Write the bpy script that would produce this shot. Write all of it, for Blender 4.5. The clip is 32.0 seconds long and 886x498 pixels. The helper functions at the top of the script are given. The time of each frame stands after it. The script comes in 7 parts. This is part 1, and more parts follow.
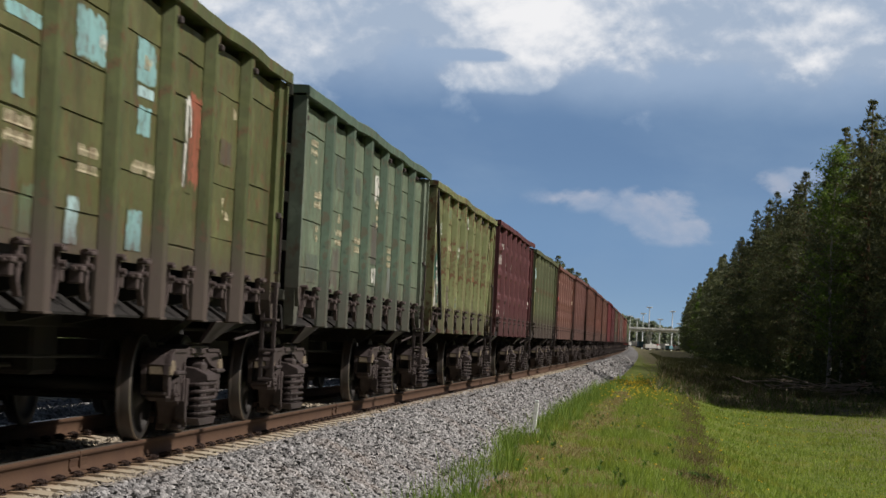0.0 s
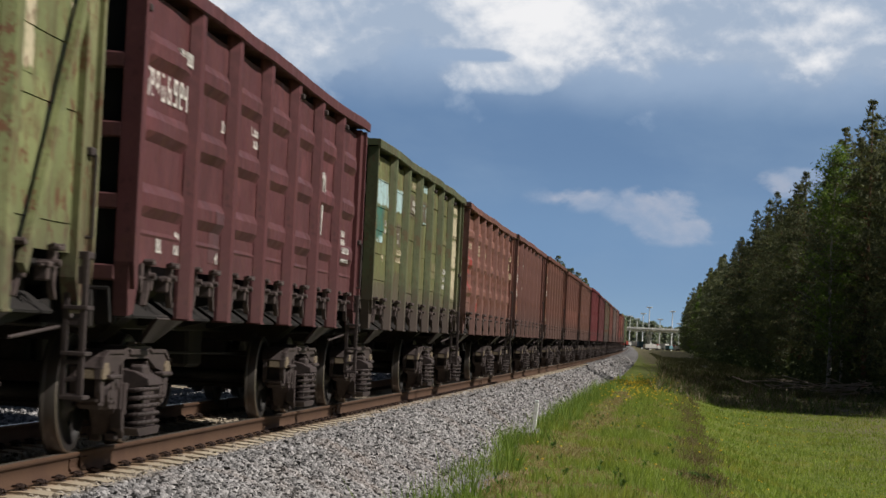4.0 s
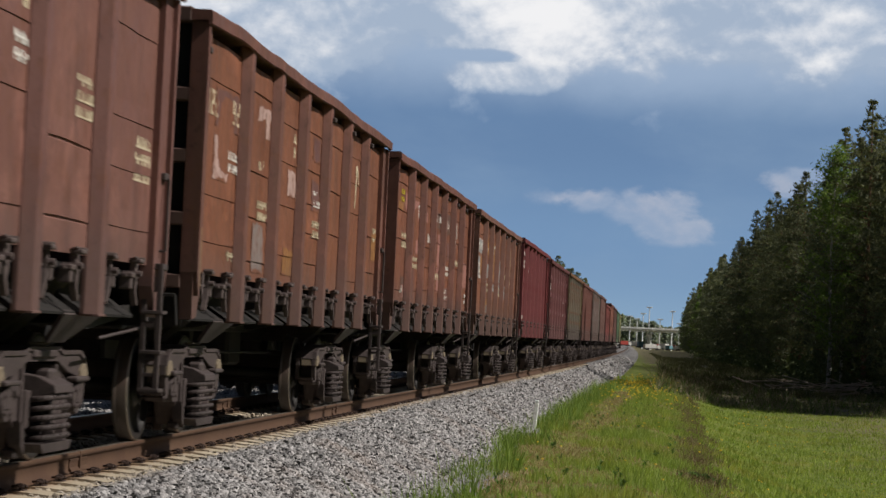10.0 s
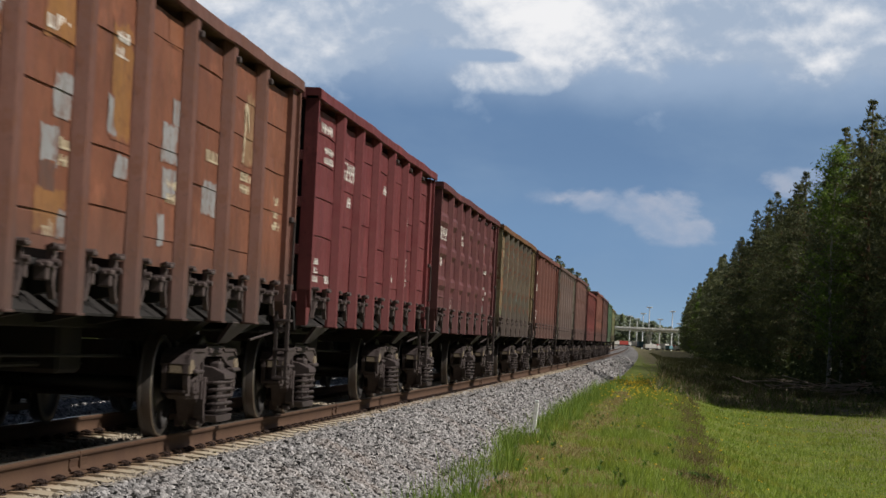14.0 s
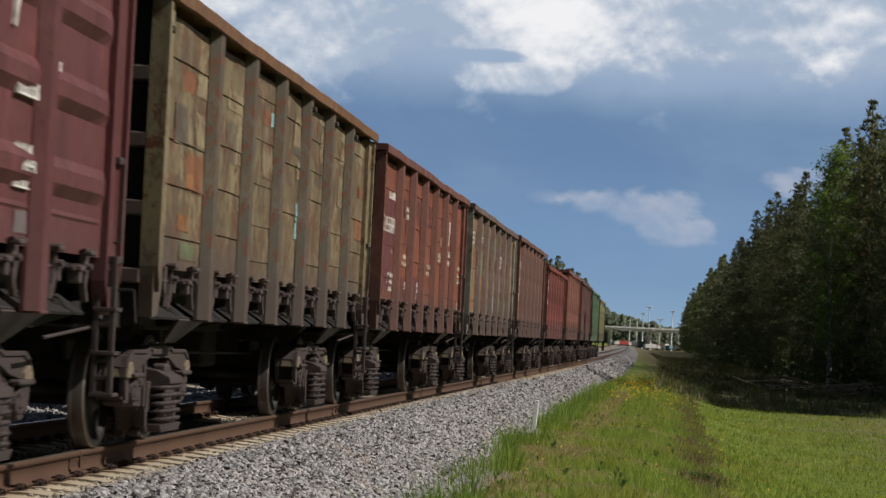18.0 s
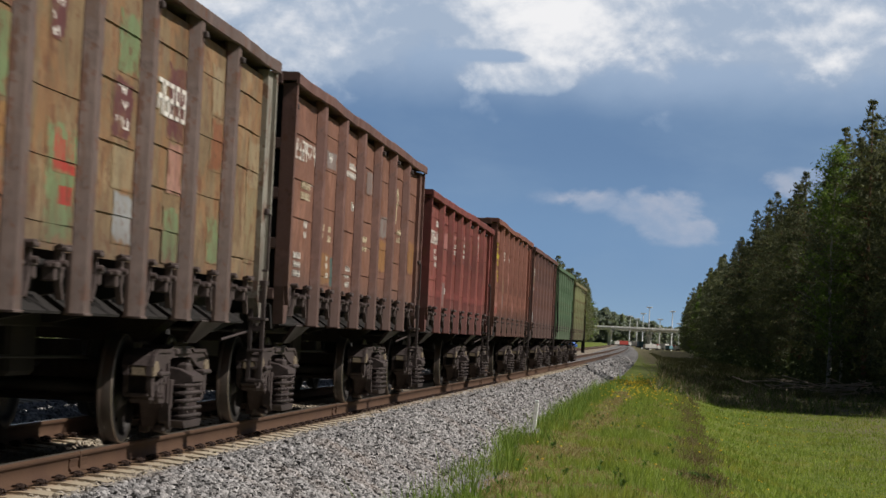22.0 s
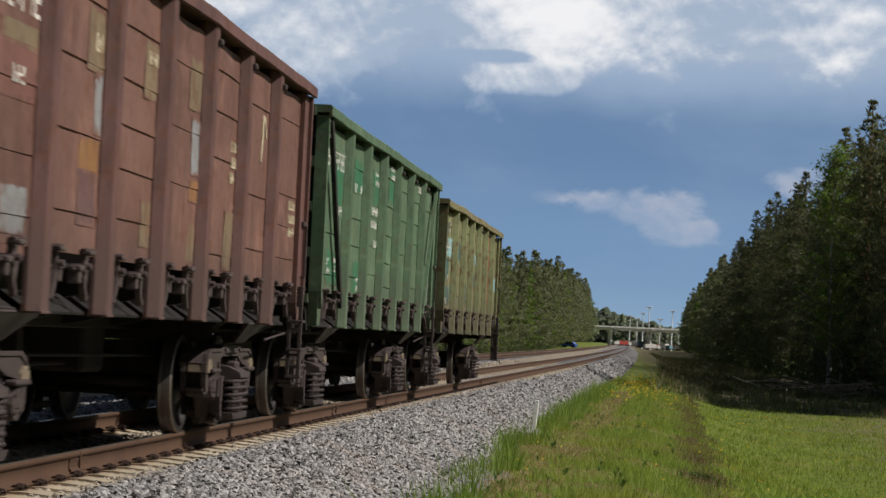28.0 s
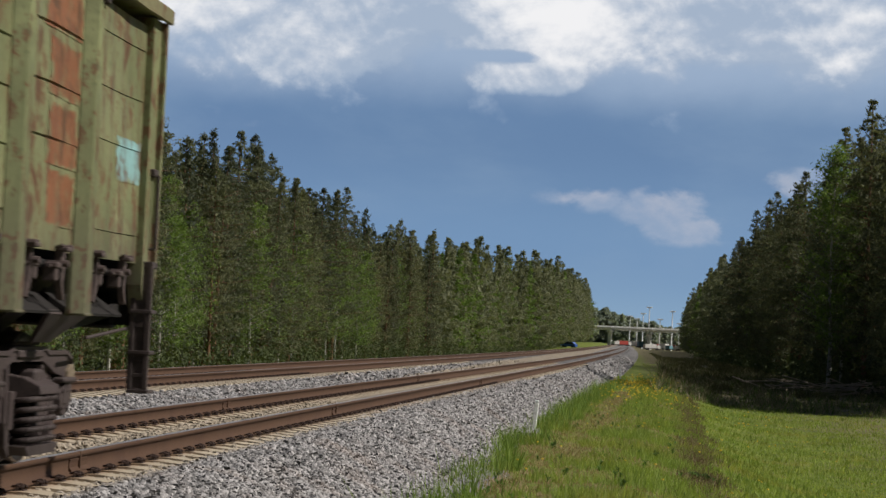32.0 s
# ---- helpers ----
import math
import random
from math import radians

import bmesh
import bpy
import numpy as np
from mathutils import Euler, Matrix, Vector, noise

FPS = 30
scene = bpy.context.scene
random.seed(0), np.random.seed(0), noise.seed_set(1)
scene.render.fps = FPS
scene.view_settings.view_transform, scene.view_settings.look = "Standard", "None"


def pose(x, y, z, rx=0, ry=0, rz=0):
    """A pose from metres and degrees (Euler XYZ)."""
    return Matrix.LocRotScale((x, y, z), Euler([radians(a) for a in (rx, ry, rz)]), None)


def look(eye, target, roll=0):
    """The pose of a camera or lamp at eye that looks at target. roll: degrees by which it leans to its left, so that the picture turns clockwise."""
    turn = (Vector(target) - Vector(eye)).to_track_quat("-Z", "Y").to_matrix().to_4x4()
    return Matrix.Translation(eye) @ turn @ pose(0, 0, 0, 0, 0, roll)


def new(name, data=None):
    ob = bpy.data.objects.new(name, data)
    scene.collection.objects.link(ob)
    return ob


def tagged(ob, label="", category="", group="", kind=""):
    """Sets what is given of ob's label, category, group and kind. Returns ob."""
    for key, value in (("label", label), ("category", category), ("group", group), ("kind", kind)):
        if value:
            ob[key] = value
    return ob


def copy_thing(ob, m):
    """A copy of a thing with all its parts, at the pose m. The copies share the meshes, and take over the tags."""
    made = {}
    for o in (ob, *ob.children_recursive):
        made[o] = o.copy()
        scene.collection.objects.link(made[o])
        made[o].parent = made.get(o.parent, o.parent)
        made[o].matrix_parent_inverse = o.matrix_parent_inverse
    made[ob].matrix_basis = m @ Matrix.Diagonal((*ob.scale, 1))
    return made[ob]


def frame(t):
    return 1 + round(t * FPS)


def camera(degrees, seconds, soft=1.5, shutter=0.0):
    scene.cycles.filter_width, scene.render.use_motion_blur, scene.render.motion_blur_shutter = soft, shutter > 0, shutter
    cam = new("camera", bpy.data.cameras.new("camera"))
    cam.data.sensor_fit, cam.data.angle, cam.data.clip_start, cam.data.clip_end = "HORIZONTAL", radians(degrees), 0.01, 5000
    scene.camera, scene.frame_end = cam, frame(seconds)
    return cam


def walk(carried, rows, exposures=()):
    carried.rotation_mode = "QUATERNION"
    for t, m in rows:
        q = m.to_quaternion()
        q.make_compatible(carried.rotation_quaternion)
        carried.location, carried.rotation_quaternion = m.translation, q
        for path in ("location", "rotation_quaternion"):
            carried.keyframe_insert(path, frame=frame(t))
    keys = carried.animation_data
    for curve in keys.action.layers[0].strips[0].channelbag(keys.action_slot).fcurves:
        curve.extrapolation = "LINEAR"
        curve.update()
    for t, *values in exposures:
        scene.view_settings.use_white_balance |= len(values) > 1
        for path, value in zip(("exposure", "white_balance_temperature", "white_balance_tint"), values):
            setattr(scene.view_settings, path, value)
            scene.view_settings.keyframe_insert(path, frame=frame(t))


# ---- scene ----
# ---- camera: on the grass shoulder beside the line, looking along the track ----
EYE = Vector((4.509, 0.0, 1.078))
YAW, PITCH, ROLL = radians(4.733), radians(2.146), 2.718
AIM = EYE + Vector((-math.sin(YAW) * math.cos(PITCH), math.cos(YAW) * math.cos(PITCH), math.sin(PITCH)))
cam = camera(22.11, 32.0, soft=1.5, shutter=0.32)
walk(cam, [(0.0, look(EYE, AIM, ROLL)), (32.0, look(EYE, AIM, ROLL))])

# ---- sky, sun, exposure ----
SUN_EL, SUN_AZ = 43.0, 98.0            # degrees above the horizon; degrees from +y towards +x
world = bpy.data.worlds.new("sky_world")
scene.world = world
world.use_nodes = True
wn, wl = world.node_tree.nodes, world.node_tree.links
sky = wn.new("ShaderNodeTexSky")
sky.sky_type, sky.sun_disc = "NISHITA", False
sky.sun_elevation, sky.sun_rotation = radians(SUN_EL), radians(SUN_AZ)
sky.air_density, sky.dust_density = 1.0, 1.5
wl.new(sky.outputs["Color"], wn["Background"].inputs["Color"])
wn["Background"].inputs["Strength"].default_value = 0.024
sun = new("sun", bpy.data.lights.new("sun", "SUN"))
sun.data.energy, sun.data.angle, sun.data.color = 4.7, radians(0.55), (1.0, 0.95, 0.885)
SUN_DIR = Vector((math.sin(radians(SUN_AZ)) * math.cos(radians(SUN_EL)), math.cos(radians(SUN_AZ)) * math.cos(radians(SUN_EL)), math.sin(radians(SUN_EL))))
sun.matrix_world = look(SUN_DIR * 200, (0, 0, 0))
scene.view_settings.exposure = 0.0


# ---- materials ----
class Nodes:
    """Small helper to write node materials."""

    def __init__(self, name, rough=0.7, metal=0.0, spec=0.4):
        self.mat = bpy.data.materials.new(name)
        self.mat.use_nodes = True
        self.t = self.mat.node_tree
        self.b = self.t.nodes["Principled BSDF"]
        self.b.inputs["Roughness"].default_value = rough
        self.b.inputs["Metallic"].default_value = metal
        self.b.inputs["Specular IOR Level"].default_value = spec
        self.co = self.t.nodes.new("ShaderNodeTexCoord").outputs["Object"]

    def put(self, value, socket):
        if isinstance(value, bpy.types.NodeSocket):
            self.t.links.new(value, socket)
        else:
            socket.default_value = value

    def scaled(self, sx, sy, sz, co=None):
        n = self.t.nodes.new("ShaderNodeMapping")
        n.inputs["Scale"].default_value = (sx, sy, sz)
        self.put(co or self.co, n.inputs["Vector"])
        return n.outputs[0]

    def moved(self, x, y, z, co=None):
        n = self.t.nodes.new("ShaderNodeMapping")
        n.inputs["Location"].default_value = (x, y, z)
        self.put(co or self.co, n.inputs["Vector"])
        return n.outputs[0]

    def noise(self, scale, detail=4.0, rough=0.55, co=None, distort=0.0):
        n = self.t.nodes.new("ShaderNodeTexNoise")
        n.inputs["Scale"].default_value, n.inputs["Detail"].default_value = scale, detail
        n.inputs["Roughness"].default_value, n.inputs["Distortion"].default_value = rough, distort
        self.put(co or self.co, n.inputs["Vector"])
        return n.outputs["Fac"]

    def voronoi(self, scale, co=None, out="Distance"):
        n = self.t.nodes.new("ShaderNodeTexVoronoi")
        n.inputs["Scale"].default_value = scale
        self.put(co or self.co, n.inputs["Vector"])
        return n.outputs[out]

    def math(self, op, a, b=0.0, clamp=False):
        n = self.t.nodes.new("ShaderNodeMath")
        n.operation, n.use_clamp = op, clamp
        self.put(a, n.inputs[0])
        self.put(b, n.inputs[1])
        return n.outputs[0]

    def step(self, value, lo, hi, a=0.0, b=1.0):
        n = self.t.nodes.new("ShaderNodeMapRange")
        n.interpolation_type = "SMOOTHSTEP"
        for i, v in enumerate((value, lo, hi, a, b)):
            self.put(v, n.inputs[i])
        return n.outputs[0]

    def mix(self, fac, a, b, blend="MIX"):
        n = self.t.nodes.new("ShaderNodeMix")
        n.data_type, n.blend_type = "RGBA", blend
        self.put(fac, n.inputs[0])
        self.put((*a, 1) if isinstance(a, tuple) else a, n.inputs[6])
        self.put((*b, 1) if isinstance(b, tuple) else b, n.inputs[7])
        return n.outputs[2]

    def axis(self, which, co=None):
        n = self.t.nodes.new("ShaderNodeSeparateXYZ")
        self.put(co or self.co, n.inputs[0])
        return n.outputs["XYZ".index(which)]

    def random(self):
        return self.t.nodes.new("ShaderNodeObjectInfo").outputs["Random"]

    def island(self):
        return self.t.nodes.new("ShaderNodeNewGeometry").outputs["Random Per Island"]

    def bump(self, height, strength=0.3, dist=0.01):
        n = self.t.nodes.new("ShaderNodeBump")
        n.inputs["Strength"].default_value, n.inputs["Distance"].default_value = strength, dist
        self.put(height, n.inputs["Height"])
        self.t.links.new(n.outputs[0], self.b.inputs["Normal"])

    def colour(self, c):
        self.put((*c, 1) if isinstance(c, tuple) else c, self.b.inputs["Base Color"])
        return self.mat


def tint(c, k):
    return tuple(min(1.0, v * k) for v in c)


def plain_metal(name, c, rough=0.75, metal=0.0, vary=0.5, rust=(0.12, 0.055, 0.03), amount=0.4):
    n = Nodes(name, rough, metal)
    big, fine = n.noise(2.3, 5), n.noise(38, 4)
    base = n.mix(fine, tint(c, 1 - vary * 0.6), tint(c, 1 + vary * 0.6))
    base = n.mix(n.math("MULTIPLY", n.step(big, 0.45, 0.7), amount), base, rust)
    n.bump(fine, 0.25, 0.006)
    return n.colour(base)


def wagon_paint(name, c, fade, rust=0.35, seed=0.0, dust=0.5, patchy=0.0, other=(0.2, 0.12, 0.06), ink=None, soft=True, blotch=0.0, cover=0.94):
    """Old paint on steel: faded areas, rust blooms and streaks running down, brown brake dust low on the sides.
    ink: a second colour brushed over it, thin and worn towards its edges."""
    n = Nodes(name, 0.62, 0.0, 0.35)
    co = n.moved(seed * 7.3, seed * 3.1, seed)
    big, mid, fine = n.noise(0.55, 4, 0.6, co), n.noise(2.6, 6, 0.62, co, 0.4), n.noise(26, 5, 0.65, co)
    base = n.mix(n.step(big, 0.32, 0.68), c, fade)
    base = n.mix(n.math("MULTIPLY", n.random(), 0.5), base, n.mix(n.random(), tint(c, 0.72), tint(fade, 1.05)))
    base = n.mix(n.math("MULTIPLY", fine, 0.5), base, tint(c, 0.5))
    speck = n.step(n.noise(13, 6, 0.7, n.scaled(1, 1, 0.7, co)), 0.55, 0.68)
    scraped = n.step(n.noise(1.25, 6, 0.66, co, 0.6), 0.52, 0.66)
    base = n.mix(n.math("MULTIPLY", scraped, 0.55), base, tint(fade, 1.32))
    grime = n.step(n.noise(0.9, 5, 0.62, n.scaled(2.2, 2.2, 0.7, co)), 0.50, 0.72)
    base = n.mix(n.math("MULTIPLY", grime, 0.6), base, tint(c, 0.40))
    if patchy:
        base = n.mix(n.math("MULTIPLY", n.step(n.noise(2.5, 6, 0.72, n.scaled(1, 1, 0.6, co), 0.8), 0.47, 0.56), patchy), base, other)
    if ink:
        worn = n.step(n.noise(5.5, 6, 0.7, co), 0.66, 0.50)
        if soft:
            gen = n.t.nodes.new("ShaderNodeTexCoord").outputs["Generated"]
            e = n.math("MULTIPLY", n.math("MINIMUM", n.axis("Y", gen), n.math("SUBTRACT", 1.0, n.axis("Y", gen))), 11.0)
            g = n.math("MULTIPLY", n.math("MINIMUM", n.axis("Z", gen), n.math("SUBTRACT", 1.0, n.axis("Z", gen))), 11.0)
            edge = n.step(n.math("ADD", n.math("MINIMUM", e, g), n.math("MULTIPLY", n.math("SUBTRACT", n.noise(6.5, 6, 0.66, co, 0.3), 0.5), 6.5)), 0.15, 0.75)
            worn = n.math("MULTIPLY", n.math("MULTIPLY", n.math("ADD", n.math("MULTIPLY", worn, 0.45), 0.55), edge), cover)
        else:
            worn = n.math("ADD", n.math("MULTIPLY", worn, 0.5), 0.42)
        base = n.mix(worn, base, n.mix(n.noise(3.1, 4, 0.6, co), tint(ink, 0.72), tint(ink, 1.12)))
    spots = n.step(n.math("ADD", n.noise(6.0, 5, 0.66, n.scaled(1, 1, 0.75, co), 0.3), n.math("MULTIPLY", fine, 0.35)), 0.72, 0.80)
    base = n.mix(n.math("MULTIPLY", spots, min(1.0, rust * 1.8)), base, (0.12, 0.045, 0.022))
    if blotch:
        scab = n.step(n.noise(4.2, 6, 0.7, n.scaled(1, 1, 0.5, co), 0.5), 0.54, 0.61)
        base = n.mix(n.math("MULTIPLY", scab, blotch), base, n.mix(fine, (0.065, 0.036, 0.021), (0.14, 0.066, 0.030)))
    streak = n.noise(1.0, 4, 0.6, n.scaled(9, 9, 0.55, co))
    base = n.mix(n.math("MULTIPLY", n.step(streak, 0.52, 0.72), min(1.0, rust * 1.3)), base, (0.095, 0.05, 0.032))
    chips = n.step(n.noise(7.5, 3, 0.5, n.scaled(1, 1, 0.7, co)), 0.66, 0.70)
    base = n.mix(n.math("MULTIPLY", chips, min(1.0, rust * 1.5)), base, (0.085, 0.036, 0.02))
    base = n.mix(n.math("MULTIPLY", speck, 0.5), base, tint(c, 0.36))
    low = n.step(n.math("ADD", n.axis("Z"), n.math("MULTIPLY", big, 0.9)), 1.75, 2.45, 1.0, 0.0)
    base = n.mix(n.math("MULTIPLY", low, dust), base, (0.072, 0.051, 0.046))
    n.put(n.step(mid, 0.3, 0.7, 0.5, 0.85), n.b.inputs["Roughness"])
    n.bump(n.math("ADD", mid, n.math("MULTIPLY", fine, 0.4)), 0.22, 0.012)
    return n.colour(base)


def patch_paint(name, c):
    n = Nodes(name, 0.6)
    n.bump(n.noise(30), 0.15, 0.004)
    worn = n.step(n.noise(9, 5, 0.7), 0.54, 0.66)
    return n.colour(n.mix(n.math("MULTIPLY", worn, 0.5), n.mix(n.noise(4), tint(c, 0.8), tint(c, 1.12)), (0.14, 0.09, 0.06)))


M = {}
# black iron, taken darker still for the shade under and between the wagons
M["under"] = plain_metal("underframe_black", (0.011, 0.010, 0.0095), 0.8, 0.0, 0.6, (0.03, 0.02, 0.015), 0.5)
M["bogie"] = plain_metal("bogie_grime", (0.050, 0.036, 0.034), 0.7, 0.0, 1.1, (0.026, 0.018, 0.016), 0.9)
M["wheel"] = plain_metal("wheel_steel", (0.012, 0.010, 0.0095), 0.55, 0.1, 0.7, (0.018, 0.012, 0.010), 0.5)
M["lock"] = plain_metal("lock_iron", (0.068, 0.049, 0.046), 0.8, 0.0, 0.8, (0.055, 0.035, 0.028), 0.7)
# darker than the plate itself: the shade under the side is in the colour
M["hatch"] = plain_metal("hatch_shade_black", (0.014, 0.0115, 0.0105), 0.95, 0.0, 0.7, (0.022, 0.016, 0.0135), 0.6)
M["tread"] = plain_metal("tread_steel", (0.045, 0.038, 0.034), 0.45, 0.3, 0.4)
M["rail"] = plain_metal("rail_rust", (0.068, 0.034, 0.017), 0.85, 0.0, 0.6, (0.052, 0.023, 0.012), 0.7)
M["railtop"] = plain_metal("rail_head", (0.30, 0.26, 0.22), 0.36, 0.75, 0.2)
M["clip"] = plain_metal("clip_iron", (0.030, 0.018, 0.014), 0.7, 0.1, 0.6, (0.06, 0.028, 0.018), 0.5)
M["adapter"] = plain_metal("dusty_adapter", (0.16, 0.125, 0.085), 0.8, 0.0, 1.2, (0.06, 0.04, 0.03), 0.95)


def concrete_material():
    n = Nodes("sleeper_concrete", 0.9)
    tone = n.mix(n.random(), (0.37, 0.31, 0.225), (0.50, 0.425, 0.32))
    # brake dust and rust stain beside the rails, washed out towards the ends
    reach = n.math("ABSOLUTE", n.math("SUBTRACT", n.math("ABSOLUTE", n.axis("X")), 0.794))
    near = n.step(n.math("ADD", reach, n.math("MULTIPLY", n.noise(5.0, 5, 0.65), 0.3)), 0.20, 0.42, 1.0, 0.0)
    stain = n.math("MAXIMUM", near, n.math("MULTIPLY", n.step(n.noise(3.2, 5, 0.65), 0.5, 0.68), 0.5))
    n.bump(n.noise(60, 4), 0.3, 0.004)
    return n.colour(n.mix(n.math("MULTIPLY", stain, 0.75), n.mix(n.noise(30), tone, (0.34, 0.28, 0.2)), (0.20, 0.105, 0.05)))


M["concrete"] = concrete_material()


def stone_material(name, per_island):
    n = Nodes(name, 0.9, 0.0, 0.3)
    pick = n.island() if per_island else n.math("FRACT", n.math("MULTIPLY", n.voronoi(19, None, "Color"), 1.0))
    # the bed's tones are lower: shade between stones is put into its colour
    a = n.mix(n.step(pick, 0.0, 1.0), *(((0.12, 0.116, 0.115), (0.385, 0.368, 0.362)) if per_island else ((0.07, 0.068, 0.068), (0.28, 0.268, 0.262))))
    a = n.mix(n.math("MULTIPLY", n.step(n.noise(1.1, 4), 0.5, 0.7), 0.22), a, (0.27, 0.18, 0.125))
    # tan dust and sand between the rails and over the sleeper ends
    for x0 in (-0.794, -5.97):
        dust = n.step(n.math("ADD", n.math("ABSOLUTE", n.math("SUBTRACT", n.axis("X"), x0)), n.math("MULTIPLY", n.noise(4.0, 4), 0.4)), 1.35, 1.75, 0.75, 0.0)
        a = n.mix(dust, a, (0.33, 0.27, 0.19))
    n.bump(n.noise(45, 4), 0.5, 0.01)
    if not per_island:
        n.bump(n.voronoi(19), 1.0, 0.04)
    return n.colour(a)


M["stones"] = stone_material("ballast_stone", True)
M["bed"] = stone_material("ballast_bed_stone", False)


def ground_material():
    n = Nodes("meadow_ground", 0.95, 0.0, 0.1)
    big, mid, fine = n.noise(0.16, 4), n.noise(1.3, 5, 0.6), n.noise(14, 4)
    g = n.mix(n.step(big, 0.35, 0.65), (0.15, 0.19, 0.034), (0.215, 0.235, 0.052))
    g = n.mix(n.step(mid, 0.4, 0.7), g, (0.09, 0.14, 0.024))
    g = n.mix(n.math("MULTIPLY", fine, 0.6), g, (0.065, 0.085, 0.02))
    dry = n.step(n.noise(0.8, 6, 0.65, n.moved(31, 4, 0)), 0.56, 0.66)
    g = n.mix(n.math("MULTIPLY", dry, 0.55), g, (0.21, 0.165, 0.09))
    litter = n.step(n.math("ADD", n.axis("X"), n.math("MULTIPLY", n.noise(0.3, 4), 7.0)), 12.5, 17.5)
    litter = n.math("MAXIMUM", litter, n.math("MULTIPLY", n.step(n.math("ADD", n.axis("Y"), n.math("MULTIPLY", n.noise(0.3, 4), 24.0)), 104.0, 122.0), n.step(n.math("ADD", n.axis("X"), n.math("MULTIPLY", n.noise(0.5, 4), 3.0)), 6.8, 9.0)))
    g = n.mix(n.math("MULTIPLY", litter, 0.85), g, n.mix(n.step(n.noise(2.4, 6, 0.7), 0.42, 0.6), (0.105, 0.092, 0.048), n.mix(mid, (0.16, 0.125, 0.085), (0.25, 0.20, 0.14))))
    n.bump(n.math("ADD", fine, n.math("MULTIPLY", mid, 2.0)), 0.6, 0.05)
    return n.colour(g)


M["ground"] = ground_material()


def leaf_material(name, dark, light, glow=0.35, place=None, other=None):
    n = Nodes(name, 0.75, 0.0, 0.2)
    c = n.mix(n.island(), dark, light)
    c = n.mix(n.math("MULTIPLY", n.random(), 0.85 if other else 0.35), c, other or tint(dark, 0.9))
    if place:
        c = n.mix(n.math("MULTIPLY", n.step(n.noise(0.55, 5, 0.6), 0.46, 0.66), 0.75), c, place[0])
        c = n.mix(n.math("MULTIPLY", n.step(n.noise(1.6, 4, 0.6, n.moved(9, 2, 0)), 0.52, 0.66), 0.7), c, place[1])
    n.colour(c)
    # light through the blades and needles
    t = n.t
    thin, mixer = t.nodes.new("ShaderNodeBsdfTranslucent"), t.nodes.new("ShaderNodeMixShader")
    n.put(n.mix(1.0, c, (1.0, 1.0, 0.55), "MULTIPLY"), thin.inputs["Color"])
    mixer.inputs[0].default_value = glow
    t.links.new(n.b.outputs[0], mixer.inputs[1])
    t.links.new(thin.outputs[0], mixer.inputs[2])
    t.links.new(mixer.outputs[0], t.nodes["Material Output"].inputs["Surface"])
    return n.mat


M["needles"] = leaf_material("pine_needles", (0.090, 0.100, 0.060), (0.265, 0.270, 0.150), 0.45, None, (0.048, 0.062, 0.048))
M["birch"] = leaf_material("birch_leaves", (0.10, 0.165, 0.040), (0.25, 0.34, 0.095), 0.5)
M["bush"] = leaf_material("bush_leaves", (0.050, 0.066, 0.030), (0.115, 0.140, 0.058), 0.35)
# paler than the near needles: distance haze is put into the leaf colour
M["distant"] = leaf_material("hazed_needles", (0.135, 0.150, 0.098), (0.29, 0.30, 0.185), 0.45)
# greyed and lightened leaf colour that holds the haze over the far rise
M["haze"] = leaf_material("far_woods_hazed", (0.26, 0.30, 0.27), (0.36, 0.40, 0.36), 0.5)
M["grass"] = leaf_material("grass_blades", (0.19, 0.275, 0.052), (0.41, 0.49, 0.14), 0.55, ((0.36, 0.34, 0.10), (0.115, 0.175, 0.028)))
M["rank"] = leaf_material("rank_grass", (0.125, 0.205, 0.040), (0.30, 0.41, 0.11), 0.5)
M["weed"] = leaf_material("weed_leaves", (0.06, 0.115, 0.022), (0.13, 0.20, 0.045), 0.35)
M["straw"] = leaf_material("dry_straw", (0.26, 0.19, 0.10), (0.48, 0.38, 0.23), 0.4)
M["deadgrass"] = leaf_material("trodden_grass", (0.13, 0.098, 0.055), (0.26, 0.20, 0.12), 0.3)
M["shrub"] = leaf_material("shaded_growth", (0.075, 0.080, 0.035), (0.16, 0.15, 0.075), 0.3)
M["brush"] = leaf_material("dead_brush", (0.20, 0.165, 0.115), (0.42, 0.36, 0.26), 0.3)
M["deadwood"] = plain_metal("dead_branch_wood", (0.42, 0.34, 0.27), 0.9, 0.0, 0.5, (0.12, 0.09, 0.07), 0.6)
M["bark"] = plain_metal("pine_bark", (0.16, 0.085, 0.045), 0.95, 0.0, 0.6, (0.07, 0.05, 0.04), 0.6)
M["birchbark"] = plain_metal("birch_bark", (0.36, 0.34, 0.31), 0.9, 0.0, 0.4, (0.05, 0.042, 0.038), 0.8)
M["white"] = patch_paint("white_marking", (0.66, 0.65, 0.62))
M["stake"] = patch_paint("stake_white", (0.85, 0.85, 0.83))
M["bridge"] = plain_metal("bridge_concrete", (0.72, 0.72, 0.70), 0.9, 0.0, 0.15, (0.5, 0.5, 0.48), 0.4)
M["mast"] = plain_metal("galvanised_mast", (0.72, 0.74, 0.75), 0.6, 0.0, 0.15, (0.4, 0.4, 0.4), 0.2)
M["yellow"] = patch_paint("yellow_petals", (0.75, 0.52, 0.02))
M["car_blue"] = plain_metal("blue_car_paint", (0.03, 0.09, 0.38), 0.3, 0.1, 0.1, (0.02, 0.05, 0.2), 0.1)
M["glass"] = plain_metal("dark_glass", (0.02, 0.025, 0.03), 0.1, 0.0, 0.1, (0.02, 0.02, 0.02), 0.0)
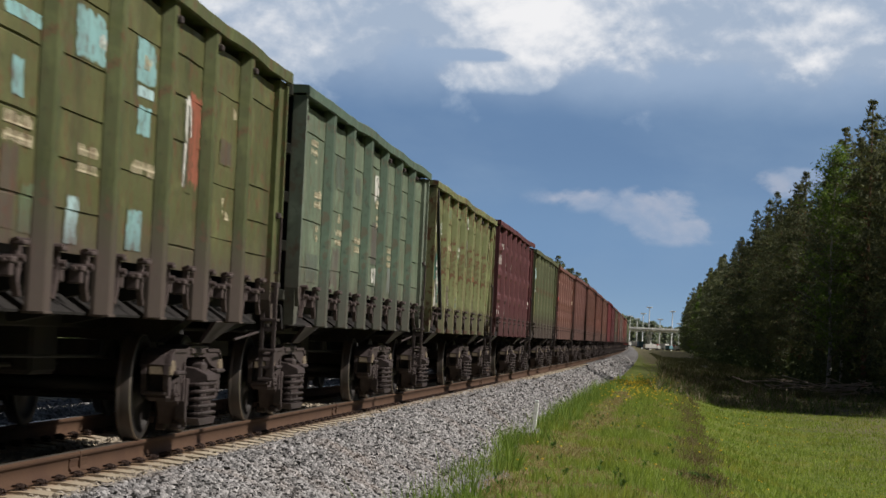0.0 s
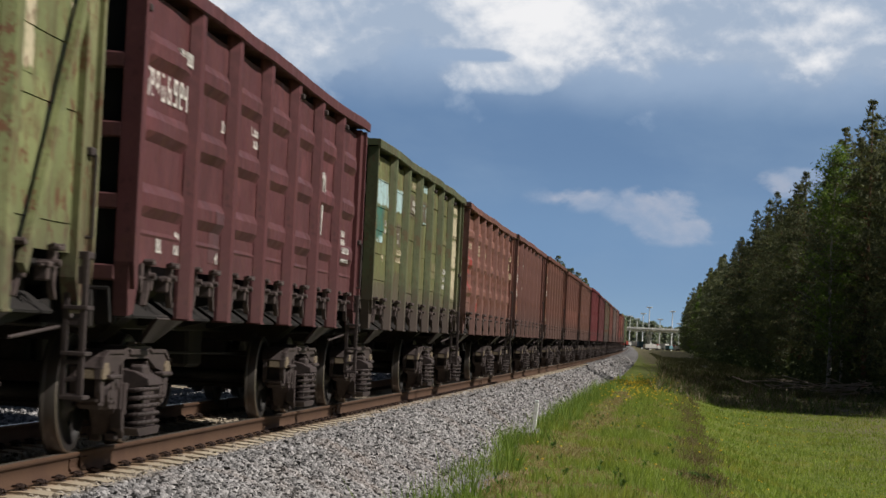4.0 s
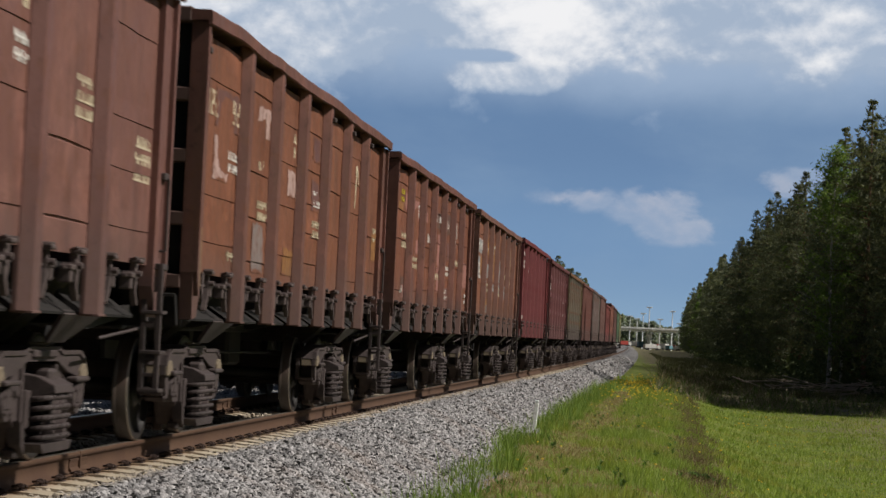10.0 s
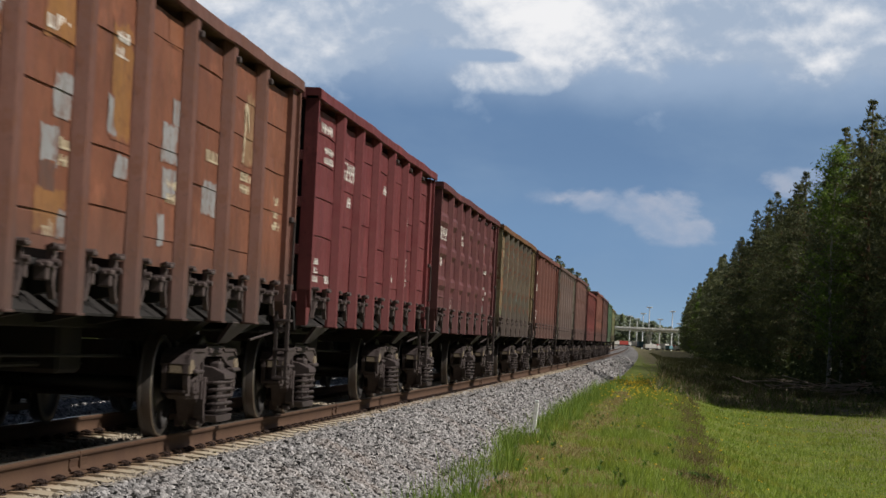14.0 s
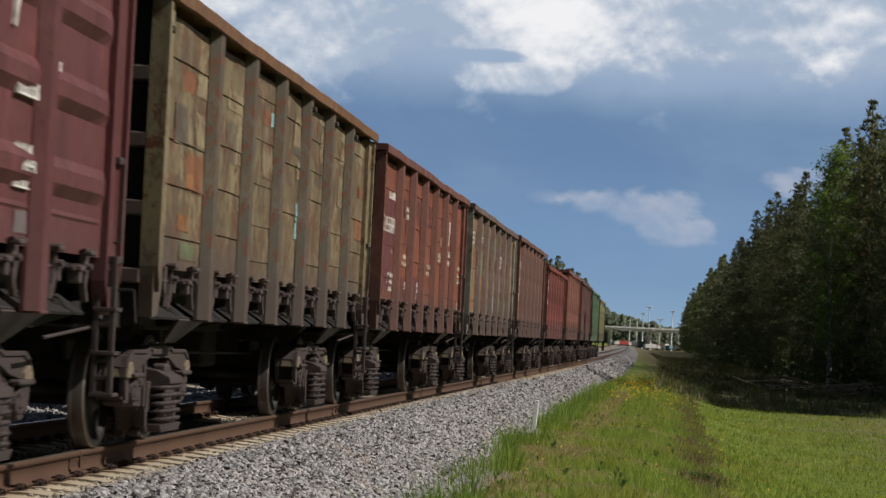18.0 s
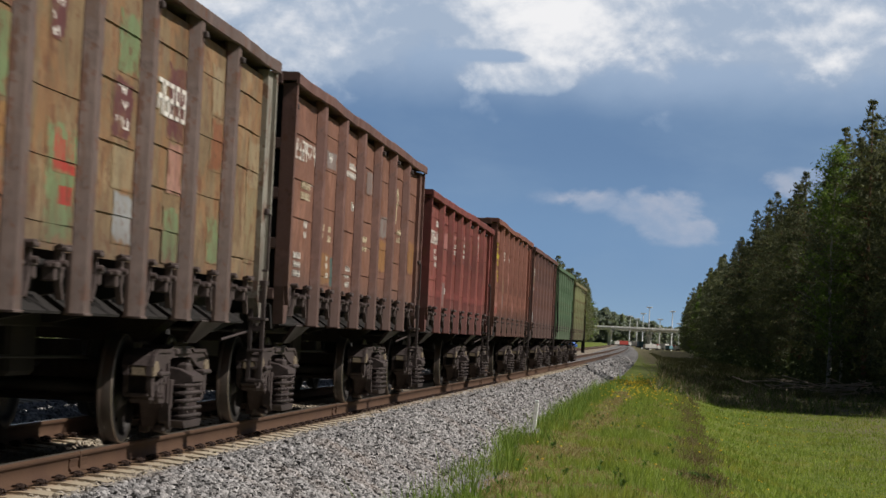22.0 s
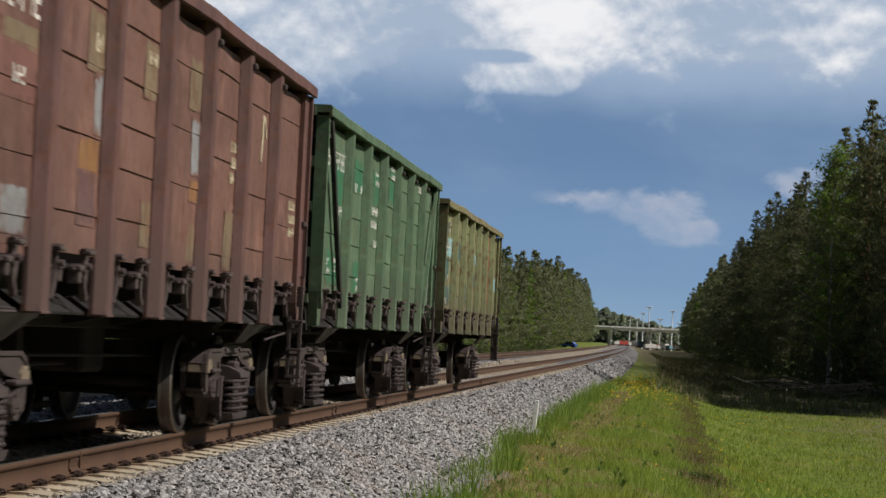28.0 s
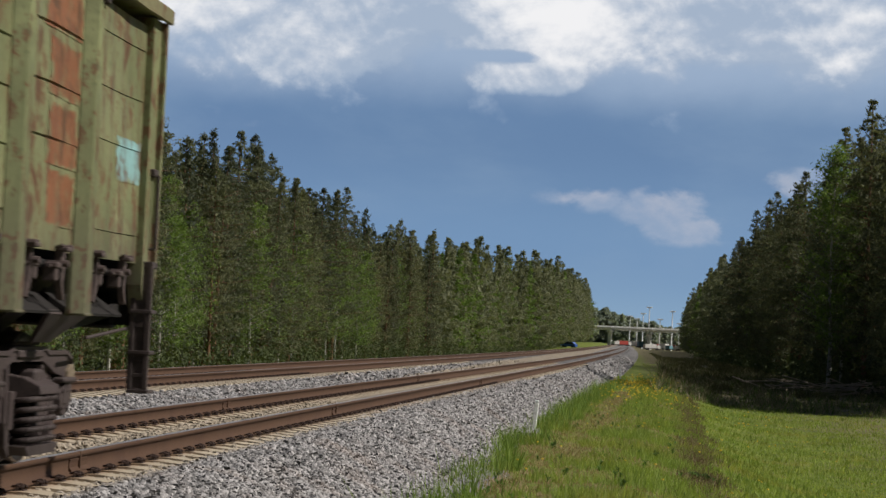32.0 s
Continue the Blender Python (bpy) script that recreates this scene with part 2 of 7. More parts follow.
M["rubber"] = plain_metal("black_rubber", (0.02, 0.02, 0.021), 0.85, 0.0, 0.3, (0.03, 0.025, 0.02), 0.3)


# ---- mesh building ----
class Shape:
    """Collects boxes, bars, tubes and prisms into one mesh."""

    def __init__(self):
        self.v, self.f, self.mi = [], [], []

    def add(self, vs, fs, mi=0):
        o = len(self.v)
        self.v.extend(vs)
        self.f.extend([tuple(o + i for i in f) for f in fs])
        self.mi.extend([mi] * len(fs))
        return self

    def box(self, x0, x1, y0, y1, z0, z1, mi=0, m=None):
        vs = [Vector((x, y, z)) for z in (z0, z1) for y in (y0, y1) for x in (x0, x1)]
        if m:
            vs = [m @ v for v in vs]
        return self.add(vs, [(0, 2, 3, 1), (4, 5, 7, 6), (0, 1, 5, 4), (2, 6, 7, 3), (0, 4, 6, 2), (1, 3, 7, 5)], mi)

    def block(self, x0, x1, y0, y1, z0, z1, c=0.01, mi=0, m=None):
        """A box with chamfered edges."""
        vs = []
        for sx, x, ix in ((0, x0, c), (1, x1, -c)):
            for sy, y, iy in ((0, y0, c), (1, y1, -c)):
                for sz, z, iz in ((0, z0, c), (1, z1, -c)):
                    vs += [Vector((x, y + iy, z + iz)), Vector((x + ix, y, z + iz)), Vector((x + ix, y + iy, z))]
        if m:
            vs = [m @ v for v in vs]

        def k(sx, sy, sz, a):
            return (sx * 4 + sy * 2 + sz) * 3 + a
        fs = []
        for s in (0, 1):
            fs.append([k(s, 0, 0, 0), k(s, 1, 0, 0), k(s, 1, 1, 0), k(s, 0, 1, 0)])
            fs.append([k(0, s, 0, 1), k(1, s, 0, 1), k(1, s, 1, 1), k(0, s, 1, 1)])
            fs.append([k(0, 0, s, 2), k(1, 0, s, 2), k(1, 1, s, 2), k(0, 1, s, 2)])
            for r in (0, 1):
                fs.append([k(0, s, r, 1), k(1, s, r, 1), k(1, s, r, 2), k(0, s, r, 2)])
                fs.append([k(s, 0, r, 0), k(s, 1, r, 0), k(s, 1, r, 2), k(s, 0, r, 2)])
                fs.append([k(s, r, 0, 0), k(s, r, 1, 0), k(s, r, 1, 1), k(s, r, 0, 1)])
                for q in (0, 1):
                    fs.append([k(s, r, q, 0), k(s, r, q, 1), k(s, r, q, 2)])
        mid = sum(vs, Vector()) / len(vs)
        out = []
        for f in fs:
            ce = sum((vs[i] for i in f), Vector()) / len(f)
            nn = (vs[f[1]] - vs[f[0]]).cross(vs[f[2]] - vs[f[0]])
            out.append(tuple(f) if nn.dot(ce - mid) > 0 else tuple(reversed(f)))
        fs = list(dict.fromkeys(out))
        return self.add(vs, fs, mi)

    def prism(self, pts, a, b, axis="x", mi=0):
        """A polygon given in the two other axes, drawn out from a to b along axis."""
        def at(p, h):
            return Vector({"x": (h, p[0], p[1]), "y": (p[0], h, p[1]), "z": (p[0], p[1], h)}[axis])
        n = len(pts)
        area = sum(pts[i][0] * pts[(i + 1) % n][1] - pts[(i + 1) % n][0] * pts[i][1] for i in range(n))
        if (area < 0) != (axis == "y"):
            pts = pts[::-1]
        if a > b:
            a, b = b, a
        vs = [at(p, a) for p in pts] + [at(p, b) for p in pts]
        fs = [tuple(range(n - 1, -1, -1)), tuple(range(n, 2 * n))]
        fs += [(i, (i + 1) % n, n + (i + 1) % n, n + i) for i in range(n)]
        return self.add(vs, fs, mi)

    def tube(self, a, b, r0, r1=None, seg=8, mi=0, caps=True):
        a, b, r1 = Vector(a), Vector(b), r0 if r1 is None else r1
        q = (b - a).to_track_quat("Z", "Y")
        vs = []
        for p, r in ((a, r0), (b, r1)):
            vs += [p + q @ Vector((r * math.cos(2 * math.pi * i / seg), r * math.sin(2 * math.pi * i / seg), 0)) for i in range(seg)]
        fs = [(i, (i + 1) % seg, seg + (i + 1) % seg, seg + i) for i in range(seg)]
        if caps:
            fs += [tuple(range(seg - 1, -1, -1)), tuple(range(seg, 2 * seg))]
        return self.add(vs, fs, mi)

    def ring(self, profile, seg=28, mi=0):
        """A closed profile of (x, radius) turned about the x axis."""
        n = len(profile)
        vs = [Vector((x, r * math.cos(2 * math.pi * i / seg), r * math.sin(2 * math.pi * i / seg))) for i in range(seg) for x, r in profile]
        fs = [(i * n + j, i * n + (j + 1) % n, ((i + 1) % seg) * n + (j + 1) % n, ((i + 1) % seg) * n + j) for i in range(seg) for j in range(n)]
        return self.add(vs, fs, mi)

    def mesh(self, name, *mats):
        me = bpy.data.meshes.new(name)
        me.from_pydata([tuple(v) for v in self.v], [], self.f)
        for m in mats:
            me.materials.append(m)
        if any(self.mi):
            me.polygons.foreach_set("material_index", self.mi)
        me.update()
        return me


def soup(name, verts, faces, mat):
    """One mesh from numpy arrays."""
    me = bpy.data.meshes.new(name)
    nv, nf, k = len(verts), len(faces), faces.shape[1]
    me.vertices.add(nv)
    me.vertices.foreach_set("co", np.asarray(verts, np.float32).ravel())
    me.loops.add(nf * k)
    me.loops.foreach_set("vertex_index", np.asarray(faces, np.int32).ravel())
    me.polygons.add(nf)
    me.polygons.foreach_set("loop_start", np.arange(0, nf * k, k, dtype=np.int32))
    me.materials.append(mat)
    me.update(calc_edges=True)
    return me


def part(name, me, parent, label="", m=None):
    ob = new(name, me)
    ob.parent = parent
    if m:
        ob.matrix_basis = m
    return tagged(ob, label)


# ---- the line's plan: the near rail of the first track follows (CX(y), y), rail head at z = 0 ----
_Y = np.array([-120.0, -40, 0, 17.7, 31, 44, 57, 77, 97, 115, 133, 160, 200, 250, 300, 400, 600, 1200])
_X = np.array([-0.30, -0.10, 0.0, 0.10, 0.31, 0.57, 0.85, 1.23, 1.62, 1.95, 2.23, 2.58, 3.05, 3.55, 3.95, 4.5, 5.0, 5.0])
_D = np.arange(-120.0, 1200.0, 1.0)
_S = np.interp(_D, _Y, _X)
for _ in range(3):
    _S = np.convolve(np.pad(_S, 8, mode="reflect", reflect_type="odd"), np.ones(17) / 17, "valid")


def CX(y):
    return float(np.interp(y, _D, _S))


def on_track(y, x=0.0, z=0.0):
    """A pose on the line's curve at y, turned along it, x to the side of the near rail."""
    dx = (CX(y + 1) - CX(y - 1)) / 2
    return pose(CX(y), y, 0, 0, 0, -math.degrees(math.atan(dx))) @ pose(x, 0, z)


# ---- ground: one sheet to the horizon, with the railway bank and the lower meadow ----
def ground_height(x, y):
    d = x - CX(min(max(y, -110), 1190))          # distance from the near rail
    pts = [(-60, -3.7), (-24, -3.5), (-15, -2.6), (-10.8, -1.2), (-9.0, -0.75), (-8.0, -0.62), (1.7, -0.70), (2.0, -0.92), (2.3, -0.93), (2.9, -0.86), (4.3, -0.86), (5.6, -1.15), (7.0, -1.55), (9.0, -1.62), (16, -1.6), (30, -1.5), (80, -1.0)]
    h = float(np.interp(d, [p[0] for p in pts], [p[1] for p in pts]))
    h += 0.15 * min(1.0, max(0.0, (y - 24) / 20)) * max(0.0, 1 - abs(d - 2.3) / 0.6)
    if y > 440 and d < -10:
        h += float(np.interp(y, [440, 590, 760], [0, 1.7, 3.4])) * min(1.0, (-10 - d) / 5)
    h += 0.05 * noise.noise((x * 0.35, y * 0.2, 0)) * min(1, max(0, d - 1.8)) + 0.03 * noise.noise((x * 1.3, y * 0.9, 3)) * min(1, max(0, d - 1.8))
    return h


def build_ground():
    xs = np.concatenate([[-4500, -1500, -500, -150, -80], np.arange(-60, -12, 6), np.arange(-12, 1.5, 1.5), np.arange(1.5, 12, 0.3), np.arange(12, 30, 1.5), [34, 45, 60, 90, 150, 500, 1500, 4500]])
    ys = np.concatenate([[-4500, -1500, -400, -120, -60, -30, -10], np.arange(0, 80, 0.8), np.arange(80, 200, 4), np.arange(200, 700, 25), [800, 1000, 1200, 2000, 4500]])
    v = [(x + (CX(min(max(y, -110), 1190)) if abs(x) < 100 else 0), y, 0) for y in ys for x in xs]
    v = np.array([(x, y, ground_height(x, y)) for x, y, _ in v])
    w = len(xs)
    i = np.arange(len(ys) - 1)[:, None] * w + np.arange(w - 1)[None, :]
    i = i.ravel()
    f = np.stack([i, i + 1, i + w + 1, i + w], 1)
    me = soup("ground", v, f, M["ground"])
    me.polygons.foreach_set("use_smooth", [True] * len(me.polygons))
    tagged(new("ground", me), "green meadow and railway bank with patchy spring grass", "ground", kind="structure")


build_ground()


# ---- ballast bed: sheets of crushed stone under both tracks ----
def along(profile, ys, mat, name):
    """Draws an open profile of (x, z) along the line."""
    v = np.array([tuple(on_track(y) @ Vector((x, 0, z))) for y in ys for x, z in profile])
    w = len(profile)
    i = (np.arange(len(ys) - 1)[:, None] * w + np.arange(w - 1)[None, :]).ravel()
    return soup(name, v, np.stack([i, i + 1, i + w + 1, i + w], 1), mat)


YS = np.concatenate([np.arange(-20, 120, 2.0), np.arange(120, 400, 8), np.arange(400, 1150, 50)])
BED = [(-9.6, -0.95), (-8.2, -0.24), (-7.2, -0.235), (-5.0, -0.235), (-4.2, -0.25), (-3.1, -0.30), (-2.2, -0.25), (-1.9, -0.225), (0.36, -0.222), (0.52, -0.215), (0.66, -0.195), (0.95, -0.22), (1.25, -0.36), (2.05, -0.80), (2.75, -0.92)]
tagged(new("ballast_bed", along(BED, YS, M["bed"], "ballast_bed")), "grey crushed stone ballast bed under two tracks", "ballast", kind="structure")


def ballast_stones():
    """Loose angular stones on the bed where it is seen close."""
    rng = np.random.default_rng(5)
    base = np.array([(-1, -.8, -.7), (.8, -1, -.6), (1, .9, -.8), (-.8, 1, -.6), (-.45, -.2, .9), (.35, -.75, .5), (.75, .35, .75), (-.3, .7, .35)], float)
    quad = np.array([(4, 5, 6, 7), (0, 1, 5, 4), (1, 2, 6, 5), (2, 3, 7, 6), (3, 0, 4, 7)])
    px, pz = [p[0] for p in BED], [p[1] for p in BED]
    spots = []
    for x0, x1, y0, y1, n, s in ((0.46, 2.3, 12, 30, 33000, 0.020), (0.46, 2.2, 30, 46, 17000, 0.023), (0.5, 2.1, 46, 62, 10000, 0.025), (0.6, 2.1, 62, 110, 8000, 0.033), (0.6, 2.1, 110, 220, 5000, 0.05),
                                 (-1.3, 0.0, 13, 40, 6000, 0.02), (0.10, 0.50, 12, 34, 5200, 0.018), (0.10, 0.55, 34, 70, 4200, 0.024), (-4.6, -1.9, 16, 60, 17000, 0.026), (-4.6, -1.9, 60, 130, 6000, 0.045)):
        spots.append(np.stack([rng.uniform(x0, x1, n), rng.uniform(y0, y1, n), s * rng.uniform(0.5, 1.6, n)], 1))
    spots = np.concatenate(spots)
    n = len(spots)
    v = base[None] * rng.uniform(0.3, 1.3, (n, 8, 3)) * spots[:, 2][:, None, None]
    a, b = rng.uniform(0, 6.283, n), rng.uniform(-1.3, 1.3, n)
    ca, sa, cb, sb = np.cos(a), np.sin(a), np.cos(b), np.sin(b)
    x, y, z = v[..., 0], v[..., 1], v[..., 2] * 0.6
    x, z = x * cb[:, None] + z * sb[:, None], -x * sb[:, None] + z * cb[:, None]
    x, y = x * ca[:, None] - y * sa[:, None], x * sa[:, None] + y * ca[:, None]
    cx = np.interp(spots[:, 1], _D, _S)
    h = np.interp(spots[:, 0], px, pz) + spots[:, 2] * rng.uniform(0.0, 0.7, n)
    v = np.stack([x + (spots[:, 0] + cx)[:, None], y + spots[:, 1][:, None], z + h[:, None]], 2).reshape(-1, 3)
    f = (quad[None] + (np.arange(n) * 8)[:, None, None]).reshape(-1, 4)
    tagged(new("ballast_stones", soup("ballast_stones", v, f, M["stones"])), "loose grey and pinkish crushed granite stones", "gravel", kind="stuff")


ballast_stones()

# ---- rails, sleepers and fastenings ----
RAIL = [(-0.066, -0.18), (0.066, -0.18), (0.066, -0.168), (0.012, -0.15), (0.010, -0.045), (0.036, -0.034), (0.036, -0.006), (0.028, 0.0), (-0.028, 0.0), (-0.036, -0.006), (-0.036, -0.034), (-0.010, -0.045), (-0.012, -0.15), (-0.066, -0.168)]


def rail_mesh(x):
    ys = np.concatenate([np.arange(-20, 140, 4.0), np.arange(140, 400, 10), np.arange(400, 1101, 50)])
    n = len(RAIL)
    v = np.array([tuple(on_track(y) @ Vector((x + a, 0, b))) for y in ys for a, b in RAIL])
    i, j = np.meshgrid(np.arange(len(ys) - 1), np.arange(n), indexing="ij")
    i, j = i.ravel(), j.ravel()
    me = soup("rail", v, np.stack([i * n + j, i * n + (j + 1) % n, (i + 1) * n + (j + 1) % n, (i + 1) * n + j], 1), M["rail"])
    me.materials.append(M["railtop"])
    me.polygons.foreach_set("material_index", [1 if k in (7, ) else 0 for k in j])
    return me


TRACKS = []
for k, x0 in enumerate((0.0, -5.18)):
    track = tagged(new("railway_track"), ("rusty steel rails on concrete sleepers under the train", "second track of rusty rails on concrete sleepers")[k], "railway track", "tracks of the line", "structure")
    TRACKS.append(track)
    for x in (x0, x0 - 1.588):
        part("rail", rail_mesh(x), track)


def sleeper_mesh():
    s = Shape()
    s.prism([(-1.35, -0.40), (1.35, -0.40), (1.35, -0.235), (1.31, -0.215), (0.94, -0.185), (0.64, -0.20), (0.42, -0.225), (-0.42, -0.225), (-0.64, -0.20), (-0.94, -0.185), (-1.31, -0.215), (-1.35, -0.235)], -0.15, 0.15, "y")
    return s.mesh("sleeper", M["concrete"])


def clip_mesh():
    """A rail fastening: shoulder, bolt and a bent spring clip on both sides of the foot."""
    s = Shape()
    for sx in (-1, 1):
        s.block(*sorted((sx * 0.06, sx * 0.145)), -0.045, 0.045, -0.205, -0.178, 0.008)
        s.tube((sx * 0.10, 0, -0.18), (sx * 0.10, 0, -0.135), 0.014, seg=6)
        s.tube((sx * 0.10, 0, -0.160), (sx * 0.10, 0, -0.145), 0.024, seg=6)
        loop = [(0.050, -0.055, -0.158), (0.085, -0.06, -0.150), (0.135, -0.045, -0.165), (0.125, -0.018, -0.150), (0.075, -0.012, -0.148), (0.075, 0.012, -0.148), (0.125, 0.018, -0.150), (0.135, 0.045, -0.165), (0.085, 0.06, -0.150), (0.050, 0.055, -0.158)]
        for a, b in zip(loop, loop[1:]):
            s.tube((sx * a[0], a[1], a[2]), (sx * b[0], b[1], b[2]), 0.0095, seg=5, caps=False)
    return s.mesh("rail_clip", M["clip"])


SLEEPER, CLIP = sleeper_mesh(), clip_mesh()
for k, x0 in enumerate((0.0, -5.18)):
    y = 9.0
    while y < (125.0 if k == 0 else 110.0):
        m = on_track(y, x0 - 0.794)
        part("sleeper", SLEEPER, TRACKS[k], m=m @ pose(0, 0, 0, 0, 0, 1.2 * noise.noise((y * 3.7, k, 0))))
        if y < 62:
            for sx in (0.794, -0.794):
                part("rail_clip", CLIP, TRACKS[k], m=m @ pose(sx, 0, 0))
        y += 0.543


# joint bars where two rail lengths meet
JOINT = Shape()
for sx in (-1, 1):
    JOINT.prism([(sx * 0.011, -0.052), (sx * 0.030, -0.056), (sx * 0.020, -0.085), (sx * 0.020, -0.12), (sx * 0.045, -0.150), (sx * 0.011, -0.150)], -0.28, 0.28, "y")
JOINT.block(-0.04, 0.04, -0.012, 0.012, -0.17, 0.0015, 0.001)
JOINT = JOINT.mesh("joint_bar", M["rail"])
for y in (18.0, 32.5, 57.5):
    for x in (0.0, -1.588):
        part("joint_bar", JOINT, TRACKS[0], "rusty bolted joint bars", on_track(y, x))


# ---- the train: twenty-one gondola wagons ----
SPEED = 8.889
LAST = 152.8 + 16 * SPEED        # middle of the last wagon at the start
PITCH_Y = 13.92
CENTRE = -0.794                  # middle of the track from the near rail
POSTS = (-4.25, -2.55, -0.85, 0.85, 2.55, 4.25)
ENDS = 6.36
PANEL_X, POST_X, RIM_X = 1.455, 1.55, 1.580
BAYS = list(zip((-ENDS + 0.30, *POSTS), (*POSTS, ENDS - 0.30)))


def panel_profile(top, style, seed):
    """Heights and how far the sheet stands out at them."""
    z0 = 1.50
    if style == "pressed":
        prof = [(z0, 0.0), (z0 + 0.22, 0.0), (z0 + 0.24, 0.012), (z0 + 0.27, 0.0)]
        for c in (0.24, 0.52, 0.80):
            z = z0 + (top - z0) * c
            prof += [(z - 0.13, 0.0), (z - 0.05, 0.055), (z + 0.05, 0.055), (z + 0.13, 0.0)]
    else:
        prof = [(z0, 0.0)]
        n = 4 + seed % 2
        for k in range(n):
            if (seed * 7 + k * 5) % 6 == 0:
                continue
            z = z0 + (top - z0) * (k + 0.62 + 0.16 * math.sin(seed * 1.7 + k)) / (n + 0.35)
            prof += [(z - 0.008, 0.0), (z - 0.005, -0.010), (z + 0.004, -0.010), (z + 0.007, 0.007), (z + 0.14, 0.002)]
    prof.append((top, 0.0))
    return prof


def panel_point(y0, y1, y, z, d, side, style, seed, over=0.0):
    u = (y - y0) / (y1 - y0)
    edge = min(1.0, 5 * u, 5 * (1 - u))
    dent = 0.022 * noise.noise((y * 1.5 + seed * 3.3, z * 1.6, seed)) * edge
    lift = 0.012 * math.sin(seed * 2.3) * math.sin(math.pi * u) if style != "pressed" and d else 0.0
    return Vector((side * (PANEL_X + d * (0.25 + 0.75 * edge) + dent + over), y, z + lift))


def sheet(prof, ys, y0, y1, side, style, seed, over, back, name, mat):
    s = Shape()
    w = len(prof)
    v = [panel_point(y0, y1, y, z, d, side, style, seed, over) for y in ys for z, d in prof]
    f = []
    for i in range(len(ys) - 1):
        for j in range(w - 1):
            q = (i * w + j, (i + 1) * w + j, (i + 1) * w + j + 1, i * w + j + 1)
            f.append(q if side > 0 else q[::-1])
    o = len(v)
    bx = side * (PANEL_X - back)
    v += [Vector((bx, ys[0], prof[0][0])), Vector((bx, ys[-1], prof[0][0])), Vector((bx, ys[-1], prof[-1][0])), Vector((bx, ys[0], prof[-1][0]))]
    q = (o, o + 3, o + 2, o + 1)
    f.append(q if side > 0 else q[::-1])
    s.v, s.f, s.mi = v, f, [0] * len(f)
    return s.mesh(name, mat)


def panel_mesh(y0, y1, top, side, style, seed, paint):
    """A side sheet with seams or pressed ribs, slightly dented."""
    return sheet(panel_profile(top, style, seed), np.linspace(y0, y1, 9), y0, y1, side, style, seed, 0.0, 0.03, "panel", paint)


def post_mesh(side, top, paint):
    s = Shape()
    b = PANEL_X - 0.02
    pts = [(side * b, -0.135), (side * (b + 0.03), -0.135), (side * POST_X, -0.085), (side * (POST_X + 0.006), -0.06), (side * (POST_X + 0.006), 0.06), (side * POST_X, 0.085), (side * (b + 0.03), 0.135), (side * b, 0.135)]
    s.prism(pts, 1.10, top, "z")
    s.block(*sorted((side * (b - 0.02), side * (POST_X + 0.012))), -0.10, 0.10, 1.085, 1.105, 0.004)
    return s.mesh("post", paint)


def rim_mesh(side, H, seed, paint):
    """The top chord: a bent steel box all along one side."""
    prof = [(1.235, -0.28), (1.255, -0.28), (1.265, -0.10), (1.545, -0.085), (1.55, -0.125), (RIM_X, -0.12), (RIM_X, -0.02), (1.56, 0.0), (1.26, 0.0), (1.235, -0.02)]
    ys = np.linspace(-ENDS - 0.03, ENDS + 0.03, 30)
    v, f, n = [], [], len(prof)
    for y in ys:
        dz = 0.035 * noise.noise((y * 0.45, seed * 5.1, 0)) + 0.012 * noise.noise((y * 1.9, seed * 2.1, 4))
        dx = 0.02 * noise.noise((y * 0.6, seed * 3.7, 9))
        v += [(side * (x + dx), y, H + z + dz) for x, z in prof]
    for i in range(len(ys) - 1):
        for j in range(n):
            q = (i * n + j, (i + 1) * n + j, (i + 1) * n + (j + 1) % n, i * n + (j + 1) % n)
            f.append(q if side < 0 else q[::-1])
    a, b = tuple(range(n)), tuple(range((len(ys) - 1) * n, len(ys) * n))
    f += [a if side > 0 else a[::-1], b[::-1] if side > 0 else b]
    s = Shape()
    s.v, s.f, s.mi = [Vector(p) for p in v], f, [0] * len(f)
    return s.mesh("top_rim", paint)


def corner_mesh(side, end, H, paint):
    """A corner plate, tapering at its foot."""
    s = Shape()
    a, b = end * ENDS, end * (ENDS - 0.33)
    s.prism([(a, 1.50), (a, H - 0.12), (b, H - 0.12), (b, 1.34), (end * (ENDS - 0.22), 1.12), (end * (ENDS - 0.04), 1.10)], side * 1.40, side * 1.51, "x")
    s.prism([(a, 1.50), (a, H - 0.12), (end * (ENDS - 0.07), H - 0.12), (end * (ENDS - 0.07), 1.30)], side * 1.505, side * 1.55, "x")
    return s.mesh("corner_plate", paint)


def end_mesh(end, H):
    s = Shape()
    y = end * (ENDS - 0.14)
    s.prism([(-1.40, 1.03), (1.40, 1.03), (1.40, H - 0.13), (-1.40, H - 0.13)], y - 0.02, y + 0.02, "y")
    # near-black instead of wagon paint: the gap's shade is put into the colour
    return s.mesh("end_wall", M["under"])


def worn(me, width):
    """Rounds the sharp edges of a casting."""
    bm = bmesh.new()
    bm.from_mesh(me)
    bmesh.ops.remove_doubles(bm, verts=bm.verts, dist=0.0005)
    sharp = [e for e in bm.edges if len(e.link_faces) == 2 and e.calc_face_angle(0) > 0.6]
    bmesh.ops.bevel(bm, geom=sharp, offset=width, offset_type="OFFSET", segments=2, profile=0.6, affect="EDGES", clamp_overlap=True)
    bm.to_mesh(me)
    bm.free()
    for p in me.polygons:
        p.use_smooth = False
    return me


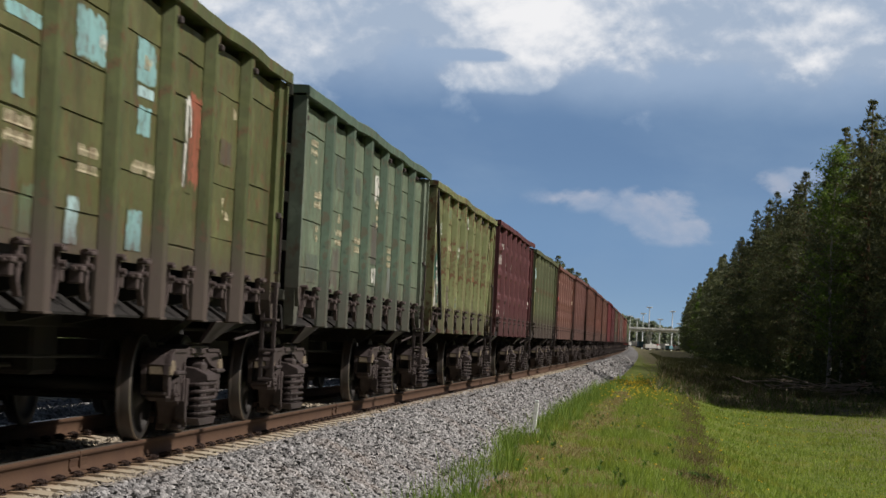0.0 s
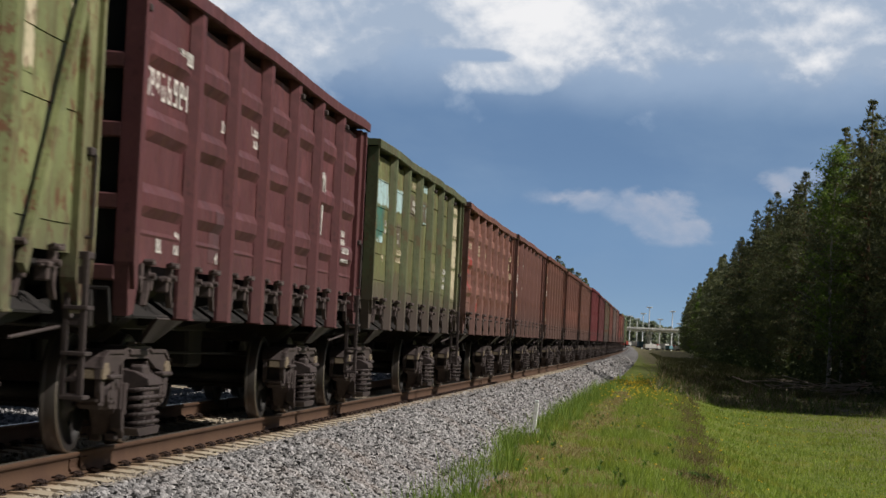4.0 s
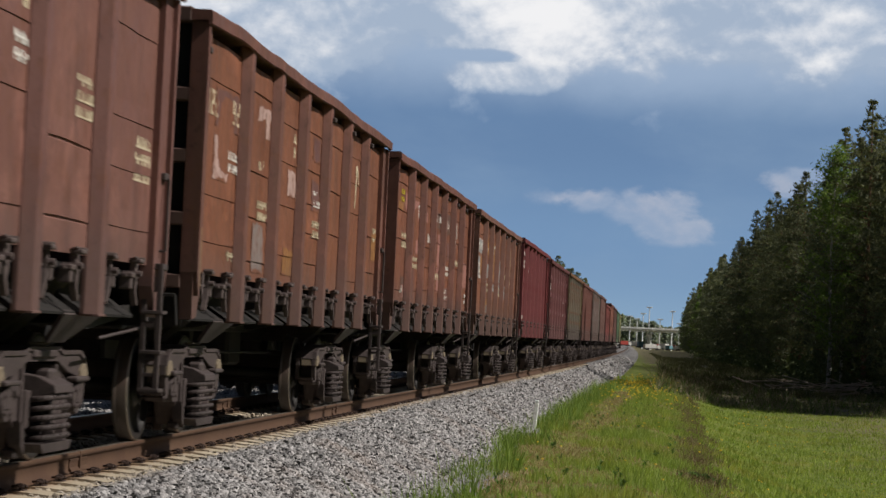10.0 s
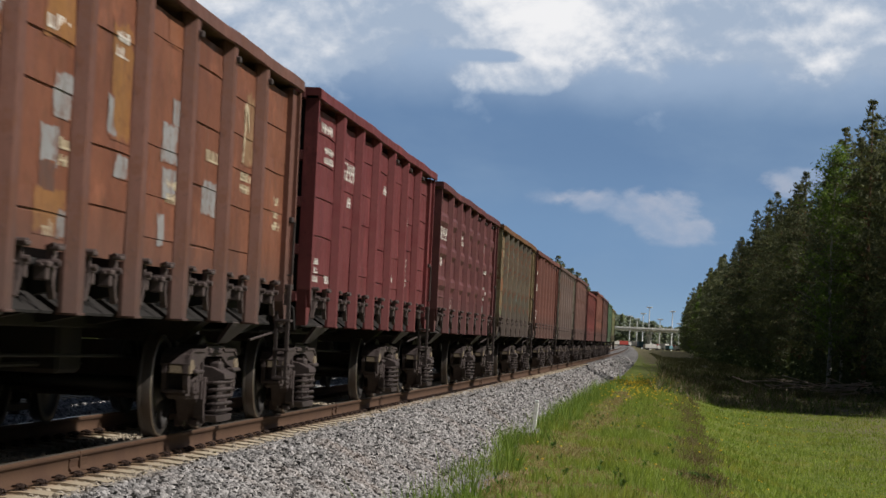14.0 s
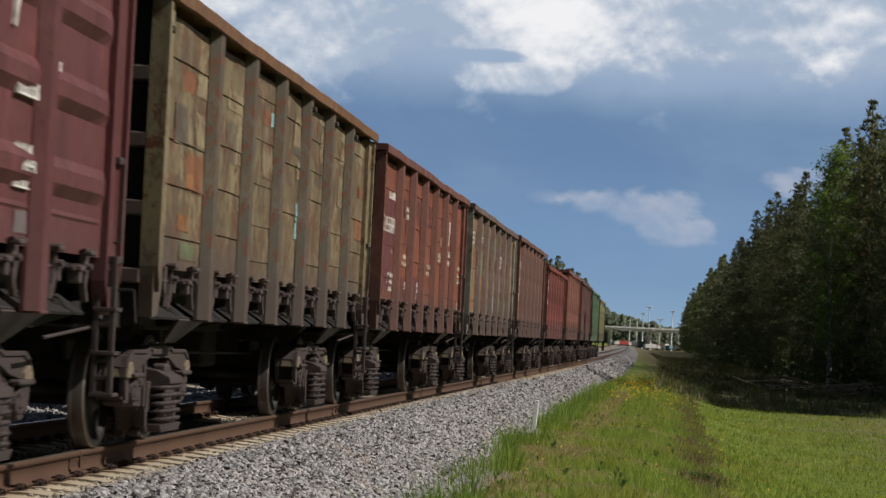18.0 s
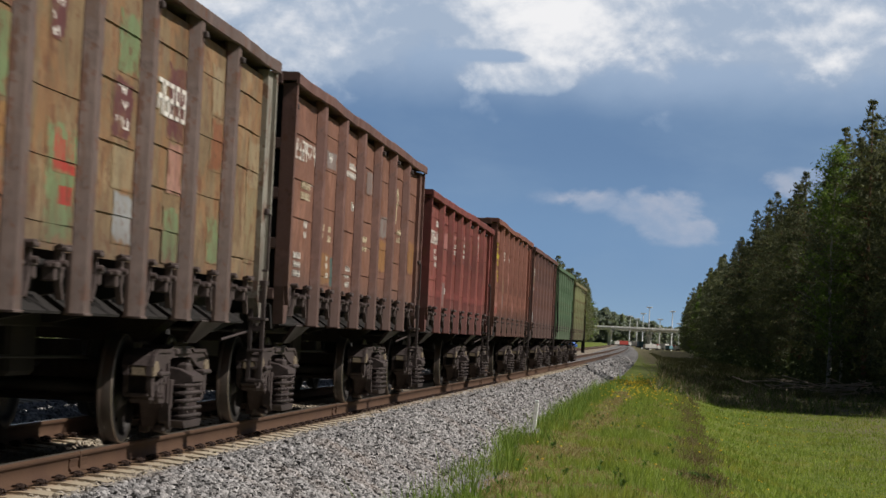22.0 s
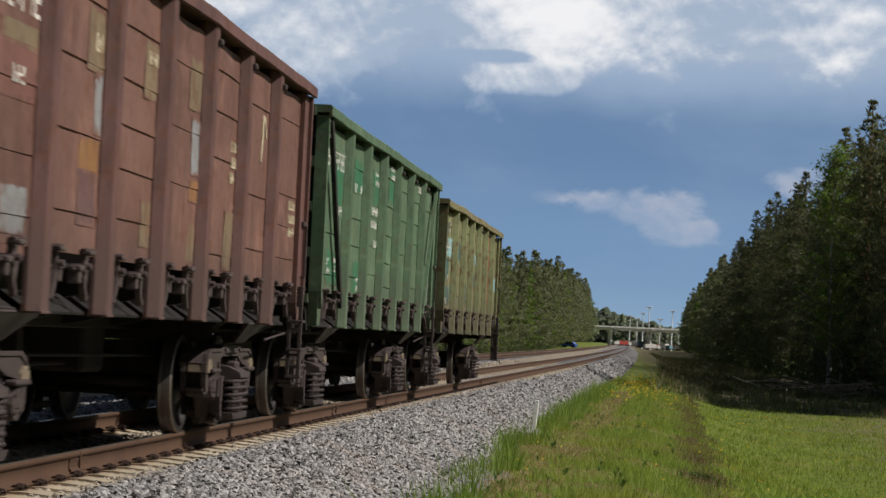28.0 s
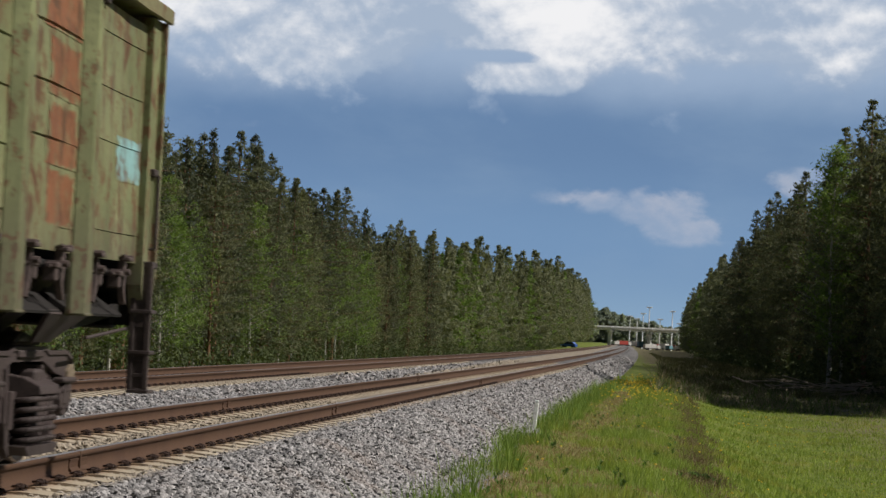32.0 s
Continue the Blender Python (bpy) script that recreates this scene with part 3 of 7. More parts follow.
def latch_mesh(flip):
    """A hatch lock: hanging hook, pawl and the bracket with its pin above them."""
    s = Shape()
    k = -1 if flip else 1
    s.block(1.43, 1.545, *sorted((-0.075 * k, 0.055 * k)), 1.498, 1.532, 0.008)
    s.tube((1.47, -0.06 * k, 1.525), (1.545, -0.06 * k, 1.525), 0.022, seg=8)
    s.tube((1.44, 0.03 * k, 1.515), (1.52, 0.09 * k, 1.54), 0.016, 0.012, seg=6)
    s.prism([(0.00, 1.515), (0.045 * k, 1.515), (0.045 * k, 1.38), (0.020 * k, 1.27), (-0.045 * k, 1.18), (-0.085 * k, 1.19), (-0.03 * k, 1.28), (0.002 * k, 1.38)], 1.455, 1.50)
    s.block(1.42, 1.51, *sorted((0.055 * k, 0.18 * k)), 1.385, 1.425, 0.008)
    s.block(1.40, 1.50, *sorted((0.10 * k, 0.165 * k)), 1.30, 1.40, 0.010)
    s.prism([(-0.15 * k, 1.515), (-0.06 * k, 1.515), (-0.085 * k, 1.34), (-0.11 * k, 1.27), (-0.15 * k, 1.35)], 1.44, 1.475)
    s.tube((1.40, 0.03 * k, 1.42), (1.545, 0.03 * k, 1.42), 0.024, seg=8)
    s.tube((1.462, -0.20 * k, 1.40), (1.462, 0.22 * k, 1.40), 0.013, seg=5)
    return worn(s.mesh("hatch_lock", M["lock"]), 0.006)


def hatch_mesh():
    """A bottom hatch seen under the side: a deep pocket over its sloping lower lip, its shade deepened by the
    near-black colour.
    """
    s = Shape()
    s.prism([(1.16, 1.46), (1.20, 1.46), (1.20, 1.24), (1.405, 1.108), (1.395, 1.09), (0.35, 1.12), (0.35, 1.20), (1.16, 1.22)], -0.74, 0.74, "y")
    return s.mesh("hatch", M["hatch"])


def sill_mesh():
    s = Shape()
    for sx in (-1, 1):
        s.block(*sorted((sx * 0.18, sx * 0.33)), -6.3, 6.3, 0.98, 1.30, 0.015)
    s.block(-0.36, 0.36, -6.3, 6.3, 1.30, 1.33, 0.006)
    s.block(-1.40, 1.40, -6.2, 6.2, 1.40, 1.445, 0.01)
    for y in (-2.55, -0.85, 0.85, 2.55):
        s.prism([(-1.40, 1.40), (1.40, 1.40), (1.36, 1.24), (0.4, 1.02), (-0.4, 1.02), (-1.36, 1.24)], y - 0.06, y + 0.06, "y")
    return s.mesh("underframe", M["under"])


def bolster_mesh():
    """The body bolster over a bogie, with its sloping outer plates."""
    s = Shape()
    s.prism([(-1.30, 1.40), (1.30, 1.40), (1.08, 1.12), (0.8, 0.88), (-0.8, 0.88), (-1.08, 1.12)], -0.22, 0.22, "y")
    for sx in (-1, 1):
        p = [Vector((sx * 1.41, -0.52, 1.09)), Vector((sx * 1.41, 0.52, 1.09)), Vector((sx * 1.22, 0.22, 0.89)), Vector((sx * 1.22, -0.22, 0.89))]
        q = [v + Vector((-sx * 0.02, 0, 0.03)) for v in p]
        s.add(p + q, [(0, 1, 2, 3) if sx < 0 else (3, 2, 1, 0), (7, 6, 5, 4) if sx < 0 else (4, 5, 6, 7), (0, 4, 5, 1), (1, 5, 6, 2), (2, 6, 7, 3), (3, 7, 4, 0)])
        s.tube((sx * 1.12, -0.3, 0.88), (sx * 1.12, 0.3, 0.88), 0.014, seg=6)
    return s.mesh("bolster", M["bogie"])


def brake_mesh():
    s = Shape()
    s.tube((-0.9, -1.6, 0.72), (-0.9, -0.5, 0.72), 0.19, seg=12)
    s.tube((-0.3, 0.6, 0.70), (-0.3, 1.5, 0.70), 0.16, seg=12)
    s.tube((0.12, -3.2, 0.66), (0.12, 3.2, 0.66), 0.022, seg=6)
    s.tube((0.55, -3.3, 0.78), (0.55, 3.3, 0.74), 0.016, seg=6)
    s.tube((1.05, -6.0, 1.12), (1.05, 6.0, 1.12), 0.02, seg=6)
    s.block(-0.14, 0.20, -0.1, 0.1, 0.62, 1.0, 0.01)
    # blocks and a tank added as fill, to keep the space underneath dark
    s.block(-0.75, -0.15, -2.6, -1.3, 0.60, 1.05, 0.04)
    s.block(-0.30, 0.30, 1.7, 2.5, 0.58, 1.05, 0.04)
    s.tube((-0.75, 0.3, 0.86), (-0.75, 2.0, 0.86), 0.24, seg=12)
    s.block(-1.35, -1.15, -2.9, 2.9, 0.92, 1.12, 0.02)
    s.block(-0.5, -0.1, 0.8, 0.95, 0.66, 1.02, 0.01)
    s.block(-1.0, -0.8, -1.2, -1.1, 0.8, 1.3, 0.01)
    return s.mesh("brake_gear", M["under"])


def coupler_mesh(end):
    s = Shape()
    s.block(-0.10, 0.10, *sorted((end * 6.25, end * 6.78)), 0.98, 1.14, 0.02)
    s.prism([(-0.19, end * 6.70), (0.16, end * 6.70), (0.20, end * 6.86), (0.10, end * 6.99), (-0.02, end * 6.90), (-0.16, end * 6.97), (-0.22, end * 6.84)], 0.93, 1.20, "z")
    s.tube((0.30, end * 6.35, 1.02), (0.34, end * 6.62, 0.70), 0.026, seg=6)
    s.tube((0.34, end * 6.62, 0.70), (0.22, end * 6.93, 0.64), 0.026, seg=6)
    s.block(-1.25, 1.25, *sorted((end * 6.2, end * 6.36)), 1.0, 1.3, 0.015)
    s.tube((0.3, end * 6.42, 1.28), (1.38, end * 6.42, 1.30), 0.014, seg=5)
    s.tube((1.38, end * 6.42, 1.30), (1.40, end * 6.40, 1.05), 0.014, seg=5)
    return s.mesh("coupler", M["under"])


def step_mesh(solid=False):
    """The shunter's step that hangs at the corner: a slotted hanger, or one closed plate, with short treads."""
    s = Shape()
    y = 6.10
    for x0, x1 in ((1.42, 1.462), (1.538, 1.58)):
        s.block(x0, x1, y - 0.02, y + 0.02, 0.52, 1.52, 0.005)
    for z, h in ((0.52, 0.04), (0.64, 0.03), (0.76, 0.03), (1.02, 0.05), (1.30, 0.12), (1.47, 0.05)):
        s.block(1.46, 1.54, y - 0.018, y + 0.018, z, z + h, 0.004)
    if solid:
        s.block(1.45, 1.55, y - 0.012, y + 0.012, 0.53, 1.50, 0.003)
    for z in (0.535, 0.83, 1.14):
        s.block(1.42, 1.59, y - 0.03, y + 0.16, z - 0.014, z + 0.014, 0.004)
    s.block(1.40, 1.50, y - 0.03, y + 0.10, 1.42, 1.54, 0.008)
    return s.mesh("step", M["bogie"])


def handrail_mesh():
    s = Shape()
    s.tube((1.56, 6.22, 1.62), (1.56, 6.22, 2.18), 0.013, seg=6)
    for z in (1.62, 2.18):
        s.tube((1.45, 6.22, z), (1.56, 6.22, z), 0.013, seg=6)
    s.block(1.48, 1.55, 6.15, 6.28, 2.17, 2.23, 0.008)
    s.block(1.48, 1.57, 6.13, 6.30, 1.47, 1.52, 0.008)
    return s.mesh("handrail", M["bogie"])


# -- bogie --
def side_frame_mesh(side):
    """A cast frame of two webs joined by flanges, open at its ends and in the middle."""
    s = Shape()
    xc = side * 1.018
    top = [(-1.22, 0.60), (-1.21, 0.69), (-1.15, 0.775), (-1.02, 0.83), (-0.5, 0.83), (-0.42, 0.86), (0.42, 0.86), (0.5, 0.83), (1.02, 0.83), (1.15, 0.775), (1.21, 0.69), (1.22, 0.60)]
    for a, b in ((-0.125, -0.075), (0.075, 0.125)):
        s.prism(top + [(1.05, 0.63), (0.72, 0.67), (0.40, 0.755), (-0.40, 0.755), (-0.72, 0.67), (-1.05, 0.63)], xc + a, xc + b)
        for k in (-1, 1):
            s.prism([(k * 1.07, 0.66), (k * 1.21, 0.66), (k * 1.20, 0.50), (k * 1.17, 0.42), (k * 1.07, 0.42)], xc + a, xc + b)
            s.prism([(k * 0.41, 0.73), (k * 0.62, 0.71), (k * 0.70, 0.61), (k * 0.69, 0.46), (k * 0.47, 0.18), (k * 0.40, 0.18)], xc + a * 0.7, xc + b * 0.7)
    # flanges along the top, over the ends and down the slopes
    for (y0, z0), (y1, z1) in list(zip(top, top[1:]))[1:-1]:
        s.prism([(y0, z0), (y1, z1), (y1 * 0.985, z1 - 0.03), (y0 * 0.985, z0 - 0.03)], xc - 0.14, xc + 0.14)
    for k in (-1, 1):
        s.block(xc - 0.10, xc + 0.10, *sorted((k * 1.08, k * 1.20)), 0.60, 0.63, 0.008)
        s.block(xc - 0.10, xc + 0.10, *sorted((k * 1.08, k * 1.19)), 0.42, 0.46, 0.008)
        s.prism([(k * 0.41, 0.73), (k * 0.47, 0.73), (k * 0.47, 0.20), (k * 0.41, 0.20)], xc - 0.11, xc + 0.11)
        s.prism([(k * 0.66, 0.66), (k * 0.73, 0.60), (k * 0.72, 0.45), (k * 0.48, 0.14), (k * 0.43, 0.18), (k * 0.66, 0.47)], xc - 0.10, xc + 0.10)
        s.tube((xc + side * 0.06, k * 0.545, 0.56), (xc + side * 0.11, k * 0.545, 0.56), 0.06, 0.045, seg=10)
        s.block(*sorted((xc + side * 0.10, xc + side * 0.19)), k * 0.93 - 0.18, k * 0.93 + 0.18, 0.60, 0.64, 0.012)
        s.block(*sorted((xc + side * 0.10, xc + side * 0.16)), k * 0.93 - 0.05, k * 0.93 + 0.05, 0.44, 0.60, 0.012)
        s.prism([(k * 0.52, 0.30), (k * 0.62, 0.36), (k * 0.60, 0.20), (k * 0.50, 0.12)], xc + side * 0.07, xc + side * 0.16)
        s.block(*sorted((xc + side * 0.02, xc + side * 0.12)), *sorted((k * 0.44, k * 0.58)), 0.10, 0.17, 0.015)
    s.prism([(-0.42, 0.20), (0.42, 0.20), (0.34, 0.135), (-0.34, 0.135)], xc - 0.25, xc + 0.25)
    s.block(*sorted((xc + side * 0.10, xc + side * 0.15)), -0.30, 0.30, 0.78, 0.84, 0.012)
    return worn(s.mesh("side_frame", M["bogie"]), 0.010)


def spring_mesh(side):
    """Coil springs in two rows between the spring plank and the bolster."""
    s = Shape()
    for x, ys in ((side * 1.20, (-0.2, 0.0, 0.2)), (side * 1.00, (-0.2, 0.2))):
        for y in ys:
            for k in range(5):
                ring = [Vector((x + 0.088 * math.cos(a), y + 0.088 * math.sin(a), 0.232 + 0.068 * k + 0.012 * math.cos(a))) for a in np.linspace(0, 6.283, 17)]
                for a, b in zip(ring, ring[1:]):
                    s.tube(a, b, 0.0205, seg=7, caps=False)
    me = s.mesh("spring_nest", M["bogie"])
    me.polygons.foreach_set("use_smooth", [True] * len(me.polygons))
    return me


def bogie_bolster_mesh():
    s = Shape()
    s.prism([(-1.31, 0.545), (-1.30, 0.60), (-1.18, 0.655), (-0.85, 0.70), (0.85, 0.70), (1.18, 0.655), (1.30, 0.60), (1.31, 0.545), (0.8, 0.42), (-0.8, 0.42)], -0.25, 0.25, "y")
    s.tube((0, 0, 0.62), (0, 0, 0.87), 0.22, seg=14)
    for sx in (-1, 1):
        s.block(*sorted((sx * 1.10, sx * 1.23)), -0.10, 0.10, 0.56, 0.71, 0.02)
    return worn(s.mesh("bogie_bolster", M["bogie"]), 0.02)


def wedge_mesh():
    """A friction wedge between the bolster and the frame."""
    return worn(Shape().prism([(-0.08, 0.30), (0.08, 0.30), (0.06, 0.56), (-0.06, 0.56)], -0.12, 0.12).mesh("friction_wedge", M["bogie"]), 0.012)


def adapter_mesh(side):
    """The dusty bearing adapter that sits on an axle box."""
    s = Shape()
    a, b = sorted((side * 0.96, side * 1.165))
    s.prism([(-0.11, 0.62), (0.11, 0.62), (0.095, 0.70), (0.05, 0.75), (-0.05, 0.75), (-0.095, 0.70)], a, b)
    return worn(s.mesh("bearing_adapter", M["adapter"]), 0.01)


def axlebox_mesh(side):
    s = Shape()
    a, b = sorted((side * 0.90, side * 1.13))
    s.block(a, b, -0.145, 0.145, 0.36, 0.63, 0.035)
    s.tube((side * 1.12, 0, 0.4785), (side * 1.165, 0, 0.4785), 0.125, 0.115, seg=14)
    for k in range(4):
        q = radians(45 + 90 * k)
        s.tube((side * 1.16, 0.085 * math.cos(q), 0.4785 + 0.085 * math.sin(q)), (side * 1.18, 0.085 * math.cos(q), 0.4785 + 0.085 * math.sin(q)), 0.016, seg=6)
    return s.mesh("axle_box", M["bogie"])


def shoe_mesh():
    s = Shape()
    for sx in (-1, 1):
        x = sx * 0.80
        s.prism([(0.0, 0.72), (0.06, 0.72), (0.10, 0.52), (0.12, 0.34), (0.08, 0.24), (0.02, 0.25), (0.045, 0.36), (0.03, 0.52)], x - 0.05, x + 0.05)
        s.tube((x + sx * 0.05, 0.05, 0.80), (x + sx * 0.05, 0.08, 0.36), 0.014, seg=5)
        s.block(x + (0.06 if sx > 0 else -0.16), x + (0.16 if sx > 0 else -0.06), 0.02, 0.10, 0.08, 0.34, 0.012)
    s.tube((-0.9, 0.08, 0.36), (0.9, 0.08, 0.36), 0.035, seg=8)
    return worn(s.mesh("brake_shoe", M["bogie"]), 0.006)


def wheelset_mesh():
    s = Shape()
    for sx in (-1, 1):
        prof = [(0.72, 0.505), (0.735, 0.507), (0.752, 0.482), (0.76, 0.4785), (0.84, 0.472), (0.85, 0.462), (0.85, 0.41), (0.835, 0.405), (0.805, 0.38), (0.80, 0.20), (0.83, 0.15), (0.86, 0.14), (0.86, 0.06), (0.70, 0.06), (0.70, 0.14), (0.745, 0.17), (0.765, 0.36), (0.735, 0.41), (0.72, 0.42)]
        s.ring([(sx * x, r) for x, r in (prof if sx < 0 else prof[::-1])], 32)
        for k in range(3):
            q = 2.094 * k
            s.tube((sx * 0.795, 0.28 * math.cos(q), 0.28 * math.sin(q)), (sx * 0.815, 0.28 * math.cos(q), 0.28 * math.sin(q)), 0.022, seg=6)
    s.tube((-1.05, 0, 0), (1.05, 0, 0), 0.075, seg=12)
    me = s.mesh("wheelset", M["wheel"], M["tread"], M["railtop"])
    mi = []
    for p in me.polygons:
        c = p.center
        r = (c.y ** 2 + c.z ** 2) ** 0.5
        mi.append(2 if abs(abs(c.x) - 0.845) < 0.003 and r > 0.45 else 1 if r > 0.466 else 0)
    me.polygons.foreach_set("material_index", mi)
    return me


def stay_mesh():
    """Sloping stays and the uncoupling lever under an end."""
    s = Shape()
    for sx in (1,):
        p, q = Vector((sx * 1.30, 4.85, 1.02)), Vector((sx * 1.34, 6.28, 1.17))
        s.add([p + Vector((0, 0, -0.03)), p + Vector((0, 0, 0.03)), q + Vector((0, 0, 0.045)), q + Vector((0, 0, -0.045)), p + Vector((-sx * 0.05, 0, -0.03)), p + Vector((-sx * 0.05, 0, 0.03)), q + Vector((-sx * 0.05, 0, 0.045)), q + Vector((-sx * 0.05, 0, -0.045))], [(0, 1, 2, 3), (7, 6, 5, 4), (0, 4, 5, 1), (1, 5, 6, 2), (2, 6, 7, 3), (3, 7, 4, 0)])
    return s.mesh("end_stay", M["under"])


def lever_mesh():
    s = Shape()
    s.tube((1.36, 5.0, 0.93), (1.40, 6.3, 1.02), 0.013, seg=6)
    s.tube((1.40, 6.3, 1.02), (1.40, 6.42, 1.14), 0.018, seg=6)
    return s.mesh("uncoupling_lever", M["bogie"])


KIT = dict(stay=stay_mesh(), lever=lever_mesh(), eye=Shape().block(-0.05, 0.05, -0.03, 0.03, -0.03, 0.03, 0.01).mesh("lashing_eye", M["bogie"]), latch=latch_mesh(False), latch2=latch_mesh(True), hatch=hatch_mesh(), sill=sill_mesh(), bolster=bolster_mesh(), brake=brake_mesh(), cf=coupler_mesh(-1), cr=coupler_mesh(1), step=step_mesh(), plate=step_mesh(True), rail=handrail_mesh(),
           sf={1: side_frame_mesh(1), -1: side_frame_mesh(-1)}, sp={1: spring_mesh(1), -1: spring_mesh(-1)}, bb=bogie_bolster_mesh(), wedge=wedge_mesh(), ab={1: axlebox_mesh(1), -1: axlebox_mesh(-1)}, shoe=shoe_mesh(), ad={1: adapter_mesh(1), -1: adapter_mesh(-1)}, ws=wheelset_mesh())
for me in (KIT["ws"],):
    me.polygons.foreach_set("use_smooth", [True] * len(me.polygons))
WHEELS = {-0.925: [], 0.925: []}


def bogie(parent, y):
    b = part("bogie", KIT["bb"], parent, "grimy cast steel two-axle bogie", pose(0, y, 0))
    for side in (1, -1):
        part("side_frame", KIT["sf"][side], b)
        part("spring_nest", KIT["sp"][side], b, "stack of coil springs")
        for k in (-0.31, 0.31):
            part("friction_wedge", KIT["wedge"], b, m=pose(side * 1.02, k, 0))
        for k in (-0.925, 0.925):
            part("axle_box", KIT["ab"][side], b, m=pose(0, k, 0))
            if side > 0:
                part("bearing_adapter", KIT["ad"][side], b, "dusty ochre adapter", m=pose(0, k * 1.2, -0.02))
    for k, turn in ((-0.925, 0), (0.925, 180)):
        WHEELS[k].append(part("wheelset", KIT["ws"], b, "steel wheels worn bright on the tread", pose(0, k, 0.4785)))
        part("brake_shoe", KIT["shoe"], b, m=pose(0, k + (0.50 if k < 0 else -0.50), 0, 0, 0, turn))


# -- paint patches and lettering --
INK = dict(white=(0.74, 0.72, 0.67), cream=(0.60, 0.52, 0.36), blue=(0.25, 0.46, 0.47), teal=(0.04, 0.115, 0.112), pink=(0.42, 0.20, 0.18), grey=(0.20, 0.21, 0.21), dark=(0.045, 0.045, 0.045), red=(0.36, 0.03, 0.025), rust=(0.22, 0.082, 0.038),
           fresh=(0.03, 0.15, 0.07), lime=(0.15, 0.21, 0.10), maroon=(0.10, 0.03, 0.034), ochre=(0.30, 0.15, 0.035), yellow=(0.5, 0.40, 0.03), tan=(0.30, 0.21, 0.11), plum=(0.085, 0.05, 0.06), orange=(0.34, 0.11, 0.02),
           sage=(0.22, 0.19, 0.105), rose=(0.20, 0.085, 0.072), slate=(0.26, 0.27, 0.275), pale=(0.30, 0.25, 0.155), ice=(0.42, 0.60, 0.62), sea=(0.035, 0.155, 0.125), mint=(0.115, 0.20, 0.125), blush=(0.42, 0.29, 0.26), dust=(0.078, 0.057, 0.050), smoke=(0.060, 0.072, 0.064), salmon=(0.33, 0.10, 0.06))


THIN = {"grey", "ochre", "plum", "pink", "sage", "rose", "tan", "dust", "smoke", "pale", "orange", "dark", "mint"}


def bay_y(b, u):
    y0, y1 = BAYS[b]
    a, c = y0 + (0.05 if b == 0 else 0.145), y1 - (0.05 if b == 6 else 0.145)
    return a + (c - a) * u


def patch(w, b, u0, u1, z0, z1, mat, label, top, style, seed):
    """A repainted field that lies on one side sheet."""
    prof = panel_profile(top, style, seed)
    zs, ds = [p[0] for p in prof], [p[1] for p in prof]
    cut = [(z0, float(np.interp(z0, zs, ds)))] + [p for p in prof if z0 < p[0] < z1] + [(z1, float(np.interp(z1, zs, ds)))]
    y0, y1 = BAYS[b]
    ys = np.linspace(bay_y(b, u0), bay_y(b, u1), 9)
    part("paint_patch", sheet(cut, ys, y0, y1, 1, style, seed, 0.004, -0.0, "paint_patch", mat), w, label)


def face_x(y, z, b, top, style, seed):
    """Where the painted face of a side sheet lies."""
    prof = panel_profile(top, style, seed)
    d = float(np.interp(z, [p[0] for p in prof], [p[1] for p in prof]))
    return panel_point(*BAYS[b], y, z, d, 1, style, seed).x


def plate(quads, x, name, mat):
    """A thin raised shape in the side's plane, made of touching cells (y0, y1, z0, z1)."""
    ys = sorted({v for q in quads for v in q[:2]})
    zs = sorted({v for q in quads for v in q[2:]})
    full = {(i, j) for y0, y1, z0, z1 in quads for i in range(ys.index(y0), ys.index(y1)) for j in range(zs.index(z0), zs.index(z1))}
    s, n = Shape(), len(zs)
    for xx in (x - 0.02, x + 0.005):
        s.v += [Vector((xx, y, z)) for y in ys for z in zs]
    o = len(ys) * n
    for i, j in full:
        c = [i * n + j, (i + 1) * n + j, (i + 1) * n + j + 1, i * n + j + 1]
        s.f.append(tuple(o + k for k in c))
        for (a, b2), (di, dj) in zip(zip(c, c[1:] + c[:1]), ((0, -1), (1, 0), (0, 1), (-1, 0))):
            if (i + di, j + dj) not in full:
                s.f.append((a, b2, o + b2, o + a))
    used_v = sorted({i for f in s.f for i in f})
    where = {v: k for k, v in enumerate(used_v)}
    s.v, s.f = [s.v[i] for i in used_v], [tuple(where[i] for i in f) for f in s.f]
    s.mi = [0] * len(s.f)
    return s.mesh(name, mat)


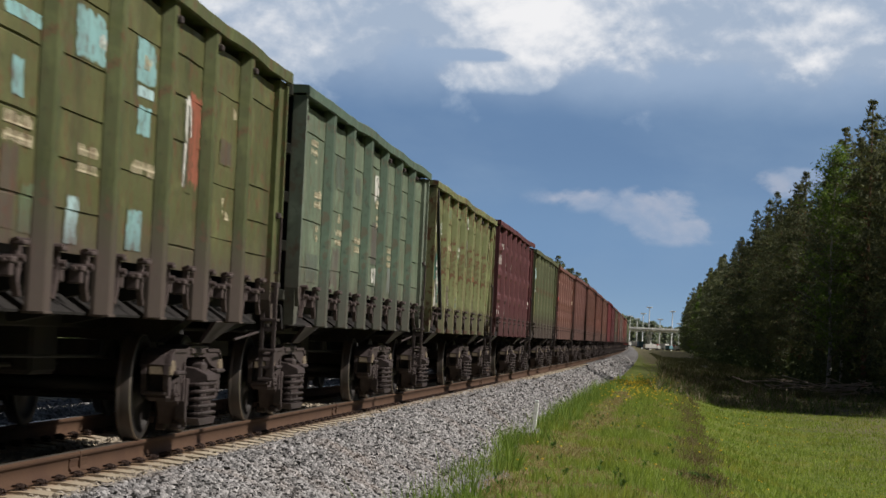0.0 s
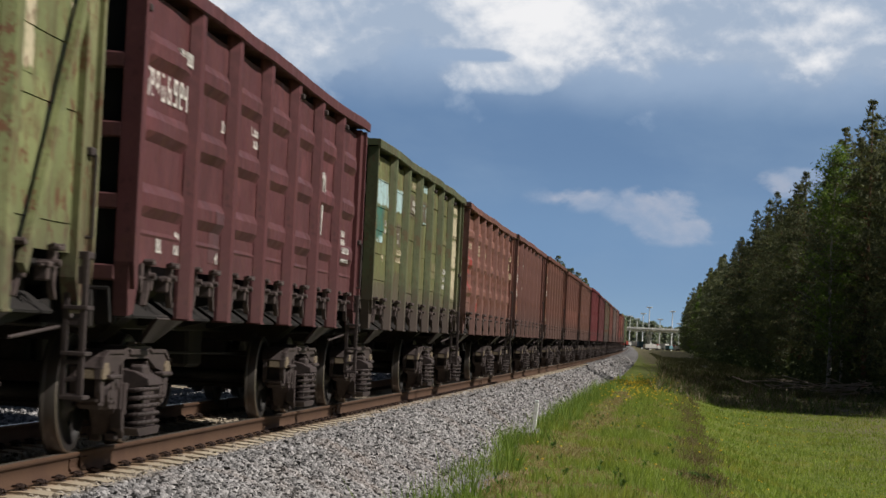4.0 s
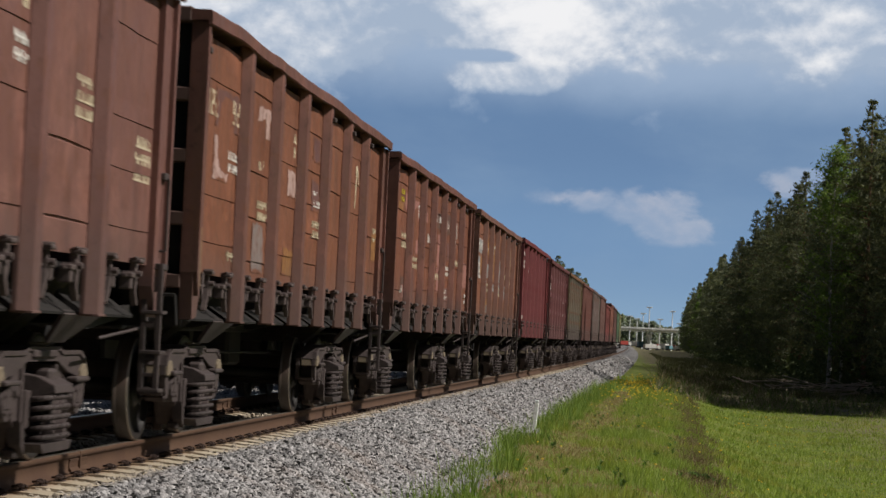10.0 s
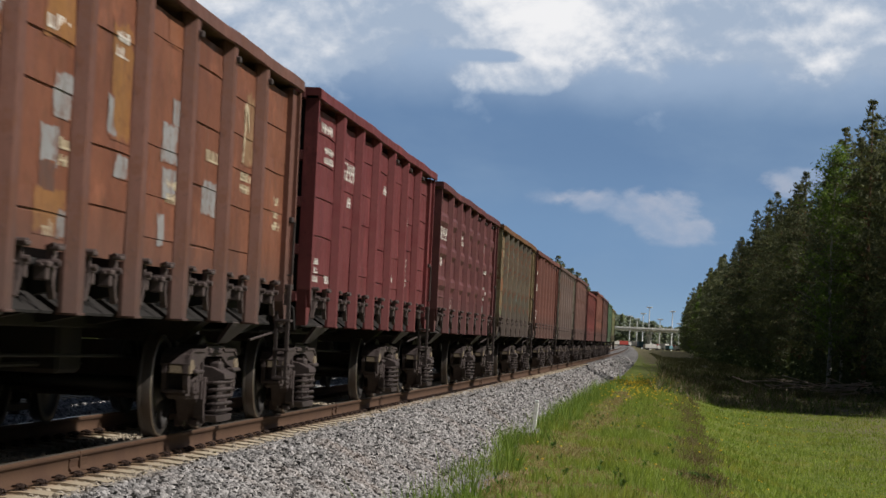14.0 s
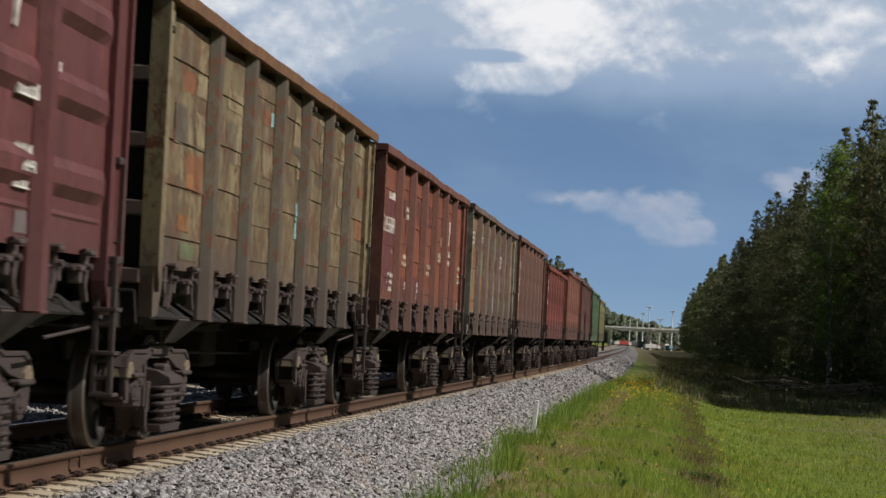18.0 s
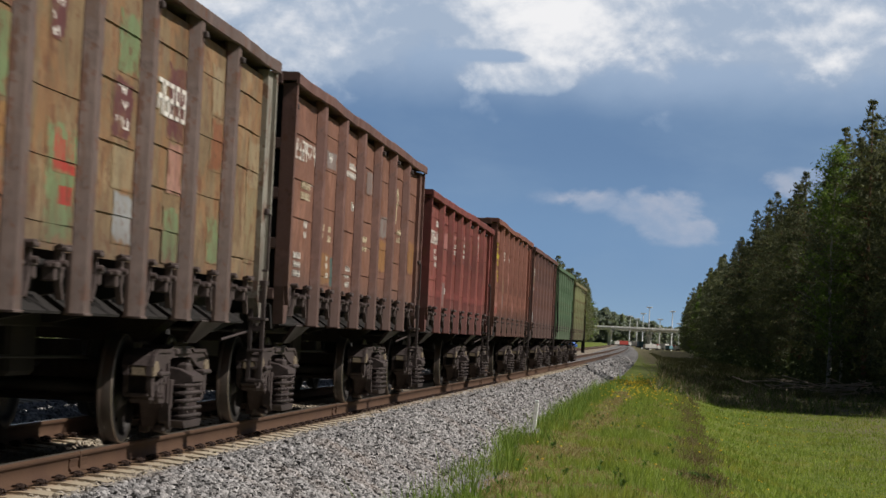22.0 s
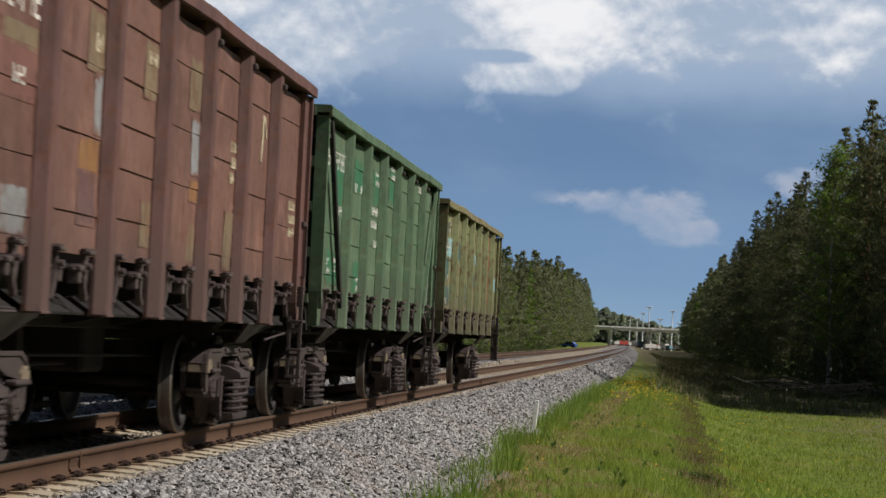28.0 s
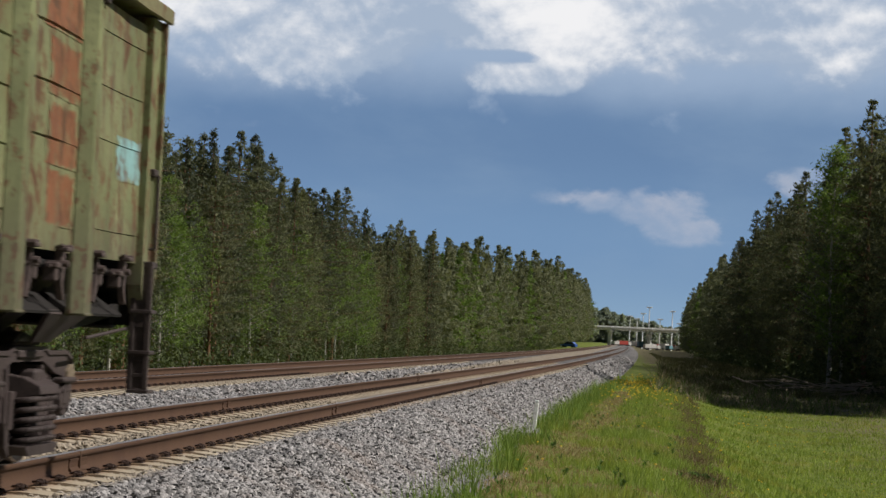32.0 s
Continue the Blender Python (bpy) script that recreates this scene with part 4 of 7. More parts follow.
def number(w, b, u0, u1, z0, z1, mat, rng, face):
    """A stencilled number kept as plain figures of bars, one part each."""
    y0, y1 = bay_y(b, u0), bay_y(b, u1)
    h = z1 - z0
    wd = min(h * 0.58, (y1 - y0) / 6.2)
    k = max(2, int((y1 - y0) / (wd * 1.3)))
    for i in range(k):
        a = y0 + (y1 - y0 - wd) * i / max(1, k - 1)
        t, tz = wd * 0.24, h * 0.13
        ym, zm = (a, a + t, a + wd - t, a + wd), (z0, z0 + tz, z0 + h / 2 - tz / 2, z0 + h / 2 + tz / 2, z1 - tz, z1)
        cells = []
        left, right = rng.choice(((1, 1), (1, 1), (0, 1), (1, 0))), rng.choice(((1, 1), (1, 1), (1, 0), (0, 1)))
        right = tuple(max(q, 1 - p) for p, q in zip(left, right))
        for r, on in ((1, left[0]), (3, left[1])):
            if on:
                cells.append((ym[0], ym[1], zm[r], zm[r + 1]))
        for r, on in ((1, right[0]), (3, right[1])):
            if on:
                cells.append((ym[2], ym[3], zm[r], zm[r + 1]))
        for r in (0, 2, 4):
            cells.append((ym[0], ym[3], zm[r], zm[r + 1]) if r == 2 or rng.random() < 0.75 or not right[r // 4] else (ym[2], ym[3], zm[r], zm[r + 1]))
        part("figure", plate(cells, face(a + wd / 2, z0 + h / 2), "figure", mat), w, "worn white stencilled bar figure")


def lettering(w, b, u0, u1, z0, z1, rows, mat, rng, face):
    """Writing too worn to read: every line is one ragged bar with uneven strokes."""
    h = (z1 - z0) / (rows * 1.45 - 0.45)
    for r in range(rows):
        za = z0 + r * h * 1.45
        y, y1 = bay_y(b, u0) + rng.uniform(0, 0.03), bay_y(b, u1) - rng.uniform(0, 0.05)
        lo, hi = (za, za + h * 0.16) if rng.random() < 0.5 else (za + h * 0.42, za + h * 0.56)
        cells, t = [(y, y1, lo, hi)], max(0.010, h * 0.17)
        ys = [y]
        while ys[-1] + t * 1.2 < y1:
            ys.append(ys[-1] + t * rng.uniform(1.0, 2.0))
        ys[-1] = y1
        cells = [(a, c, lo, hi) for a, c in zip(ys, ys[1:])]
        for a, c in zip(ys[::2], ys[1::2]):
            if rng.random() < 0.9:
                cells.append((a, c, hi, za + h * rng.choice((0.8, 1.0, 1.0))))
            if lo > za and rng.random() < 0.8:
                cells.append((a, c, za, lo))
        part("lettering", plate(cells, face((y + y1) / 2, za + h / 2), "lettering", mat), w, "worn stencilled line of writing")


def sign(w, b, u, z0, z1, mat, face):
    """A tall hooked stroke painted on the side."""
    s = Shape()
    y, h = bay_y(b, u), z1 - z0
    x = face(y + 0.1, (z0 + z1) / 2)
    pts = []
    for k in range(13):
        q = k / 12
        pts.append(Vector((x, y + 0.05 * math.sin(q * 3.0), z0 + h * q / 0.72)) if q < 0.72 else Vector((x, y + 0.05 * math.sin(2.16) + 0.19 * ((q - 0.72) / 0.28) ** 0.6, z1 - 0.42 * h * ((q - 0.72) / 0.28) ** 2)))
    for k, p in enumerate(pts):
        d = (pts[min(k + 1, 12)] - pts[max(k - 1, 0)]).normalized()
        n = Vector((0, -d.z, d.y)) * (0.020 + 0.020 * math.sin(k / 12 * 3.1))
        s.v += [p - n + Vector((-0.02, 0, 0)), p + n + Vector((-0.02, 0, 0)), p + n + Vector((0.006, 0, 0)), p - n + Vector((0.006, 0, 0))]
    for k in range(12):
        a, c = 4 * k, 4 * k + 4
        s.f += [(a + i, a + (i + 1) % 4, c + (i + 1) % 4, c + i) for i in range(4)]
    s.f += [(3, 2, 1, 0), (48, 49, 50, 51)]
    s.mi = [0] * len(s.f)
    part("sign_mark", s.mesh("sign_mark", mat), w, "hooked painted sign")


def wagon(i, label, c, fade, H=3.48, style="seamed", rim=None, brace=False, post=None, corner=None, marks=(), **kw):
    w = new("gondola_wagon")
    sd = i + 1
    c, fade = tint(c, 0.94), tint(fade, 0.98)
    kw["seed"] = sd * 1.37
    paint = wagon_paint("wagon_paint", c, fade, **kw)
    inked = {}

    def over(ink, soft):
        if (ink, soft) not in inked:
            inked[(ink, soft)] = wagon_paint("paint_" + ink, c, fade, ink=INK[ink], soft=soft, cover=0.58 if ink in THIN else 0.94, **kw)
        return inked[(ink, soft)]
    post_paint = wagon_paint("post_paint", post, tint(post, 1.2), **{**kw, "patchy": 0, "seed": sd * 2.11}) if post else paint
    corner_paint = wagon_paint("corner_paint", corner, tint(corner, 1.2), **{**kw, "patchy": 0, "seed": sd * 2.9}) if corner else post_paint
    rim_paint = wagon_paint("rim_paint", rim, tint(rim, 1.25), seed=sd * 0.7, rust=0.5) if rim else post_paint
    top, sheet_top = H - 0.04, H - 0.185
    for side in (1, -1):
        pm = post_mesh(side, top, post_paint)
        for b, (y0, y1) in enumerate(BAYS):
            part("panel", panel_mesh(y0, y1, sheet_top, side, style, sd * 7 + b, paint), w)
        for y in POSTS:
            part("post", pm, w, m=pose(0, y, 0))
        for end in (-1, 1):
            part("corner_plate", corner_mesh(side, end, H, corner_paint), w)
        part("top_rim", rim_mesh(side, H, sd, rim_paint), w, "bent steel top chord")
        turn = pose(0, 0, 0) if side > 0 else pose(0, 0, 0, 0, 0, 180)
        for b, (y0, y1) in enumerate(BAYS):
            mid, half = (y0 + y1) / 2, (y1 - y0) / 2
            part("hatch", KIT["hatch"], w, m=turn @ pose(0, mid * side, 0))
            part("hatch_lock", KIT["latch"], w, "dusty iron hatch lock", turn @ pose(0, (mid - half * 0.52) * side, 0))
            part("hatch_lock", KIT["latch2"], w, "dusty iron hatch lock", turn @ pose(0, (mid + half * 0.40) * side, 0))
        part("step", KIT["plate" if i == 0 else "step"], w, m=turn)
        part("handrail", KIT["rail"], w, m=turn)
        for y in POSTS[3:]:
            part("lashing_eye", KIT["eye"], w, m=turn @ pose(1.55, y * side, H - 0.25))
        part("lashing_eye", KIT["eye"], w, m=turn @ pose(1.49, (-ENDS + 0.23) * side, H - 0.34))
    beam, rimbar = Shape().block(-1.405, 1.405, -0.055, 0.055, -0.06, 0.06, 0.012).mesh("end_beam", post_paint), Shape().block(-1.40, 1.40, -0.075, 0.075, -0.065, 0.065, 0.012).mesh("end_rim", rim_paint)
    for end in (-1, 1):
        wall = part("end_wall", end_mesh(end, H), w, "grimy end sheet, blackened for the shade of the gap")
        y = end * (ENDS - 0.055)
        for z in (1.42, 1.95, 2.48, 3.0):
            if z < H - 0.3:
                part("end_beam", beam, wall, m=pose(0, y, z))
        part("end_rim", rimbar, wall, m=pose(0, y + end * 0.015, H - 0.066))
    part("underframe", KIT["sill"], w)
    part("brake_gear", KIT["brake"], w)
    part("coupler", KIT["cf"], w)
    part("coupler", KIT["cr"], w)
    for end in (-1, 1):
        part("end_stay", KIT["stay"], w, m=pose(0, 0, 0) if end > 0 else pose(0, 0, 0, 0, 0, 180))
        part("uncoupling_lever", KIT["lever"], w, m=pose(0, 0, 0) if end > 0 else pose(0, 0, 0, 0, 0, 180))
    for y in (-4.325, 4.325):
        part("bolster", KIT["bolster"], w, m=pose(0, y, 0))
        bogie(w, y)
    if brace:
        for end in (-1, 1):
            s = Shape()
            a, b = Vector((PANEL_X + 0.045, end * (ENDS - 0.30), H - 0.14)), Vector((PANEL_X + 0.045, end * (ENDS - 1.72), 1.36))
            d = (b - a).normalized()
            n = Vector((0, -d.z, d.y)) * 0.055
            o = Vector((0.05, 0, 0))
            s.add([a - n, a + n, b + n, b - n, a - n + o, a + n + o, b + n + o, b - n + o], [(0, 1, 2, 3), (7, 6, 5, 4), (0, 3, 7, 4), (1, 5, 6, 2), (0, 4, 5, 1), (2, 6, 7, 3)])
            part("diagonal_brace", s.mesh("diagonal_brace", M["under"] if end < 0 else post_paint), w, "black diagonal brace" if end < 0 else "")
    rng = random.Random(sd)
    for mk in marks:
        if mk[0] == "c":
            _, z0, z1, ink = mk
            part("corner_patch", Shape().block(1.50, 1.514, -ENDS + 0.075, -ENDS + 0.325, z0, z1, 0.003).mesh("corner_patch", over(ink, True)), w, ink + " paint on the corner plate")
            continue
        b = mk[1]

        def face(y, z, b=b):
            return face_x(y, z, b, sheet_top, style, sd * 7 + b)
        if mk[0] == "p":
            _, b, u0, u1, z0, z1, ink = mk
            patch(w, b, u0, u1, z0, min(z1, sheet_top - 0.01), over(ink, True), {"rust": "bare rusty sheet"}.get(ink, ink + " paint patch"), sheet_top, style, sd * 7 + b)
        elif mk[0] == "t":
            _, b, u0, u1, z0, z1, rows, ink = mk
            lettering(w, b, u0, u1, z0, z1, rows, over(ink, False), rng, face)
        elif mk[0] == "n":
            _, b, u0, u1, z0, z1, ink = mk
            number(w, b, u0, u1, z0, z1, over(ink, False), rng, face)
        else:
            sign(w, b, mk[2], mk[3], mk[4], over(mk[5], False), face)
    WAGONS.append(w)
    return tagged(w, label, "freight wagon", "wagons of the train")


WAGONS = []

wagon(0, "olive green gondola wagon with rust and turquoise fields", (0.172, 0.190, 0.085), (0.225, 0.232, 0.118), 3.49, post=(0.155, 0.168, 0.080), rim=(0.190, 0.175, 0.090), rust=0.42, blotch=0.95, marks=(
    ("p", 0, 0.32, 0.52, 2.84, 3.14, "teal"), ("t", 0, 0.63, 0.86, 2.94, 3.14, 2, "white"), ("p", 0, 0.31, 1.00, 2.48, 2.86, "blue"),
    ("n", 0, 0.08, 0.98, 2.56, 2.78, "white"), ("p", 0, 0.28, 0.70, 2.04, 2.51, "teal"), ("t", 0, 0.36, 0.70, 2.08, 2.27, 2, "white"),
    ("p", 0, 0.24, 0.79, 1.60, 1.99, "teal"), ("t", 0, 0.26, 0.61, 1.63, 1.74, 1, "white"), ("p", 0, 0.85, 0.99, 1.73, 2.05, "teal"),
    ("p", 1, 0.39, 1.00, 2.49, 2.87, "teal"), ("p", 1, 0.32, 0.68, 1.64, 2.07, "plum"), ("p", 2, 0.42, 0.72, 1.68, 2.09, "teal"), ("p", 3, 0.64, 1.00, 2.52, 2.74, "blue"),
    ("p", 4, 0.01, 0.15, 2.33, 2.54, "blue"), ("p", 3, 0.54, 0.92, 2.04, 2.33, "teal"), ("p", 3, 0.01, 0.15, 2.48, 2.64, "blue"), ("p", 5, 0.31, 1.00, 2.91, 3.33, "rust"),
    ("p", 5, 0.40, 1.00, 2.49, 2.86, "rust"), ("p", 5, 0.42, 1.00, 2.05, 2.45, "rust"), ("p", 5, 0.46, 1.00, 1.66, 2.02, "rust"), ("p", 6, 0.49, 1.00, 2.09, 2.41, "blue"),))
wagon(1, "green gondola wagon with fresh repainted fields and black diagonal braces", (0.085, 0.155, 0.085), (0.110, 0.170, 0.100), 3.65, brace=True, rust=0.15, dust=0.3, marks=(
    ("p", 0, 0.47, 1.00, 2.43, 3.07, "fresh"), ("n", 0, 0.08, 1.00, 3.01, 3.23, "white"), ("t", 0, 0.78, 0.99, 2.47, 2.58, 1, "white"),
    ("p", 0, 0.28, 1.00, 1.61, 2.02, "fresh"), ("t", 0, 0.28, 0.47, 1.73, 1.92, 2, "white"), ("t", 0, 0.62, 0.88, 1.67, 1.95, 3, "white"),
    ("p", 1, 0.45, 1.00, 2.84, 3.27, "fresh"), ("t", 1, 0.53, 0.71, 2.85, 2.96, 1, "white"), ("t", 1, 0.85, 0.99, 2.85, 2.96, 1, "white"),
    ("p", 1, 0.57, 1.00, 1.55, 1.97, "fresh"), ("t", 1, 0.79, 1.00, 1.58, 1.77, 2, "white"), ("p", 2, 0.56, 1.00, 2.80, 3.27, "fresh"),
    ("t", 2, 0.71, 1.00, 3.06, 3.25, 2, "white"), ("t", 2, 0.54, 1.00, 2.65, 2.76, 1, "white"), ("t", 2, 0.55, 1.00, 2.48, 2.58, 1, "white"),
    ("t", 2, 0.76, 1.00, 2.22, 2.32, 1, "white"), ("p", 3, 0.60, 1.00, 2.93, 3.46, "fresh"), ("t", 3, 0.67, 0.99, 3.27, 3.46, 2, "white"),
    ("t", 5, 0.73, 1.00, 3.31, 3.42, 1, "white"), ("p", 6, 0.85, 0.99, 1.60, 2.01, "grey"), ("c", 1.36, 1.53, "fresh"),))
wagon(2, "dull brown gondola wagon with pale faded fields", (0.161, 0.079, 0.062), (0.208, 0.108, 0.082), 3.73, post=(0.135, 0.068, 0.060), rust=0.3, blotch=0.12, marks=(
    ("n", 0, 0.08, 1.00, 2.92, 3.14, "white"), ("p", 0, 0.48, 1.00, 2.71, 2.86, "sage"), ("p", 0, 0.43, 1.00, 2.39, 2.74, "rose"),
    ("t", 1, 0.01, 0.15, 2.47, 2.66, 2, "cream"), ("t", 0, 0.64, 0.82, 2.48, 2.59, 1, "white"), ("p", 0, 0.40, 0.57, 1.61, 1.86, "red"),
    ("p", 0, 0.55, 0.95, 1.56, 1.87, "slate"), ("p", 1, 0.00, 0.19, 1.59, 1.92, "sage"), ("p", 1, 0.68, 1.00, 2.77, 3.20, "sage"),
    ("t", 1, 0.84, 1.00, 2.92, 3.05, 1, "cream"), ("p", 1, 0.85, 0.99, 2.34, 2.77, "slate"), ("p", 1, 0.58, 1.00, 2.06, 2.31, "ochre"),
    ("p", 1, 0.57, 0.97, 1.70, 2.09, "plum"), ("p", 2, 0.00, 0.18, 1.63, 1.89, "rose"), ("p", 2, 0.70, 1.00, 2.76, 3.20, "sage"),
    ("t", 2, 0.77, 1.00, 3.03, 3.13, 1, "cream"), ("p", 2, 0.74, 1.00, 1.63, 1.99, "sage"), ("p", 3, 0.67, 1.00, 2.85, 3.29, "sage"),
    ("p", 3, 0.79, 1.00, 2.31, 2.79, "slate"), ("p", 3, 0.75, 1.00, 2.08, 2.27, "ochre"), ("p", 3, 0.76, 1.00, 1.58, 1.90, "sage"),
    ("p", 5, 0.01, 0.15, 3.03, 3.39, "sage"), ("t", 4, 0.81, 1.00, 2.36, 2.75, 3, "cream"), ("p", 4, 0.70, 1.00, 1.56, 2.10, "sage"), ("s", 5, 0.72, 2.68, 3.12, "cream"),
    ("p", 6, 0.00, 0.28, 2.32, 2.70, "ochre"), ("p", 6, 0.00, 0.29, 1.57, 1.94, "ochre"), ("t", 6, 0.73, 1.00, 2.04, 2.42, 3, "cream"),))
wagon(3, "brick-brown gondola wagon with pink and ochre blotches", (0.192, 0.077, 0.056), (0.239, 0.099, 0.072), 3.76, rust=0.35, blotch=0.12, marks=(
    ("t", 0, 0.53, 0.79, 2.98, 3.26, 3, "yellow"), ("p", 0, 0.34, 0.98, 2.89, 3.00, "yellow"), ("t", 0, 0.70, 0.94, 2.73, 2.84, 1, "yellow"),
    ("t", 0, 0.70, 1.00, 2.36, 2.64, 3, "yellow"), ("p", 0, 0.35, 1.00, 1.61, 1.86, "pink"), ("p", 0, 0.58, 0.96, 1.63, 1.76, "red"),
    ("p", 1, 0.49, 1.00, 2.86, 3.18, "maroon"), ("n", 1, 0.08, 1.00, 2.91, 3.13, "white"), ("p", 1, 0.69, 1.00, 2.10, 2.47, "sage"),
    ("p", 1, 0.49, 0.90, 1.79, 2.10, "grey"), ("p", 2, 0.62, 1.00, 2.90, 3.18, "maroon"), ("t", 2, 0.65, 1.00, 2.93, 3.04, 1, "white"),
    ("p", 2, 0.59, 1.00, 2.34, 2.86, "pink"), ("p", 4, 0.00, 0.52, 2.45, 3.26, "maroon"), ("p", 4, 0.01, 0.15, 3.26, 3.43, "yellow"),
    ("t", 4, 0.00, 0.25, 2.93, 3.21, 3, "white"), ("p", 4, 0.00, 0.33, 2.36, 2.74, "pink"), ("p", 3, 0.68, 1.00, 1.55, 1.97, "pink"), ("s", 4, 0.3, 1.8, 2.85, "cream"),
    ("t", 5, 0.3, 0.7, 2.2, 2.75, 5, "white"), ("p", 5, 0.2, 0.9, 1.7, 1.9, "tan"), ("t", 6, 0.2, 0.75, 1.95, 2.2, 3, "cream"),))
wagon(4, "low red gondola wagon with worn white stencils", (0.192, 0.043, 0.036), (0.229, 0.068, 0.056), 3.46, post=(0.166, 0.045, 0.040), rust=0.3, blotch=0.15, marks=(
    ("n", 0, 0.08, 1.00, 2.62, 2.84, "white"), ("t", 0, 0.77, 1.00, 2.93, 3.03, 1, "white"), ("t", 0, 0.58, 1.00, 2.35, 2.54, 2, "white"),
    ("t", 0, 0.78, 1.00, 2.24, 2.35, 1, "white"), ("p", 1, 0.50, 1.00, 2.57, 2.90, "pink"), ("t", 2, 0.01, 0.15, 2.48, 2.58, 1, "white"),
    ("p", 1, 0.49, 0.85, 1.55, 2.01, "grey"), ("t", 1, 0.85, 0.99, 1.80, 1.91, 1, "white"), ("p", 2, 0.60, 1.00, 2.83, 2.93, "pink"),
    ("t", 2, 0.64, 1.00, 2.58, 2.77, 2, "white"), ("p", 2, 0.65, 1.00, 2.39, 2.46, "plum"), ("t", 3, 0.00, 0.21, 1.60, 1.88, 3, "white"),
    ("p", 3, 0.75, 1.00, 2.85, 2.99, "pink"), ("t", 3, 0.78, 1.00, 2.57, 2.85, 3, "white"), ("p", 3, 0.77, 1.00, 2.46, 2.54, "plum"), ("s", 5, 0.68, 2.46, 3.15, "white"),
    ("t", 6, 0.00, 0.19, 2.61, 2.88, 2, "white"), ("p", 4, 0.74, 1.00, 2.40, 2.50, "plum"),))
wagon(5, "brown gondola wagon with white stencilled number bars", (0.190, 0.088, 0.060), (0.235, 0.115, 0.078), 3.75, post=(0.135, 0.072, 0.060), rust=0.25, marks=(
    ("n", 0, 0.08, 1.00, 2.90, 3.12, "white"), ("t", 0, 0.47, 0.86, 2.49, 2.68, 2, "cream"), ("t", 0, 0.85, 0.99, 2.62, 2.72, 1, "white"),
    ("t", 0, 0.65, 0.79, 2.07, 2.26, 2, "white"), ("t", 0, 0.29, 0.75, 1.63, 1.90, 3, "white"), ("c", 1.48, 1.74, "ochre"), ("p", 1, 0.38, 0.94, 2.97, 3.18, "grey"),
    ("t", 1, 0.53, 0.88, 3.04, 3.15, 1, "white"), ("t", 1, 0.36, 0.89, 2.11, 2.30, 2, "cream"), ("p", 1, 0.30, 0.87, 1.58, 1.98, "ochre"),
    ("t", 1, 0.54, 0.75, 1.68, 1.95, 3, "white"), ("p", 1, 0.85, 1.00, 1.57, 1.94, "teal"), ("t", 2, 0.35, 1.00, 2.99, 3.18, 2, "white"),
    ("t", 2, 0.80, 0.97, 2.59, 2.70, 1, "white"), ("t", 2, 0.58, 0.88, 1.61, 1.88, 3, "white"), ("p", 3, 0.53, 1.00, 2.89, 3.21, "grey"),
    ("t", 3, 0.39, 0.97, 2.13, 2.32, 2, "cream"), ("s", 5, 0.51, 2.67, 3.16, "cream"), ("t", 5, 0.64, 1.00, 2.41, 2.60, 2, "cream"),
    ("p", 4, 0.43, 1.00, 1.92, 2.37, "ochre"), ("p", 4, 0.49, 1.00, 2.40, 2.71, "grey"), ("p", 6, 0.52, 1.00, 1.98, 2.50, "ochre"),))
